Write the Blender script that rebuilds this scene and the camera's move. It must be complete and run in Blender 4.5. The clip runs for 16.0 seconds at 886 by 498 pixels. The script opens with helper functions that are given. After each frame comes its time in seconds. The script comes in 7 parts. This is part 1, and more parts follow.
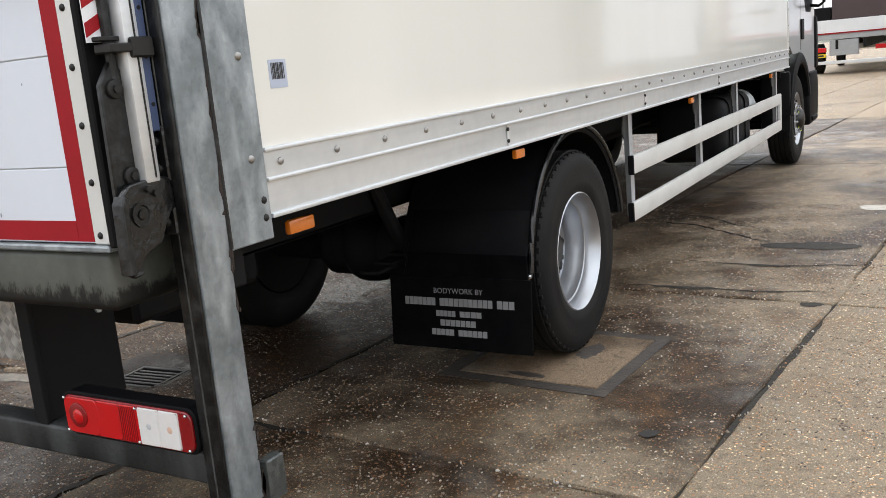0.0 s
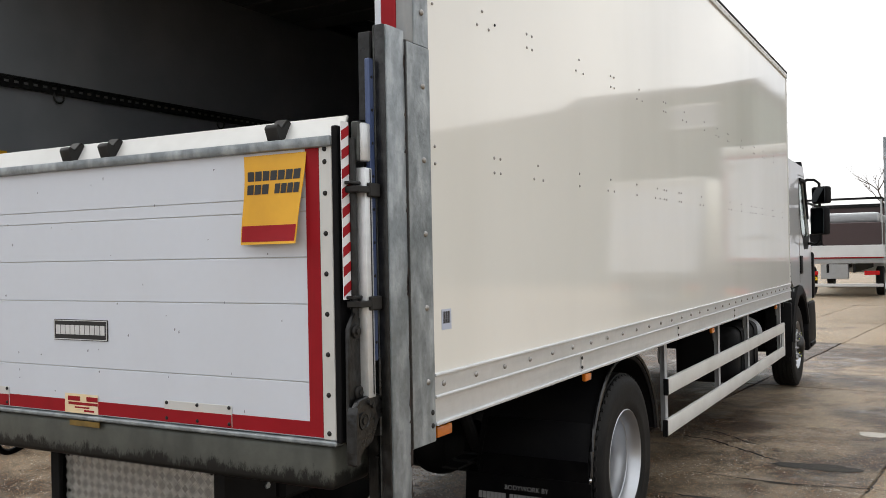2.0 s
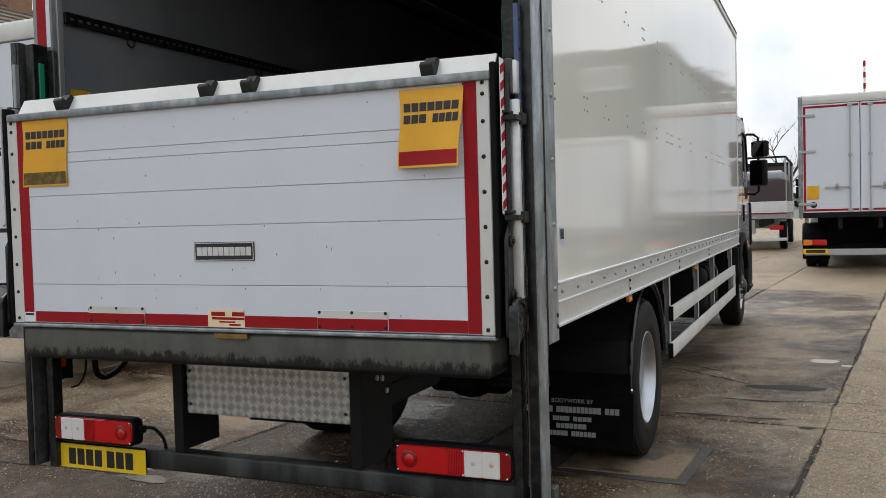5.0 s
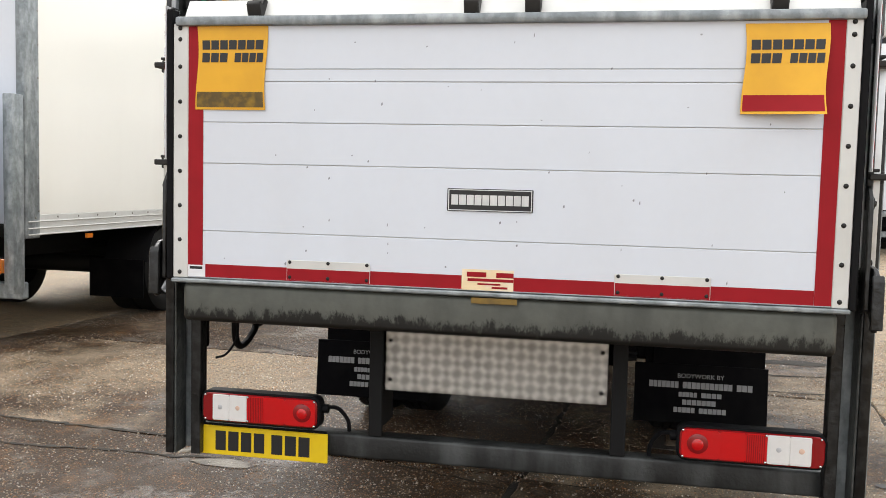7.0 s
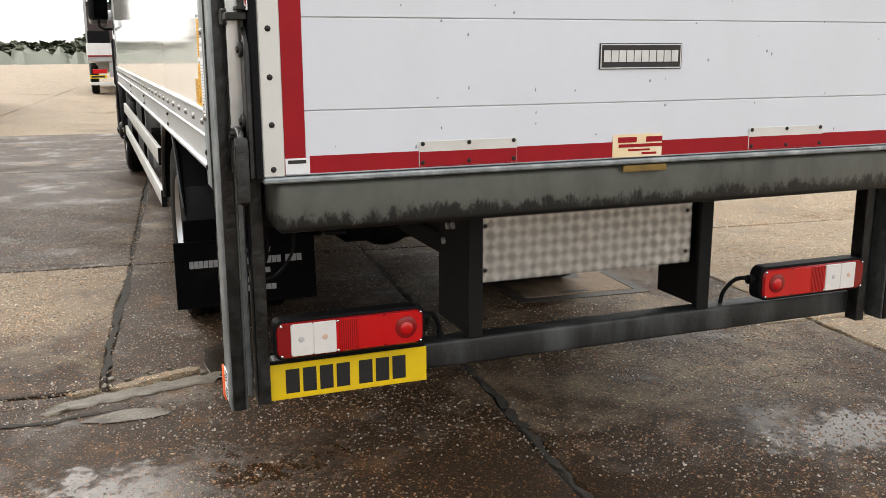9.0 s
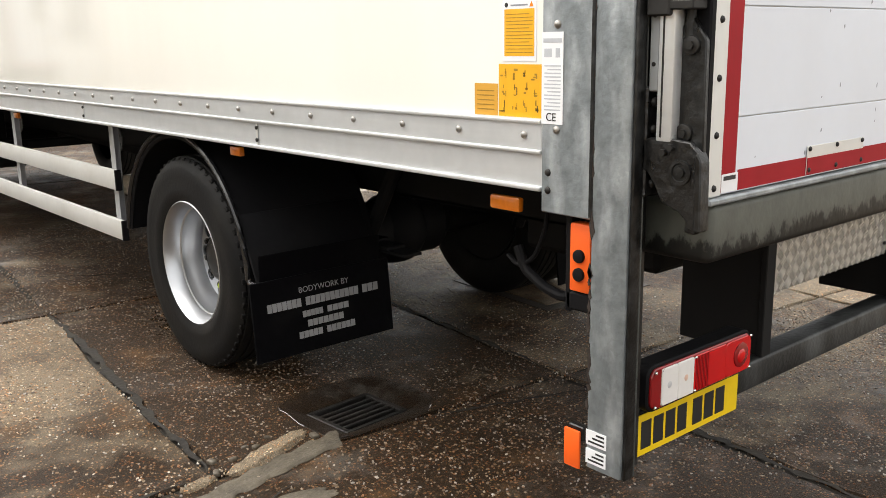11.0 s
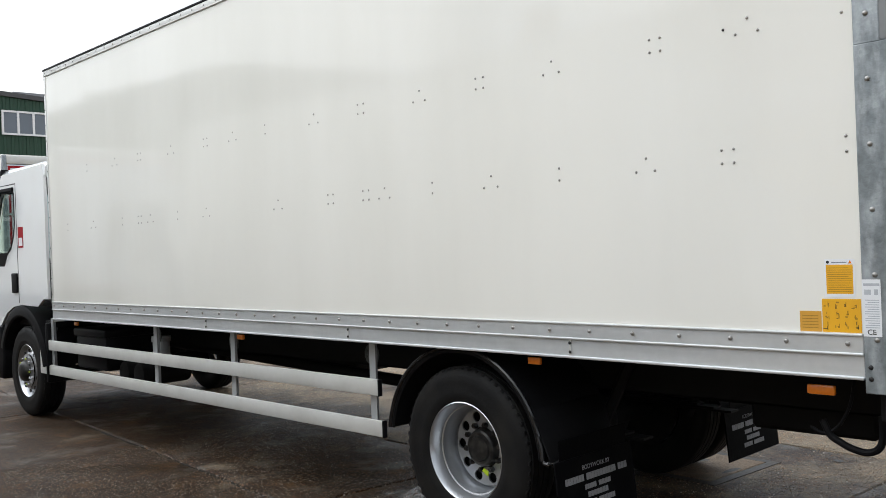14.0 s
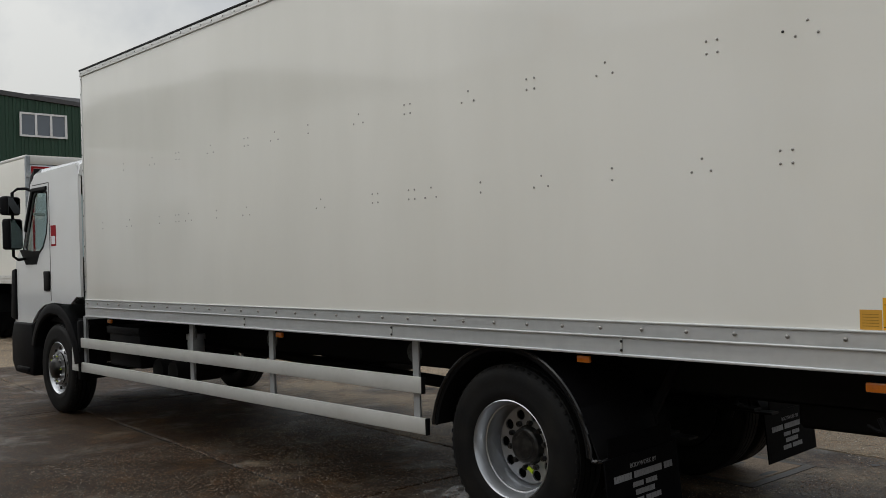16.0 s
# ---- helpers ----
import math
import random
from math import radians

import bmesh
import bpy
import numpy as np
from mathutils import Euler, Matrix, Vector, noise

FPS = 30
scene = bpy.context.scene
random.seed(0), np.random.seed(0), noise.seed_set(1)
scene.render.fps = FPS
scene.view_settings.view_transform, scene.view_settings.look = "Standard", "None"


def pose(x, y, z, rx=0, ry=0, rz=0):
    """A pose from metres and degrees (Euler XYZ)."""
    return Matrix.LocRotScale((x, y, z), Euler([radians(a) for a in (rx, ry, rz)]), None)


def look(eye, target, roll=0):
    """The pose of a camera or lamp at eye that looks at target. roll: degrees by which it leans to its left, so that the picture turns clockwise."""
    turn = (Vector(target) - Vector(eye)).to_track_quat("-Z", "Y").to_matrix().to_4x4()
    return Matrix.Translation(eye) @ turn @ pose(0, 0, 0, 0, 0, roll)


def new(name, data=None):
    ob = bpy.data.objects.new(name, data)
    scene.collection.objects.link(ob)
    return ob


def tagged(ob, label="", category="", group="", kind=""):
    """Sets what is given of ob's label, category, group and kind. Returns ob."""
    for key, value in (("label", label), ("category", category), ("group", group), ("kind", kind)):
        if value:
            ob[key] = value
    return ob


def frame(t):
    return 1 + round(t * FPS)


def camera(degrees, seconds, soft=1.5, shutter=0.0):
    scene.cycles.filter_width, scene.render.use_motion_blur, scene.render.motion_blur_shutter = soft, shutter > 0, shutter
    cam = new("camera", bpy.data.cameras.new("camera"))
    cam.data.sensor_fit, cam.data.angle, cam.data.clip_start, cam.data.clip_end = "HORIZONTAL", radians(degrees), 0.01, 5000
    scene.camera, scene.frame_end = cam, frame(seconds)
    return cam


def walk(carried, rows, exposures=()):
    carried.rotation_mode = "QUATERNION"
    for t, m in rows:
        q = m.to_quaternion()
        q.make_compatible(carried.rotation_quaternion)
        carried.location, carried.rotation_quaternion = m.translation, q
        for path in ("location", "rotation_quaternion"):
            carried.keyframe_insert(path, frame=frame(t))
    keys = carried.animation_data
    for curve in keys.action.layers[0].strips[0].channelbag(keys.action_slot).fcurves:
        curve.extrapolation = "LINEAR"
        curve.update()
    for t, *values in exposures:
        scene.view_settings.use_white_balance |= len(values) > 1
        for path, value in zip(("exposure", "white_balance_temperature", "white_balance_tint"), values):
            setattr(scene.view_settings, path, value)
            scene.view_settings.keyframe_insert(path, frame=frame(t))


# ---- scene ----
cam = camera(52.3, 16.0, 0.6)
EXPOSURES = [(0.0, 1.38, 6300, 10), (1.5, 1.34, 6500, 10), (2.0, 0.86, 6500, 10), (2.5, 0.36, 6500, 9), (3.0, -0.21, 6350, 8), (3.5, -0.54, 6250, 7), (4.5, 0.16, 6250, 8),
             (7.0, 1.44, 6600, 10), (7.5, 1.29, 6600, 10), (8.0, 1.21, 6650, 10), (10.5, 1.49, 6850, 10), (11.0, 1.42, 6850, 10), (12.0, 1.31, 6500, 10), (12.5, 1.19, 6350, 10),
             (13.5, 0.99, 6100, 8), (14.5, 0.16, 6300, 9), (15.0, -0.49, 6500, 10), (15.5, -0.59, 6450, 9), (16.0, -0.16, 6400, 8)]
PATH = [
    (0, (2.81, -1.756, 1.451), (1.818, -0.066, 1.05), -5.2),
    (0.5, (2.818, -2.075, 1.483), (1.874, -0.349, 1.124), -4.4),
    (1, (2.85, -2.334, 1.532), (1.913, -0.592, 1.231), -3.4),
    (1.5, (2.878, -2.513, 1.588), (1.898, -0.783, 1.372), -1.9),
    (2, (2.828, -2.69, 1.698), (1.852, -0.945, 1.707), -1.1),
    (2.2, (2.784, -2.781, 1.748), (1.825, -1.03, 1.865), -1.8),
    (2.5, (2.767, -2.885, 1.765), (1.82, -1.151, 2.068), -2.3),
    (3, (2.796, -3.047, 1.783), (1.882, -1.326, 2.235), -2.6),
    (3.5, (2.814, -3.212, 1.748), (1.902, -1.469, 2.109), -3.0),
    (4, (2.757, -3.276, 1.688), (1.871, -1.49, 1.849), -2.4),
    (4.5, (2.556, -3.382, 1.618), (1.73, -1.561, 1.613), -2.2),
    (4.7, (2.452, -3.424, 1.594), (1.636, -1.599, 1.543), -2.1),
    (6.8, (0.64, -3.5, 1.483), (0.222, -1.548, 1.353), 1.6),
    (7, (0.443, -3.485, 1.493), (0.056, -1.528, 1.347), 1.4),
    (7.5, (-0.141, -3.443, 1.482), (-0.347, -1.468, 1.244), 0.4),
    (8, (-0.653, -3.288, 1.431), (-0.598, -1.313, 1.12), -0.2),
    (8.2, (-0.855, -3.212, 1.462), (-0.653, -1.252, 1.118), 0.0),
    (10.3, (-2.554, -2.003, 1.452), (-1.407, -0.436, 0.971), -1.6),
    (10.5, (-2.664, -1.849, 1.453), (-1.481, -0.305, 0.989), -1.6),
    (11, (-2.938, -1.545, 1.474), (-1.668, -0.066, 1.028), -0.9),
    (11.5, (-3.232, -1.257, 1.482), (-1.819, 0.092, 1.052), -0.8),
    (12, (-3.511, -1.014, 1.487), (-2.025, 0.261, 1.081), -2.2),
    (12.5, (-3.875, -0.96, 1.52), (-2.337, 0.264, 1.152), -3.4),
    (13, (-4.231, -1.108, 1.577), (-2.69, 0.137, 1.307), -2.5),
    (13.5, (-4.579, -1.252, 1.619), (-3.101, 0.089, 1.487), -2.1),
    (14, (-4.874, -1.367, 1.678), (-3.475, 0.063, 1.676), -2.2),
    (14.5, (-5.039, -1.522, 1.704), (-3.687, -0.053, 1.827), -1.3),
    (15, (-5.144, -1.583, 1.739), (-3.786, -0.124, 1.907), -1.4),
    (15.5, (-5.161, -1.481, 1.721), (-3.769, -0.048, 1.829), -1.6),
    (16, (-5.072, -1.244, 1.64), (-3.687, 0.198, 1.653), -1.6),
]
walk(cam, [(t, look(eye, target, roll)) for t, eye, target, roll in PATH],
     EXPOSURES)

# ---- world and light ----
world = bpy.data.worlds.new("overcast_sky")
scene.world = world
world.use_nodes = True
wn, wl = world.node_tree.nodes, world.node_tree.links
wn.clear()
sky = wn.new("ShaderNodeTexSky")
sky.sky_type = "NISHITA"
sky.sun_disc = False
sky.sun_elevation, sky.sun_rotation = radians(38), radians(-18)
sky.dust_density, sky.air_density = 4.0, 1.0
pale = wn.new("ShaderNodeHueSaturation")
pale.inputs["Saturation"].default_value, pale.inputs["Value"].default_value = 0.2, 0.13
cloud = wn.new("ShaderNodeTexNoise")
cloud.inputs["Scale"].default_value, cloud.inputs["Detail"].default_value = 3.4, 8.0
cloud.inputs["Roughness"].default_value = 0.55
ramp = wn.new("ShaderNodeValToRGB")
ramp.color_ramp.elements[0].position, ramp.color_ramp.elements[0].color = 0.40, (0.72, 0.75, 0.80, 1)
ramp.color_ramp.elements[1].position, ramp.color_ramp.elements[1].color = 0.62, (1.12, 1.11, 1.08, 1)
blend = wn.new("ShaderNodeMix")
blend.data_type = "RGBA"
blend.inputs["Factor"].default_value = 0.75
blend.inputs["B"].default_value = (1, 1, 1, 1)
cover = wn.new("ShaderNodeMix")
cover.data_type, cover.blend_type = "RGBA", "MULTIPLY"
cover.inputs["Factor"].default_value = 1.0
back = wn.new("ShaderNodeBackground")
back.inputs["Strength"].default_value = 1.0
wout = wn.new("ShaderNodeOutputWorld")
wl.new(sky.outputs["Color"], pale.inputs["Color"])
wl.new(cloud.outputs["Fac"], ramp.inputs["Fac"])
wl.new(pale.outputs["Color"], blend.inputs["A"])
where = wn.new("ShaderNodeTexCoord")
axes = wn.new("ShaderNodeSeparateXYZ")
dome = wn.new("ShaderNodeMapRange")
for k, v in zip(("From Min", "From Max", "To Min", "To Max"), (0.0, 1.0, 0.60, 1.22)):
    dome.inputs[k].default_value = v
grade = wn.new("ShaderNodeVectorMath")
grade.operation = "SCALE"
wl.new(where.outputs["Generated"], axes.inputs[0])
wl.new(axes.outputs["Z"], dome.inputs["Value"])
wl.new(blend.outputs["Result"], grade.inputs[0])
wl.new(dome.outputs["Result"], grade.inputs["Scale"])
wl.new(grade.outputs[0], cover.inputs["A"])
wl.new(ramp.outputs["Color"], cover.inputs["B"])
wl.new(cover.outputs["Result"], back.inputs["Color"])
wl.new(back.outputs["Background"], wout.inputs["Surface"])
sun = new("sun", bpy.data.lights.new("sun", "SUN"))
sun.data.energy, sun.data.angle, sun.data.color = 1.25, radians(70), (1.0, 0.98, 0.95)
sun.matrix_world = look((-11, 10, 18), (0, 0, 0))


# ---- materials ----
def material(name, colour, rough=0.5, metal=0.0, vary=0.08, grain=40.0, stain=None, stain_scale=1.2, stain_amount=0.5,
             bump=0.0, bump_scale=None, coat=0.0, streak=1.0, along=1.0, rough_vary=0.08, each=0.0, spangle=0.0, spangle_scale=45.0, spec=0.5):
    """A surface with grain and stains at two scales, in metres."""
    m = bpy.data.materials.new(name)
    m.use_nodes = True
    n, l = m.node_tree.nodes, m.node_tree.links
    b = n["Principled BSDF"]
    coord = n.new("ShaderNodeTexCoord")
    fine = n.new("ShaderNodeTexNoise")
    fine.inputs["Scale"].default_value, fine.inputs["Detail"].default_value = grain, 5.0
    l.new(coord.outputs["Object"], fine.inputs["Vector"])
    c = n.new("ShaderNodeMix")
    c.data_type = "RGBA"
    c.inputs["A"].default_value = (*[max(0, v * (1 - vary)) for v in colour], 1)
    c.inputs["B"].default_value = (*[min(1, v * (1 + vary)) for v in colour], 1)
    l.new(fine.outputs["Fac"], c.inputs["Factor"])
    out = c.outputs["Result"]
    wide = n.new("ShaderNodeTexNoise")
    wide.inputs["Scale"].default_value, wide.inputs["Detail"].default_value = stain_scale, 6.0
    stretch = n.new("ShaderNodeMapping")
    stretch.inputs["Scale"].default_value = (1, 1 / along, 1 / streak)
    l.new(coord.outputs["Object"], stretch.inputs["Vector"])
    l.new(stretch.outputs["Vector"], wide.inputs["Vector"])
    cut = n.new("ShaderNodeMapRange")
    cut.inputs["From Min"].default_value, cut.inputs["From Max"].default_value = 0.45, 0.75
    cut.inputs["To Max"].default_value = stain_amount
    l.new(wide.outputs["Fac"], cut.inputs["Value"])
    if stain:
        s = n.new("ShaderNodeMix")
        s.data_type = "RGBA"
        s.inputs["B"].default_value = (*stain, 1)
        l.new(out, s.inputs["A"])
        l.new(cut.outputs["Result"], s.inputs["Factor"])
        out = s.outputs["Result"]
    if spangle:
        cell = n.new("ShaderNodeTexVoronoi")
        cell.inputs["Scale"].default_value = spangle_scale
        warp = n.new("ShaderNodeMix")
        warp.data_type = "VECTOR"
        warp.inputs["Factor"].default_value = 0.04
        l.new(coord.outputs["Object"], warp.inputs["A"])
        l.new(fine.outputs["Color"], warp.inputs["B"])
        l.new(warp.outputs["Result"], cell.inputs["Vector"])
        grey = n.new("ShaderNodeSeparateColor")
        l.new(cell.outputs["Color"], grey.inputs["Color"])
        lift = n.new("ShaderNodeMapRange")
        lift.inputs["To Min"].default_value, lift.inputs["To Max"].default_value = 1 - spangle, 1 + spangle
        l.new(grey.outputs["Red"], lift.inputs["Value"])
        glow = n.new("ShaderNodeHueSaturation")
        l.new(lift.outputs["Result"], glow.inputs["Value"])
        l.new(out, glow.inputs["Color"])
        out = glow.outputs["Color"]
    if each:
        info = n.new("ShaderNodeObjectInfo")
        rnd = n.new("ShaderNodeMapRange")
        rnd.inputs["To Min"].default_value, rnd.inputs["To Max"].default_value = 1 - each, 1 + each
        hsv = n.new("ShaderNodeHueSaturation")
        l.new(info.outputs["Random"], rnd.inputs["Value"])
        l.new(rnd.outputs["Result"], hsv.inputs["Value"])
        l.new(out, hsv.inputs["Color"])
        out = hsv.outputs["Color"]
    l.new(out, b.inputs["Base Color"])
    r = n.new("ShaderNodeMapRange")
    r.inputs["To Min"].default_value, r.inputs["To Max"].default_value = max(0.02, rough - rough_vary), min(1, rough + rough_vary)
    l.new(wide.outputs["Fac"], r.inputs["Value"])
    l.new(r.outputs["Result"], b.inputs["Roughness"])
    b.inputs["Metallic"].default_value = metal
    b.inputs["Specular IOR Level"].default_value = spec
    b.inputs["Coat Weight"].default_value = coat
    b.inputs["Coat Roughness"].default_value = 0.06
    if bump:
        rel = n.new("ShaderNodeTexNoise")
        rel.inputs["Scale"].default_value, rel.inputs["Detail"].default_value = bump_scale or grain, 4.0
        l.new(coord.outputs["Object"], rel.inputs["Vector"])
        bp = n.new("ShaderNodeBump")
        bp.inputs["Strength"].default_value, bp.inputs["Distance"].default_value = bump, 0.01
        l.new(rel.outputs["Fac"], bp.inputs["Height"])
        l.new(bp.outputs["Normal"], b.inputs["Normal"])
    return m


def concrete(name, wet_level, base=(0.300, 0.235, 0.157), stones=(0.60, 0.465, 0.315), bare=0.0, pools=()):
    """Old yard concrete with exposed pebbles, worn patches, and darker glossy damp where the film of water stands."""
    m = bpy.data.materials.new(name)
    m.use_nodes = True
    n, l = m.node_tree.nodes, m.node_tree.links
    b = n["Principled BSDF"]
    geo = n.new("ShaderNodeNewGeometry")
    pos = geo.outputs["Position"]

    def tex(kind, scale, **kw):
        t = n.new(kind)
        t.inputs["Scale"].default_value = scale
        for k, v in kw.items():
            t.inputs[k].default_value = v
        l.new(pos, t.inputs["Vector"])
        return t

    def mix(a, bb, fac, how="MIX"):
        x = n.new("ShaderNodeMix")
        x.data_type, x.blend_type = "RGBA", how
        for sock, v in (("A", a), ("B", bb), ("Factor", fac)):
            if isinstance(v, tuple):
                x.inputs[sock].default_value = (*v, 1)
            elif isinstance(v, float):
                x.inputs[sock].default_value = v
            else:
                l.new(v, x.inputs[sock])
        return x.outputs["Result"]

    def band(v, lo, hi, a=0.0, bb=1.0):
        x = n.new("ShaderNodeMapRange")
        for k, q in zip(("From Min", "From Max", "To Min", "To Max"), (lo, hi, a, bb)):
            x.inputs[k].default_value = q
        l.new(v, x.inputs["Value"])
        return x.outputs["Result"]

    def times(a, bb, how="MULTIPLY"):
        x = n.new("ShaderNodeMath")
        x.operation = how
        for k, v in enumerate((a, bb)):
            if isinstance(v, float):
                x.inputs[k].default_value = v
            else:
                l.new(v, x.inputs[k])
        return x.outputs[0]

    grit = tex("ShaderNodeTexNoise", 230.0, Detail=4.0)
    wear = tex("ShaderNodeTexNoise", 0.8, Detail=8.0, Roughness=0.65)
    patch = tex("ShaderNodeTexNoise", 3.2, Detail=6.0, Roughness=0.6)
    damp = tex("ShaderNodeTexNoise", 0.45, Detail=9.0, Roughness=0.62)
    blots = tex("ShaderNodeTexNoise", 14.0, Detail=5.0, Roughness=0.65)
    smear = tex("ShaderNodeTexNoise", 1.7, Detail=7.0, Roughness=0.7)

    def stones_of(scale, share, big):
        """Rounded stones of many colours, some cells left bare."""
        v = tex("ShaderNodeTexVoronoi", scale, Randomness=1.0)
        s = n.new("ShaderNodeSeparateColor")
        l.new(v.outputs["Color"], s.inputs["Color"])
        size = band(s.outputs["Blue"], 0.0, 1.0, big * 0.5, big)
        inside = band(times(size, v.outputs["Distance"], "SUBTRACT"), 0.0, 0.06)
        kept = band(s.outputs["Green"], 1.0 - share, 1.01 - share)
        ramp = n.new("ShaderNodeValToRGB")
        ramp.color_ramp.interpolation = "CONSTANT"
        tints = ((0.0, (0.16, 0.13, 0.10)), (0.24, (0.46, 0.33, 0.21)), (0.46, (0.70, 0.60, 0.50)), (0.60, (1.20, 1.02, 0.82)),
                 (0.72, (1.25, 0.78, 0.44)), (0.80, (0.72, 0.38, 0.22)), (0.86, (1.30, 1.30, 1.30)), (0.93, (1.9, 1.85, 1.75)))
        el = ramp.color_ramp.elements
        while len(el) < len(tints):
            el.new(0.5)
        for e, (p, c) in zip(el, tints):
            e.position, e.color = p, (*[min(1.0, stones[k] * c[k]) for k in range(3)], 1)
        l.new(s.outputs["Red"], ramp.inputs["Fac"])
        return ramp.outputs["Color"], times(inside, kept)

    col = mix(tuple(v * 0.26 for v in base), tuple(min(1, v * 1.15) for v in base), band(grit.outputs["Fac"], 0.32, 0.68))
    exposed = times(band(patch.outputs["Fac"], 0.36, 0.56, 0.40, 1.0), band(blots.outputs["Fac"], 0.70, 0.55, 0.45, 1.0))
    if bare:
        exposed = times(exposed, 1.0 - bare)
    tint2, in2 = stones_of(130.0, 0.60, 0.52)
    tint1, in1 = stones_of(72.0, 0.50, 0.42)
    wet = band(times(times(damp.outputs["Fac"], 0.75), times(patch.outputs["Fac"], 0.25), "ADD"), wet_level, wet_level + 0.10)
    pooled = None
    for px, py, rx, ry in pools:
        off = n.new("ShaderNodeVectorMath")
        off.operation = "MULTIPLY_ADD"
        l.new(pos, off.inputs[0])
        off.inputs[1].default_value, off.inputs[2].default_value = (1 / rx, 1 / ry, 0), (-px / rx, -py / ry, 0)
        far = n.new("ShaderNodeVectorMath")
        far.operation = "LENGTH"
        l.new(off.outputs[0], far.inputs[0])
        edge = times(far.outputs["Value"], times(band(blots.outputs["Fac"], 0.3, 0.7, -0.55, 0.55), band(patch.outputs["Fac"], 0.3, 0.7, -0.4, 0.4), "ADD"), "ADD")
        one = band(edge, 1.0, 0.40)
        pooled = times(pooled, one, "MAXIMUM") if pooled else one
    if pooled:
        wet = times(wet, pooled, "MAXIMUM")
    # Strong damp darkening, which also carries shade under the truck.
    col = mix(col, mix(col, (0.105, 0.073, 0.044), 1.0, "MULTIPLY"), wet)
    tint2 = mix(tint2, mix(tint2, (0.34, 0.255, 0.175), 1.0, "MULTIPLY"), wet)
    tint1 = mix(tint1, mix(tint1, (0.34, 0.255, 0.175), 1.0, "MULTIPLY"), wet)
    col = mix(col, tint2, times(in2, exposed))
    col = mix(col, tint1, times(in1, exposed))
    relief = times(in1, times(in2, 0.5), "ADD")
    col = mix(col, mix(col, (0.42, 0.38, 0.34), 1.0, "MULTIPLY"), band(wear.outputs["Fac"], 0.50, 0.72, 0.0, 0.5))
    col = mix(col, mix(col, (0.36, 0.32, 0.28), 1.0, "MULTIPLY"), band(blots.outputs["Fac"], 0.55, 0.70, 0.0, 0.8))
    col = mix(col, (0.24, 0.125, 0.048), band(patch.outputs["Fac"], 0.56, 0.74, 0.0, 0.38))
    col = mix(col, (0.16, 0.155, 0.14), band(smear.outputs["Fac"], 0.56, 0.70, 0.0, 0.45))
    l.new(col, b.inputs["Base Color"])
    film = times(wet, band(smear.outputs["Fac"], 0.50, 0.66))
    rough = times(band(wet, 0.0, 1.0, 0.70, 0.52), times(film, -0.13), "ADD")
    gloss = times(band(wet, 0.0, 1.0, 0.45, 0.20), times(film, 0.14), "ADD")
    if pooled:
        flat = times(pooled, band(in1, 0.0, 1.0, 1.0, 0.45))
        film = times(film, flat, "MAXIMUM")
        rough = mix(rough, (0.08, 0.08, 0.08), flat)
        gloss = mix(gloss, (0.9, 0.9, 0.9), flat)
    l.new(rough, b.inputs["Roughness"])
    l.new(gloss, b.inputs["Specular IOR Level"])
    bp = n.new("ShaderNodeBump")
    bp.inputs["Distance"].default_value = 0.005
    l.new(band(film, 0.0, 1.0, 0.9, 0.55 if not pooled else 0.2), bp.inputs["Strength"])
    l.new(times(relief, times(grit.outputs["Fac"], 0.8), "ADD"), bp.inputs["Height"])
    l.new(bp.outputs["Normal"], b.inputs["Normal"])
    return m


def drip_steel(name, colour, grease, z_low, z_high):
    """Grey steel whose lower edge is crusted with ragged black grease runs."""
    m = material(name, colour, 0.5, 0.25, vary=0.25, grain=20, stain=tuple(v * 0.5 for v in colour), stain_scale=7, stain_amount=0.7, streak=3, bump=0.12, bump_scale=50)
    n, l = m.node_tree.nodes, m.node_tree.links
    b = n["Principled BSDF"]
    old = b.inputs["Base Color"].links[0].from_socket
    coord = n.new("ShaderNodeTexCoord")
    sep = n.new("ShaderNodeSeparateXYZ")
    l.new(coord.outputs["Object"], sep.inputs[0])
    high = n.new("ShaderNodeMapRange")
    for k, v in zip(("From Min", "From Max", "To Min", "To Max"), (z_low, z_high, 0.50, -0.10)):
        high.inputs[k].default_value = v
    l.new(sep.outputs["Z"], high.inputs["Value"])
    squash = n.new("ShaderNodeMapping")
    squash.inputs["Scale"].default_value = (1, 1, 0.45)
    l.new(coord.outputs["Object"], squash.inputs["Vector"])
    runs = n.new("ShaderNodeTexNoise")
    runs.inputs["Scale"].default_value, runs.inputs["Detail"].default_value, runs.inputs["Roughness"].default_value = 26.0, 9.0, 0.75
    l.new(squash.outputs["Vector"], runs.inputs["Vector"])
    add = n.new("ShaderNodeMath")
    add.operation = "ADD"
    l.new(high.outputs["Result"], add.inputs[0])
    l.new(runs.outputs["Fac"], add.inputs[1])
    cut = n.new("ShaderNodeMapRange")
    cut.inputs["From Min"].default_value, cut.inputs["From Max"].default_value = 0.72, 0.84
    l.new(add.outputs[0], cut.inputs["Value"])
    mixed = n.new("ShaderNodeMix")
    mixed.data_type = "RGBA"
    mixed.inputs["B"].default_value = (*grease, 1)
    l.new(old, mixed.inputs["A"])
    l.new(cut.outputs["Result"], mixed.inputs["Factor"])
    l.new(mixed.outputs["Result"], b.inputs["Base Color"])
    return m


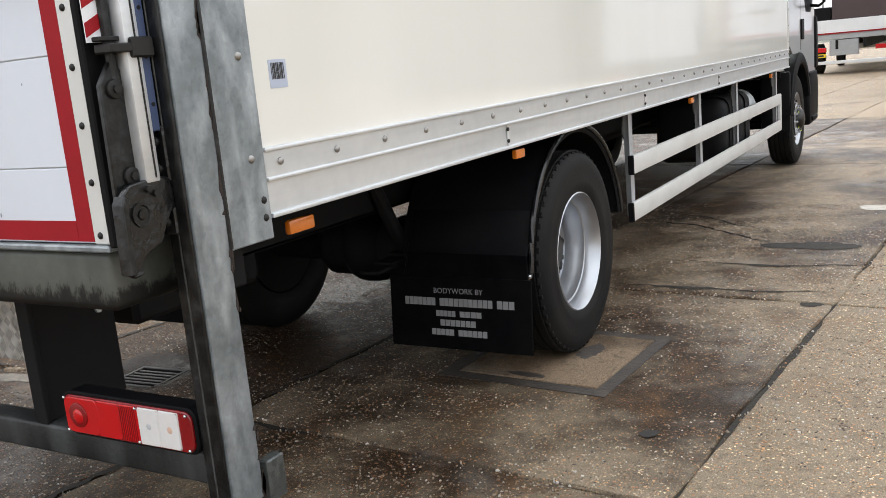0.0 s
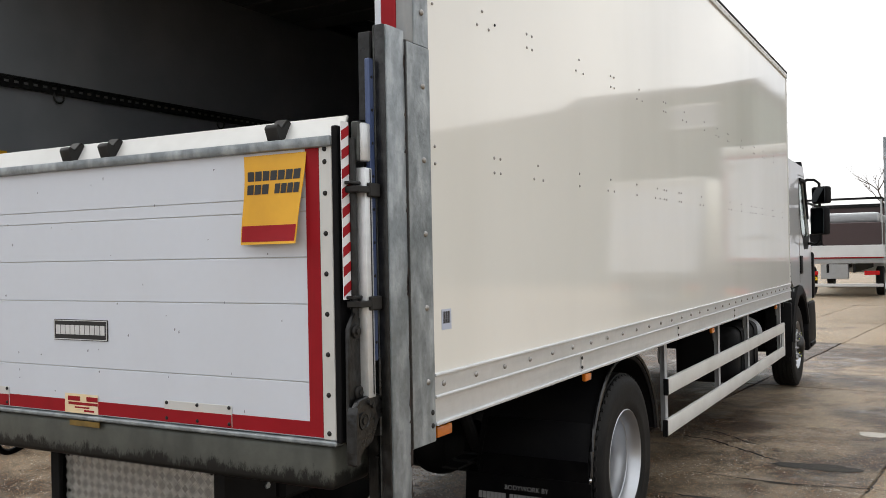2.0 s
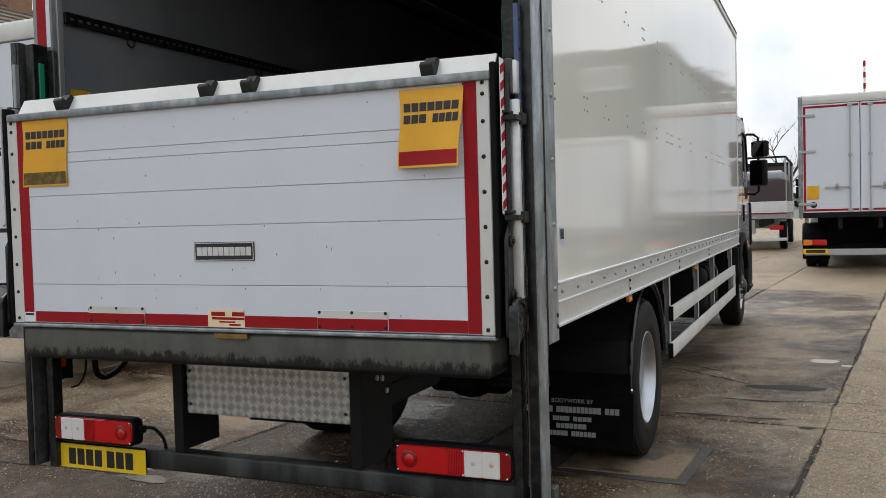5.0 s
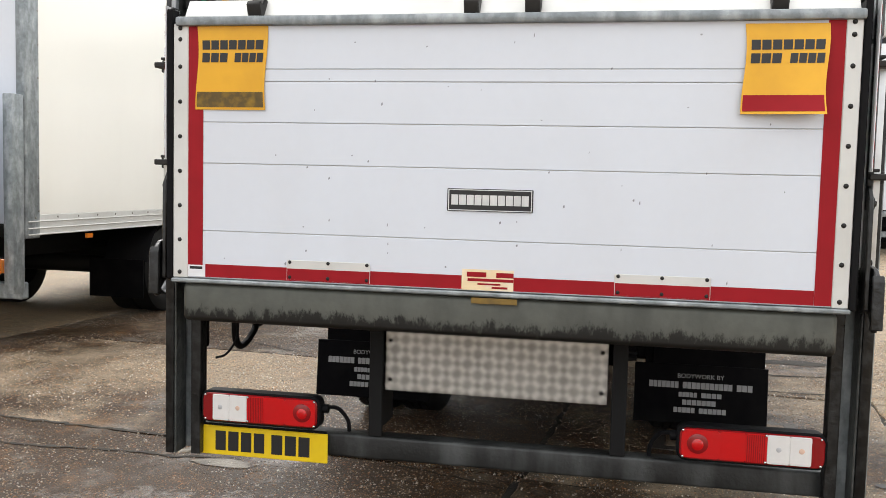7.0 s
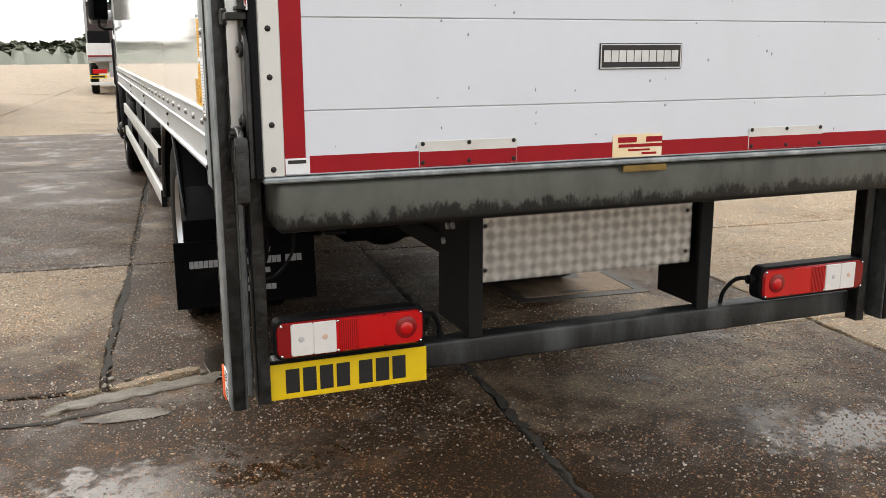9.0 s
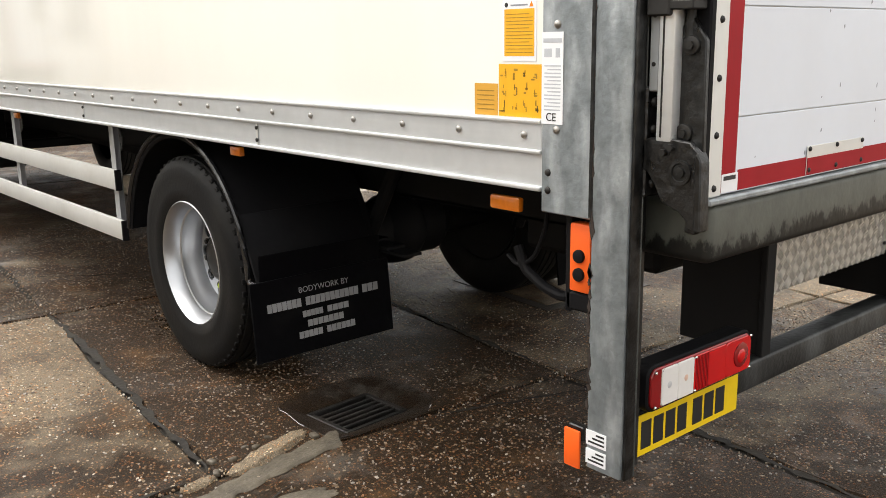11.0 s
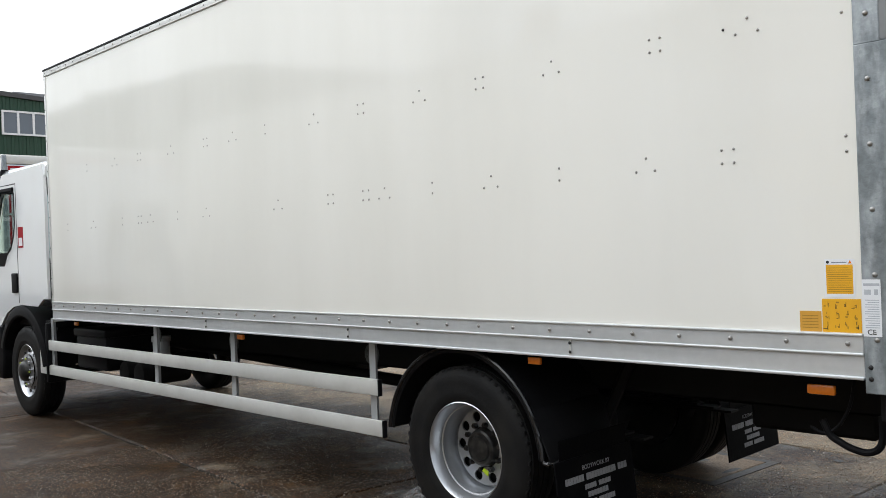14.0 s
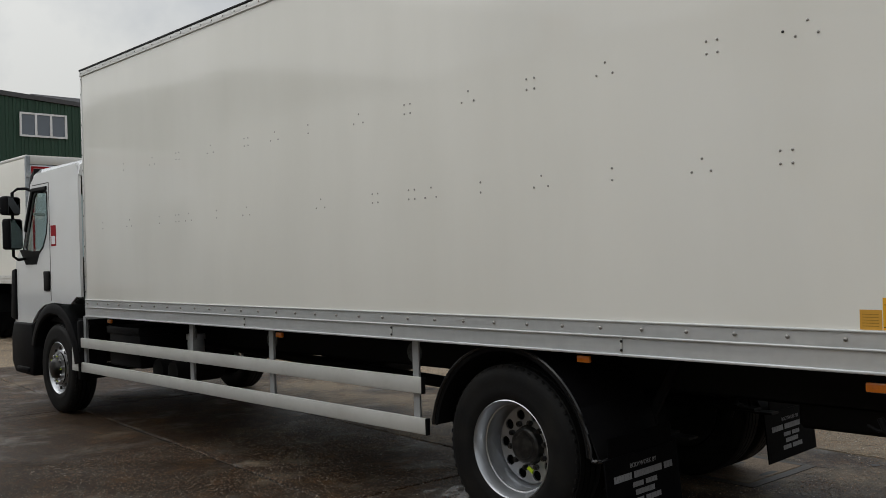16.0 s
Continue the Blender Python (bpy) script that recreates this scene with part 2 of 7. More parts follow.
def clear_glass(name, tint, rough=0.02):
    m = bpy.data.materials.new(name)
    m.use_nodes = True
    b = m.node_tree.nodes["Principled BSDF"]
    b.inputs["Base Color"].default_value = (*tint, 1)
    b.inputs["Transmission Weight"].default_value = 1.0
    b.inputs["Roughness"].default_value, b.inputs["IOR"].default_value = rough, 1.2
    return m


GREY_ALU = material("dull_grey_aluminium", (0.30, 0.315, 0.325), 0.45, 0.35, vary=0.15, grain=20, stain=(0.18, 0.18, 0.18), stain_scale=4, stain_amount=0.6, streak=4)
CREAM = material("cream_panel", (0.78, 0.765, 0.715), 0.055, vary=0.02, grain=1.5, stain=(0.64, 0.625, 0.565), stain_scale=1.3,
                 stain_amount=0.4, streak=4, rough_vary=0.03, bump=0.005, bump_scale=1.1, coat=0.2)
WHITE_PANEL = material("white_panel", (0.88, 0.865, 0.81), 0.16, vary=0.02, grain=1.5, stain=(0.76, 0.74, 0.68), stain_scale=1.3, stain_amount=0.3, streak=4, rough_vary=0.05, coat=0.1)
# Stained white with the header's shade put into its base colour.
HEADER_WHITE = material("shaded_stained_white", (0.54, 0.56, 0.595), 0.5, vary=0.05, grain=20, stain=(0.40, 0.41, 0.43), stain_scale=3, stain_amount=0.5, streak=4)
# Grey wall lining, lowered in colour for the dim load space.
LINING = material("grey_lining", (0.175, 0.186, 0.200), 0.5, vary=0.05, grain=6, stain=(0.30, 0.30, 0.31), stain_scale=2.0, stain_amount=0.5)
DECK = material("white_aluminium", (0.63, 0.665, 0.73), 0.38, vary=0.02, grain=30, stain=(0.54, 0.54, 0.56), stain_scale=2.2,
                stain_amount=0.3, streak=3)
ALU = material("aluminium", (0.65, 0.665, 0.675), 0.38, 0.55, vary=0.10, grain=20, stain=(0.34, 0.36, 0.37), stain_scale=14,
               stain_amount=0.4, along=12.0, bump=0.02, bump_scale=90, rough_vary=0.12)
ALU_PAINT = material("grey_painted_aluminium", (0.62, 0.62, 0.60), 0.42, 0.15, vary=0.05, grain=25, stain=(0.42, 0.41, 0.38), stain_scale=2.5, stain_amount=0.4)
GALV = material("galvanised_steel", (0.195, 0.218, 0.230), 0.42, 0.35, vary=0.45, grain=26, stain=(0.47, 0.50, 0.52), stain_scale=17,
                stain_amount=0.75, streak=2.6, bump=0.14, bump_scale=70, rough_vary=0.2, spangle=0.07, spangle_scale=70)
GALV_DARK = material("dark_streaked_galvanised", (0.065, 0.070, 0.067), 0.5, 0.3, vary=0.5, grain=24, stain=(0.012, 0.012, 0.011),
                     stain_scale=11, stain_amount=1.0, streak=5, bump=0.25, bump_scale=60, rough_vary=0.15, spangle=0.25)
BLUE_TAG = material("pale_blue_label", (0.42, 0.46, 0.56), 0.5, vary=0.05, grain=30)
STEEL_DARK = material("dark_greasy_steel", (0.009, 0.009, 0.0088), 0.36, 0.3, vary=0.6, grain=45, stain=(0.050, 0.052, 0.053),
                      stain_scale=24, stain_amount=0.55, bump=0.35, bump_scale=45, rough_vary=0.2)
BAR_STEEL = material("rubbed_black_bar", (0.014, 0.015, 0.015), 0.5, 0.2, vary=0.5, grain=30, stain=(0.085, 0.09, 0.09), stain_scale=9, stain_amount=0.8, streak=4, bump=0.2, bump_scale=60)
GREASE = material("caked_black_grease", (0.005, 0.0051, 0.0052), 0.32, vary=0.5, grain=50, stain=(0.017, 0.017, 0.0175), stain_scale=26, stain_amount=0.6, bump=0.6, bump_scale=38, rough_vary=0.2)
RUST = material("flaking_rust", (0.028, 0.018, 0.013), 0.85, vary=0.5, grain=60, stain=(0.02, 0.014, 0.011), stain_scale=20, stain_amount=0.8, bump=0.5, bump_scale=60)
CHASSIS = material("black_chassis_paint", (0.007, 0.007, 0.0075), 0.7, vary=0.3, grain=12, stain=(0.014, 0.013, 0.012), stain_scale=2.5, stain_amount=0.5, spec=0.2)
PLASTIC = material("black_plastic", (0.008, 0.008, 0.009), 0.5, vary=0.2, grain=40, stain=(0.017, 0.016, 0.015), stain_scale=4,
                   stain_amount=0.4, bump=0.05, bump_scale=150, spec=0.06)
BEAD = material("glossy_black_plastic", (0.010, 0.010, 0.011), 0.24, vary=0.2, grain=30, rough_vary=0.12, spec=0.5)
RUBBER = material("tyre_rubber", (0.008, 0.008, 0.0085), 0.6, vary=0.25, grain=30, stain=(0.026, 0.024, 0.020), stain_scale=5,
                  stain_amount=0.5, bump=0.12, bump_scale=60, spec=0.15)
FLAP = material("mudflap_rubber", (0.003, 0.003, 0.0037), 0.65, vary=0.25, grain=30, stain=(0.012, 0.0115, 0.011), stain_scale=6,
                stain_amount=0.4, bump=0.15, bump_scale=45, spec=0.03)
SILVER = material("silver_wheel_paint", (0.47, 0.485, 0.51), 0.34, 0.85, vary=0.08, grain=20, stain=(0.26, 0.25, 0.24), stain_scale=5,
                  stain_amount=0.45, rough_vary=0.1)
# Roof lining and shutter: interior shade painted in as a near-black colour.
SHADED_ROOF_LINING = material("shaded_roof_lining", (0.07, 0.068, 0.066), 0.7, vary=0.2, grain=6)
TREAD_BASE = material("worn_tread_plate", (0.34, 0.33, 0.31), 0.45, 0.5, vary=0.15, grain=40, stain=(0.2, 0.19, 0.17), stain_scale=8, stain_amount=0.6)
TREAD_BAR = material("bright_tread", (0.74, 0.73, 0.70), 0.30, 0.6, vary=0.1, grain=60)
HUB = material("oily_hub", (0.014, 0.014, 0.014), 0.42, 0.4, vary=0.3, grain=30, stain=(0.14, 0.13, 0.12), stain_scale=14, stain_amount=0.4)
CHROME = material("bright_steel", (0.72, 0.72, 0.72), 0.22, 0.95, vary=0.06, grain=30)
BOLT = material("dark_bolt", (0.02, 0.019, 0.018), 0.5, 0.5, vary=0.2, grain=80)
RIVET = material("zinc_rivet", (0.30, 0.30, 0.29), 0.38, 0.8, vary=0.1, grain=60, stain=(0.30, 0.19, 0.10), stain_scale=3.0, stain_amount=0.55)
PANEL_RIVET = material("weathered_rivet", (0.33, 0.325, 0.31), 0.35, 0.7, vary=0.2, grain=60, stain=(0.16, 0.09, 0.05), stain_scale=3.0, stain_amount=0.6)
RED_TAPE = material("red_tape", (0.29, 0.007, 0.013), 0.6, spec=0.2, vary=0.14, grain=14, stain=(0.22, 0.010, 0.012), stain_scale=6, stain_amount=0.5)
RED_LENS = material("red_lens", (0.52, 0.004, 0.006), 0.2, vary=0.06, grain=60, coat=0.2, stain=(0.42, 0.01, 0.012), stain_scale=12, stain_amount=0.4)
DARK_RED_LENS = material("deep_red_lens", (0.22, 0.004, 0.006), 0.2, vary=0.06, grain=60, coat=0.2)
WHITE_LENS = material("white_lens", (0.72, 0.70, 0.68), 0.15, vary=0.05, grain=60, coat=0.6)
AMBER = material("amber_lens", (0.75, 0.20, 0.012), 0.18, vary=0.12, grain=70, coat=0.6)
ORANGE = material("orange_plastic", (0.80, 0.11, 0.012), 0.42, vary=0.06, grain=30, stain=(0.45, 0.07, 0.015), stain_scale=8, stain_amount=0.3)
YELLOW_VINYL = material("yellow_vinyl", (0.72, 0.37, 0.01), 0.45, vary=0.06, grain=20, stain=(0.50, 0.24, 0.012), stain_scale=6, stain_amount=0.45)
YELLOW_PLATE = material("yellow_plate", (0.80, 0.55, 0.01), 0.35, vary=0.04, grain=20, stain=(0.55, 0.38, 0.03), stain_scale=9, stain_amount=0.3)
OLD_YELLOW = material("grimy_yellow", (0.20, 0.12, 0.02), 0.6, vary=0.3, grain=30, stain=(0.05, 0.04, 0.02), stain_scale=14, stain_amount=0.8)
OCHRE = material("faded_ochre_label", (0.58, 0.30, 0.035), 0.5, vary=0.06, grain=30)
BLACK_INK = material("black_ink", (0.012, 0.012, 0.013), 0.5, vary=0.1, grain=60)
BROWN_INK = material("worn_brown_ink", (0.09, 0.055, 0.008), 0.6, vary=0.6, grain=30, stain=(0.35, 0.2, 0.01), stain_scale=25, stain_amount=0.7)
WHITE_INK = material("white_ink", (0.62, 0.62, 0.62), 0.5, vary=0.12, grain=60, stain=(0.30, 0.30, 0.30), stain_scale=30, stain_amount=0.4)
# WHITE_INK darkened: the deep shade on the flaps is in the colour.
FLAP_INK = material("shaded_white_print", (0.27, 0.27, 0.28), 0.6, vary=0.15, grain=60, stain=(0.16, 0.16, 0.16), stain_scale=30, stain_amount=0.4, spec=0.2)
LABEL_INK = material("fine_brown_print", (0.30, 0.165, 0.012), 0.6, vary=0.3, grain=60)
PALE_INK = material("fine_grey_print", (0.42, 0.44, 0.47), 0.5, vary=0.2, grain=60)
NAVY = material("blue_painted_strip", (0.055, 0.085, 0.19), 0.4, 0.2, vary=0.2, grain=20, stain=(0.16, 0.18, 0.22), stain_scale=9, stain_amount=0.5, streak=4)
GREY_INK = material("grey_ink", (0.22, 0.23, 0.26), 0.5, vary=0.1, grain=60)
PAPER = material("white_label", (0.72, 0.73, 0.75), 0.45, vary=0.03, grain=20)
CREAM_LABEL = material("cream_label", (0.78, 0.62, 0.38), 0.45, vary=0.08, grain=30, stain=(0.80, 0.76, 0.66), stain_scale=18, stain_amount=0.8)
CAB_WHITE = material("white_cab_paint", (0.80, 0.81, 0.82), 0.12, vary=0.02, grain=8, stain=(0.66, 0.65, 0.62), stain_scale=2, stain_amount=0.25, coat=0.8)
GREEN_PAINT = material("green_rubber", (0.01, 0.22, 0.12), 0.5, vary=0.1, grain=30)
MIRROR = material("mirror_glass", (0.07, 0.075, 0.08), 0.02, 1.0, vary=0.01, rough_vary=0.0)
GLASS = clear_glass("cab_glass", (0.75, 0.85, 0.82))
SEAT = material("dark_cab_trim", (0.05, 0.052, 0.056), 0.8, vary=0.2, grain=30)
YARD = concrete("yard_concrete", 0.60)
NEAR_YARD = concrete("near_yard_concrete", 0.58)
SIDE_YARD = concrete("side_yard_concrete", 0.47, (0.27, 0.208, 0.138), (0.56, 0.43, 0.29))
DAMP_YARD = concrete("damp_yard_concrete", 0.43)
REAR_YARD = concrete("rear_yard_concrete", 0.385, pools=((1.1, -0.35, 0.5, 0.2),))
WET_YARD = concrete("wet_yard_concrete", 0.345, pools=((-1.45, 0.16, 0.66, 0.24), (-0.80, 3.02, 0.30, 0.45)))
GULLY_MORTAR = concrete("gully_mortar", 0.30, (0.20, 0.16, 0.115), (0.34, 0.26, 0.18), 0.75)
SPILL = material("worn_paint_spill", (0.42, 0.39, 0.34), 0.7, vary=0.3, grain=40, stain=(0.2, 0.17, 0.12), stain_scale=12, stain_amount=0.7)
JOINT = material("joint_filler", (0.018, 0.015, 0.012), 0.9, vary=0.5, grain=30, stain=(0.045, 0.038, 0.024), stain_scale=9, stain_amount=0.6, bump=0.5, bump_scale=50)
PATCHING = concrete("patch_concrete", 0.50, (0.30, 0.212, 0.132), (0.40, 0.29, 0.19), 0.75)
TAR = material("dark_tarry_filler", (0.040, 0.033, 0.028), 0.6, vary=0.5, grain=60, stain=(0.10, 0.08, 0.06), stain_scale=9, stain_amount=0.6, bump=0.5, bump_scale=70)
CHANNEL = material("damp_grey_mortar", (0.115, 0.098, 0.074), 0.5, vary=0.45, grain=70, stain=(0.03, 0.025, 0.018), stain_scale=8, stain_amount=0.9, bump=0.5, bump_scale=80, spec=0.4, rough_vary=0.2)
IRON = material("cast_iron", (0.014, 0.013, 0.012), 0.5, 0.3, vary=0.3, grain=40, stain=(0.04, 0.028, 0.02), stain_scale=8, stain_amount=0.5, bump=0.2, bump_scale=80)
GREEN_CLAD = material("green_cladding", (0.006, 0.040, 0.020), 0.5, vary=0.06, grain=4, stain=(0.02, 0.06, 0.035), stain_scale=0.3, stain_amount=0.5, streak=5)
ROOF_DARK = material("dark_roof", (0.07, 0.07, 0.075), 0.7, vary=0.15, grain=6)
ROOF_TILE = material("mossy_roof_tile", (0.12, 0.085, 0.065), 0.85, vary=0.3, grain=8, stain=(0.09, 0.10, 0.04), stain_scale=1.5, stain_amount=0.6, each=0.25)
RENDER_WALL = material("cream_render", (0.55, 0.45, 0.27), 0.85, vary=0.06, grain=15, stain=(0.42, 0.36, 0.25), stain_scale=0.8, stain_amount=0.4, bump=0.1)
BRICK = material("brown_brick", (0.23, 0.13, 0.085), 0.9, vary=0.3, grain=9, bump=0.2)
WIN_WHITE = material("white_upvc", (0.75, 0.75, 0.76), 0.35, vary=0.02, grain=20)
PANE = material("dark_window_pane", (0.10, 0.12, 0.15), 0.06, vary=0.1, grain=2, coat=0.8)
BARK = material("bark", (0.085, 0.068, 0.055), 0.9, vary=0.3, grain=12, bump=0.4)
LEAF = material("dark_foliage", (0.040, 0.050, 0.022), 0.7, vary=0.4, grain=3)
BROWN_LOAD = material("dark_brown_sheeting", (0.055, 0.035, 0.036), 0.6, vary=0.12, grain=3)
GREY_STEEL = material("grey_painted_steel", (0.38, 0.39, 0.40), 0.5, 0.3, vary=0.1, grain=10)
WHITE_BOARD = material("white_dropside", (0.70, 0.71, 0.72), 0.4, vary=0.03, grain=10, stain=(0.5, 0.5, 0.5), stain_scale=2, stain_amount=0.3)


def pebble_paint(name, depth, rough):
    m = bpy.data.materials.new(name)
    m.use_nodes = True
    n, l = m.node_tree.nodes, m.node_tree.links
    b = n["Principled BSDF"]
    geo = n.new("ShaderNodeNewGeometry")
    ramp = n.new("ShaderNodeValToRGB")
    ramp.color_ramp.interpolation = "CONSTANT"
    tints = ((0.0, (0.08, 0.06, 0.045)), (0.24, (0.27, 0.175, 0.10)), (0.44, (0.32, 0.25, 0.18)), (0.64, (0.52, 0.42, 0.31)), (0.76, (0.40, 0.20, 0.095)), (0.84, (0.48, 0.46, 0.43)), (0.92, (0.74, 0.68, 0.60)))
    el = ramp.color_ramp.elements
    while len(el) < len(tints):
        el.new(0.5)
    for e, (p, c) in zip(el, tints):
        e.position, e.color = p, (*[v * depth for v in c], 1)
    l.new(geo.outputs["Random Per Island"], ramp.inputs["Fac"])
    l.new(ramp.outputs["Color"], b.inputs["Base Color"])
    b.inputs["Roughness"].default_value = rough
    return m


DRY_PEBBLE = pebble_paint("dry_pebble", 0.85, 0.6)
WET_PEBBLE = pebble_paint("wet_pebble", 0.60, 0.28)


# ---- mesh helpers ----
class Shape:
    """A bmesh that grows piece by piece."""

    def __init__(self):
        self.bm = bmesh.new()

    def _take(self, other):
        me = bpy.data.meshes.new("tmp")
        other.to_mesh(me)
        other.free()
        self.bm.from_mesh(me)
        bpy.data.meshes.remove(me)
        return self

    def box(self, x0, x1, y0, y1, z0, z1, b=0.0, seg=1, m=None):
        t = bmesh.new()
        v = [t.verts.new((x, y, z)) for x in (min(x0, x1), max(x0, x1)) for y in (min(y0, y1), max(y0, y1)) for z in (min(z0, z1), max(z0, z1))]
        for f in ((0, 1, 3, 2), (4, 6, 7, 5), (0, 4, 5, 1), (2, 3, 7, 6), (0, 2, 6, 4), (1, 5, 7, 3)):
            t.faces.new([v[i] for i in f])
        if b:
            bmesh.ops.bevel(t, geom=t.edges[:], offset=b, segments=seg, affect="EDGES", profile=0.5)
        if m is not None:
            t.transform(m)
        return self._take(t)

    def cyl(self, centre, axis, r, h, seg=16, r2=None, b=0.0, m=None):
        """A cylinder round centre, along axis ("x", "y" or "z")."""
        t = bmesh.new()
        bmesh.ops.create_cone(t, cap_ends=True, segments=seg, radius1=r, radius2=r if r2 is None else r2, depth=h)
        if b:
            bmesh.ops.bevel(t, geom=[e for e in t.edges if len(e.link_faces) == 2 and max(len(f.verts) for f in e.link_faces) > 4],
                            offset=b, segments=2, affect="EDGES", profile=0.5)
        turn = {"x": Matrix.Rotation(radians(90), 4, "Y"), "y": Matrix.Rotation(radians(-90), 4, "X"), "z": Matrix.Identity(4)}[axis]
        t.transform(Matrix.Translation(centre) @ turn)
        if m is not None:
            t.transform(m)
        return self._take(t)

    def dome(self, centre, normal, r, h, seg=10):
        t = bmesh.new()
        bmesh.ops.create_uvsphere(t, u_segments=seg, v_segments=6, radius=r)
        t.transform(Matrix.Translation(centre) @ Vector(normal).to_track_quat("Z", "Y").to_matrix().to_4x4() @ Matrix.Diagonal((1, 1, h / r, 1)))
        return self._take(t)

    def hose(self, points, r, seg=8):
        """A round bar bent smoothly through a line of points."""
        p = [Vector(q) for q in points]
        p = [2 * p[0] - p[1]] + p + [2 * p[-1] - p[-2]]
        line = []
        for a, b, c, d in zip(p, p[1:], p[2:], p[3:]):
            for k in range(5):
                t = k / 5
                line.append(0.5 * (2 * b + (c - a) * t + (2 * a - 5 * b + 4 * c - d) * t * t + (3 * b - a - 3 * c + d) * t ** 3))
        return self.tube(line + [p[-2]], r, seg)

    def tube(self, points, r, seg=8, closed=False):
        """A round bar along a line of points."""
        t = bmesh.new()
        pts = [Vector(p) for p in points]
        rings = []
        up = Vector((0.13, 0.27, 0.95))
        for i, p in enumerate(pts):
            a, c = pts[max(i - 1, 0)], pts[min(i + 1, len(pts) - 1)]
            d = (c - a).normalized()
            s = d.cross(up)
            if s.length < 0.05:
                s = d.cross(Vector((1, 0, 0)))
            s.normalize()
            w = d.cross(s)
            rr = r[i] if isinstance(r, (list, tuple)) else r
            rings.append([t.verts.new(p + rr * (math.cos(k * 2 * math.pi / seg) * s + math.sin(k * 2 * math.pi / seg) * w)) for k in range(seg)])
        for a, c in zip(rings, rings[1:]):
            for k in range(seg):
                t.faces.new((a[k], a[(k + 1) % seg], c[(k + 1) % seg], c[k]))
        t.faces.new(rings[0][::-1])
        t.faces.new(rings[-1])
        return self._take(t)

    def lathe(self, profile, centre, seg=48, start=0.0, end=360.0):
        """Profile of (x, r) turned round the x axis through centre; angles from +y towards +z."""
        t = bmesh.new()
        full = end - start >= 359.9
        count = seg if full else seg + 1
        rings = []
        for i in range(count):
            a = radians(start + (end - start) * i / seg)
            rings.append([t.verts.new((centre[0] + x, centre[1] + r * math.cos(a), centre[2] + r * math.sin(a))) for x, r in profile])
        for i in range(seg):
            a, c = rings[i], rings[(i + 1) % count]
            for k in range(len(profile) - 1):
                t.faces.new((a[k], a[k + 1], c[k + 1], c[k]))
        bmesh.ops.remove_doubles(t, verts=t.verts[:], dist=1e-5)
        return self._take(t)

    def sheet(self, outer, holes, plane, at, thick):
        """A flat sheet with holes. Points are (u, v); plane "x": u=y, v=z; "y": u=x, v=z; "z": u=x, v=y."""
        t = bmesh.new()
        edges = []
        for loop in (outer, *holes):
            vs = [t.verts.new((u, v, 0)) for u, v in loop]
            edges += [t.edges.new((vs[i], vs[(i + 1) % len(vs)])) for i in range(len(vs))]
        bmesh.ops.triangle_fill(t, use_beauty=True, use_dissolve=False, edges=edges)
        ext = bmesh.ops.extrude_face_region(t, geom=t.faces[:])
        bmesh.ops.translate(t, vec=(0, 0, thick), verts=[g for g in ext["geom"] if isinstance(g, bmesh.types.BMVert)])
        for v in t.verts:
            u, w, h = v.co
            v.co = {"x": (at + h, u, w), "y": (u, at + h, w), "z": (u, w, at + h)}[plane]
        return self._take(t)

    def prism(self, loop, plane, a, c, b=0.0, seg=1):
        """A closed loop of (u, v), as in sheet, drawn out from a to c."""
        t = bmesh.new()
        put = {"x": lambda u, v, h: (h, u, v), "y": lambda u, v, h: (u, h, v), "z": lambda u, v, h: (u, v, h)}[plane]
        lo = [t.verts.new(put(u, v, a)) for u, v in loop]
        hi = [t.verts.new(put(u, v, c)) for u, v in loop]
        t.faces.new(lo)
        t.faces.new(hi[::-1])
        for i in range(len(loop)):
            j = (i + 1) % len(loop)
            t.faces.new((lo[j], lo[i], hi[i], hi[j]))
        bmesh.ops.recalc_face_normals(t, faces=t.faces[:])
        if b:
            bmesh.ops.bevel(t, geom=t.edges[:], offset=b, segments=seg, affect="EDGES", profile=0.5)
        return self._take(t)

    def quad(self, a, b, c, d):
        v = [self.bm.verts.new(p) for p in (a, b, c, d)]
        self.bm.faces.new(v)
        return self

    def move(self, m):
        self.bm.transform(m)
        return self


def circle(u, v, r, n=16, start=0.0):
    return [(u + r * math.cos(start + 2 * math.pi * i / n), v + r * math.sin(start + 2 * math.pi * i / n)) for i in range(n)]


def mesh_of(name, shape, mat, sharp=35.0):
    bm = shape.bm
    bmesh.ops.recalc_face_normals(bm, faces=bm.faces[:])
    for f in bm.faces:
        f.smooth = True
    for e in bm.edges:
        if e.calc_face_angle(0.0) > radians(sharp):
            e.smooth = False
    me = bpy.data.meshes.new(name)
    bm.to_mesh(me)
    bm.free()
    me.materials.append(mat)
    return me


def part(name, shape, mat, parent, label="", kind="", sharp=35.0):
    ob = new(name, mesh_of(name, shape, mat, sharp))
    ob.parent = parent
    return tagged(ob, label=label, kind=kind)


def again(name, mesh, parent, m, label=""):
    """One more part on a mesh that is already there."""
    ob = new(name, mesh)
    ob.parent = parent
    ob.matrix_basis = m
    return tagged(ob, label=label)


def thing(name, label, category, at=(0, 0, 0), turn=0.0, group="", kind=""):
    ob = new(name)
    ob.empty_display_size = 0.2
    ob.matrix_basis = pose(*at, 0, 0, turn)
    return tagged(ob, label, category, group, kind)


# ---- the box truck ----
truck = thing("box_truck", "white box truck with open shutter and raised tail lift", "truck")
W, L = 1.275, 8.07


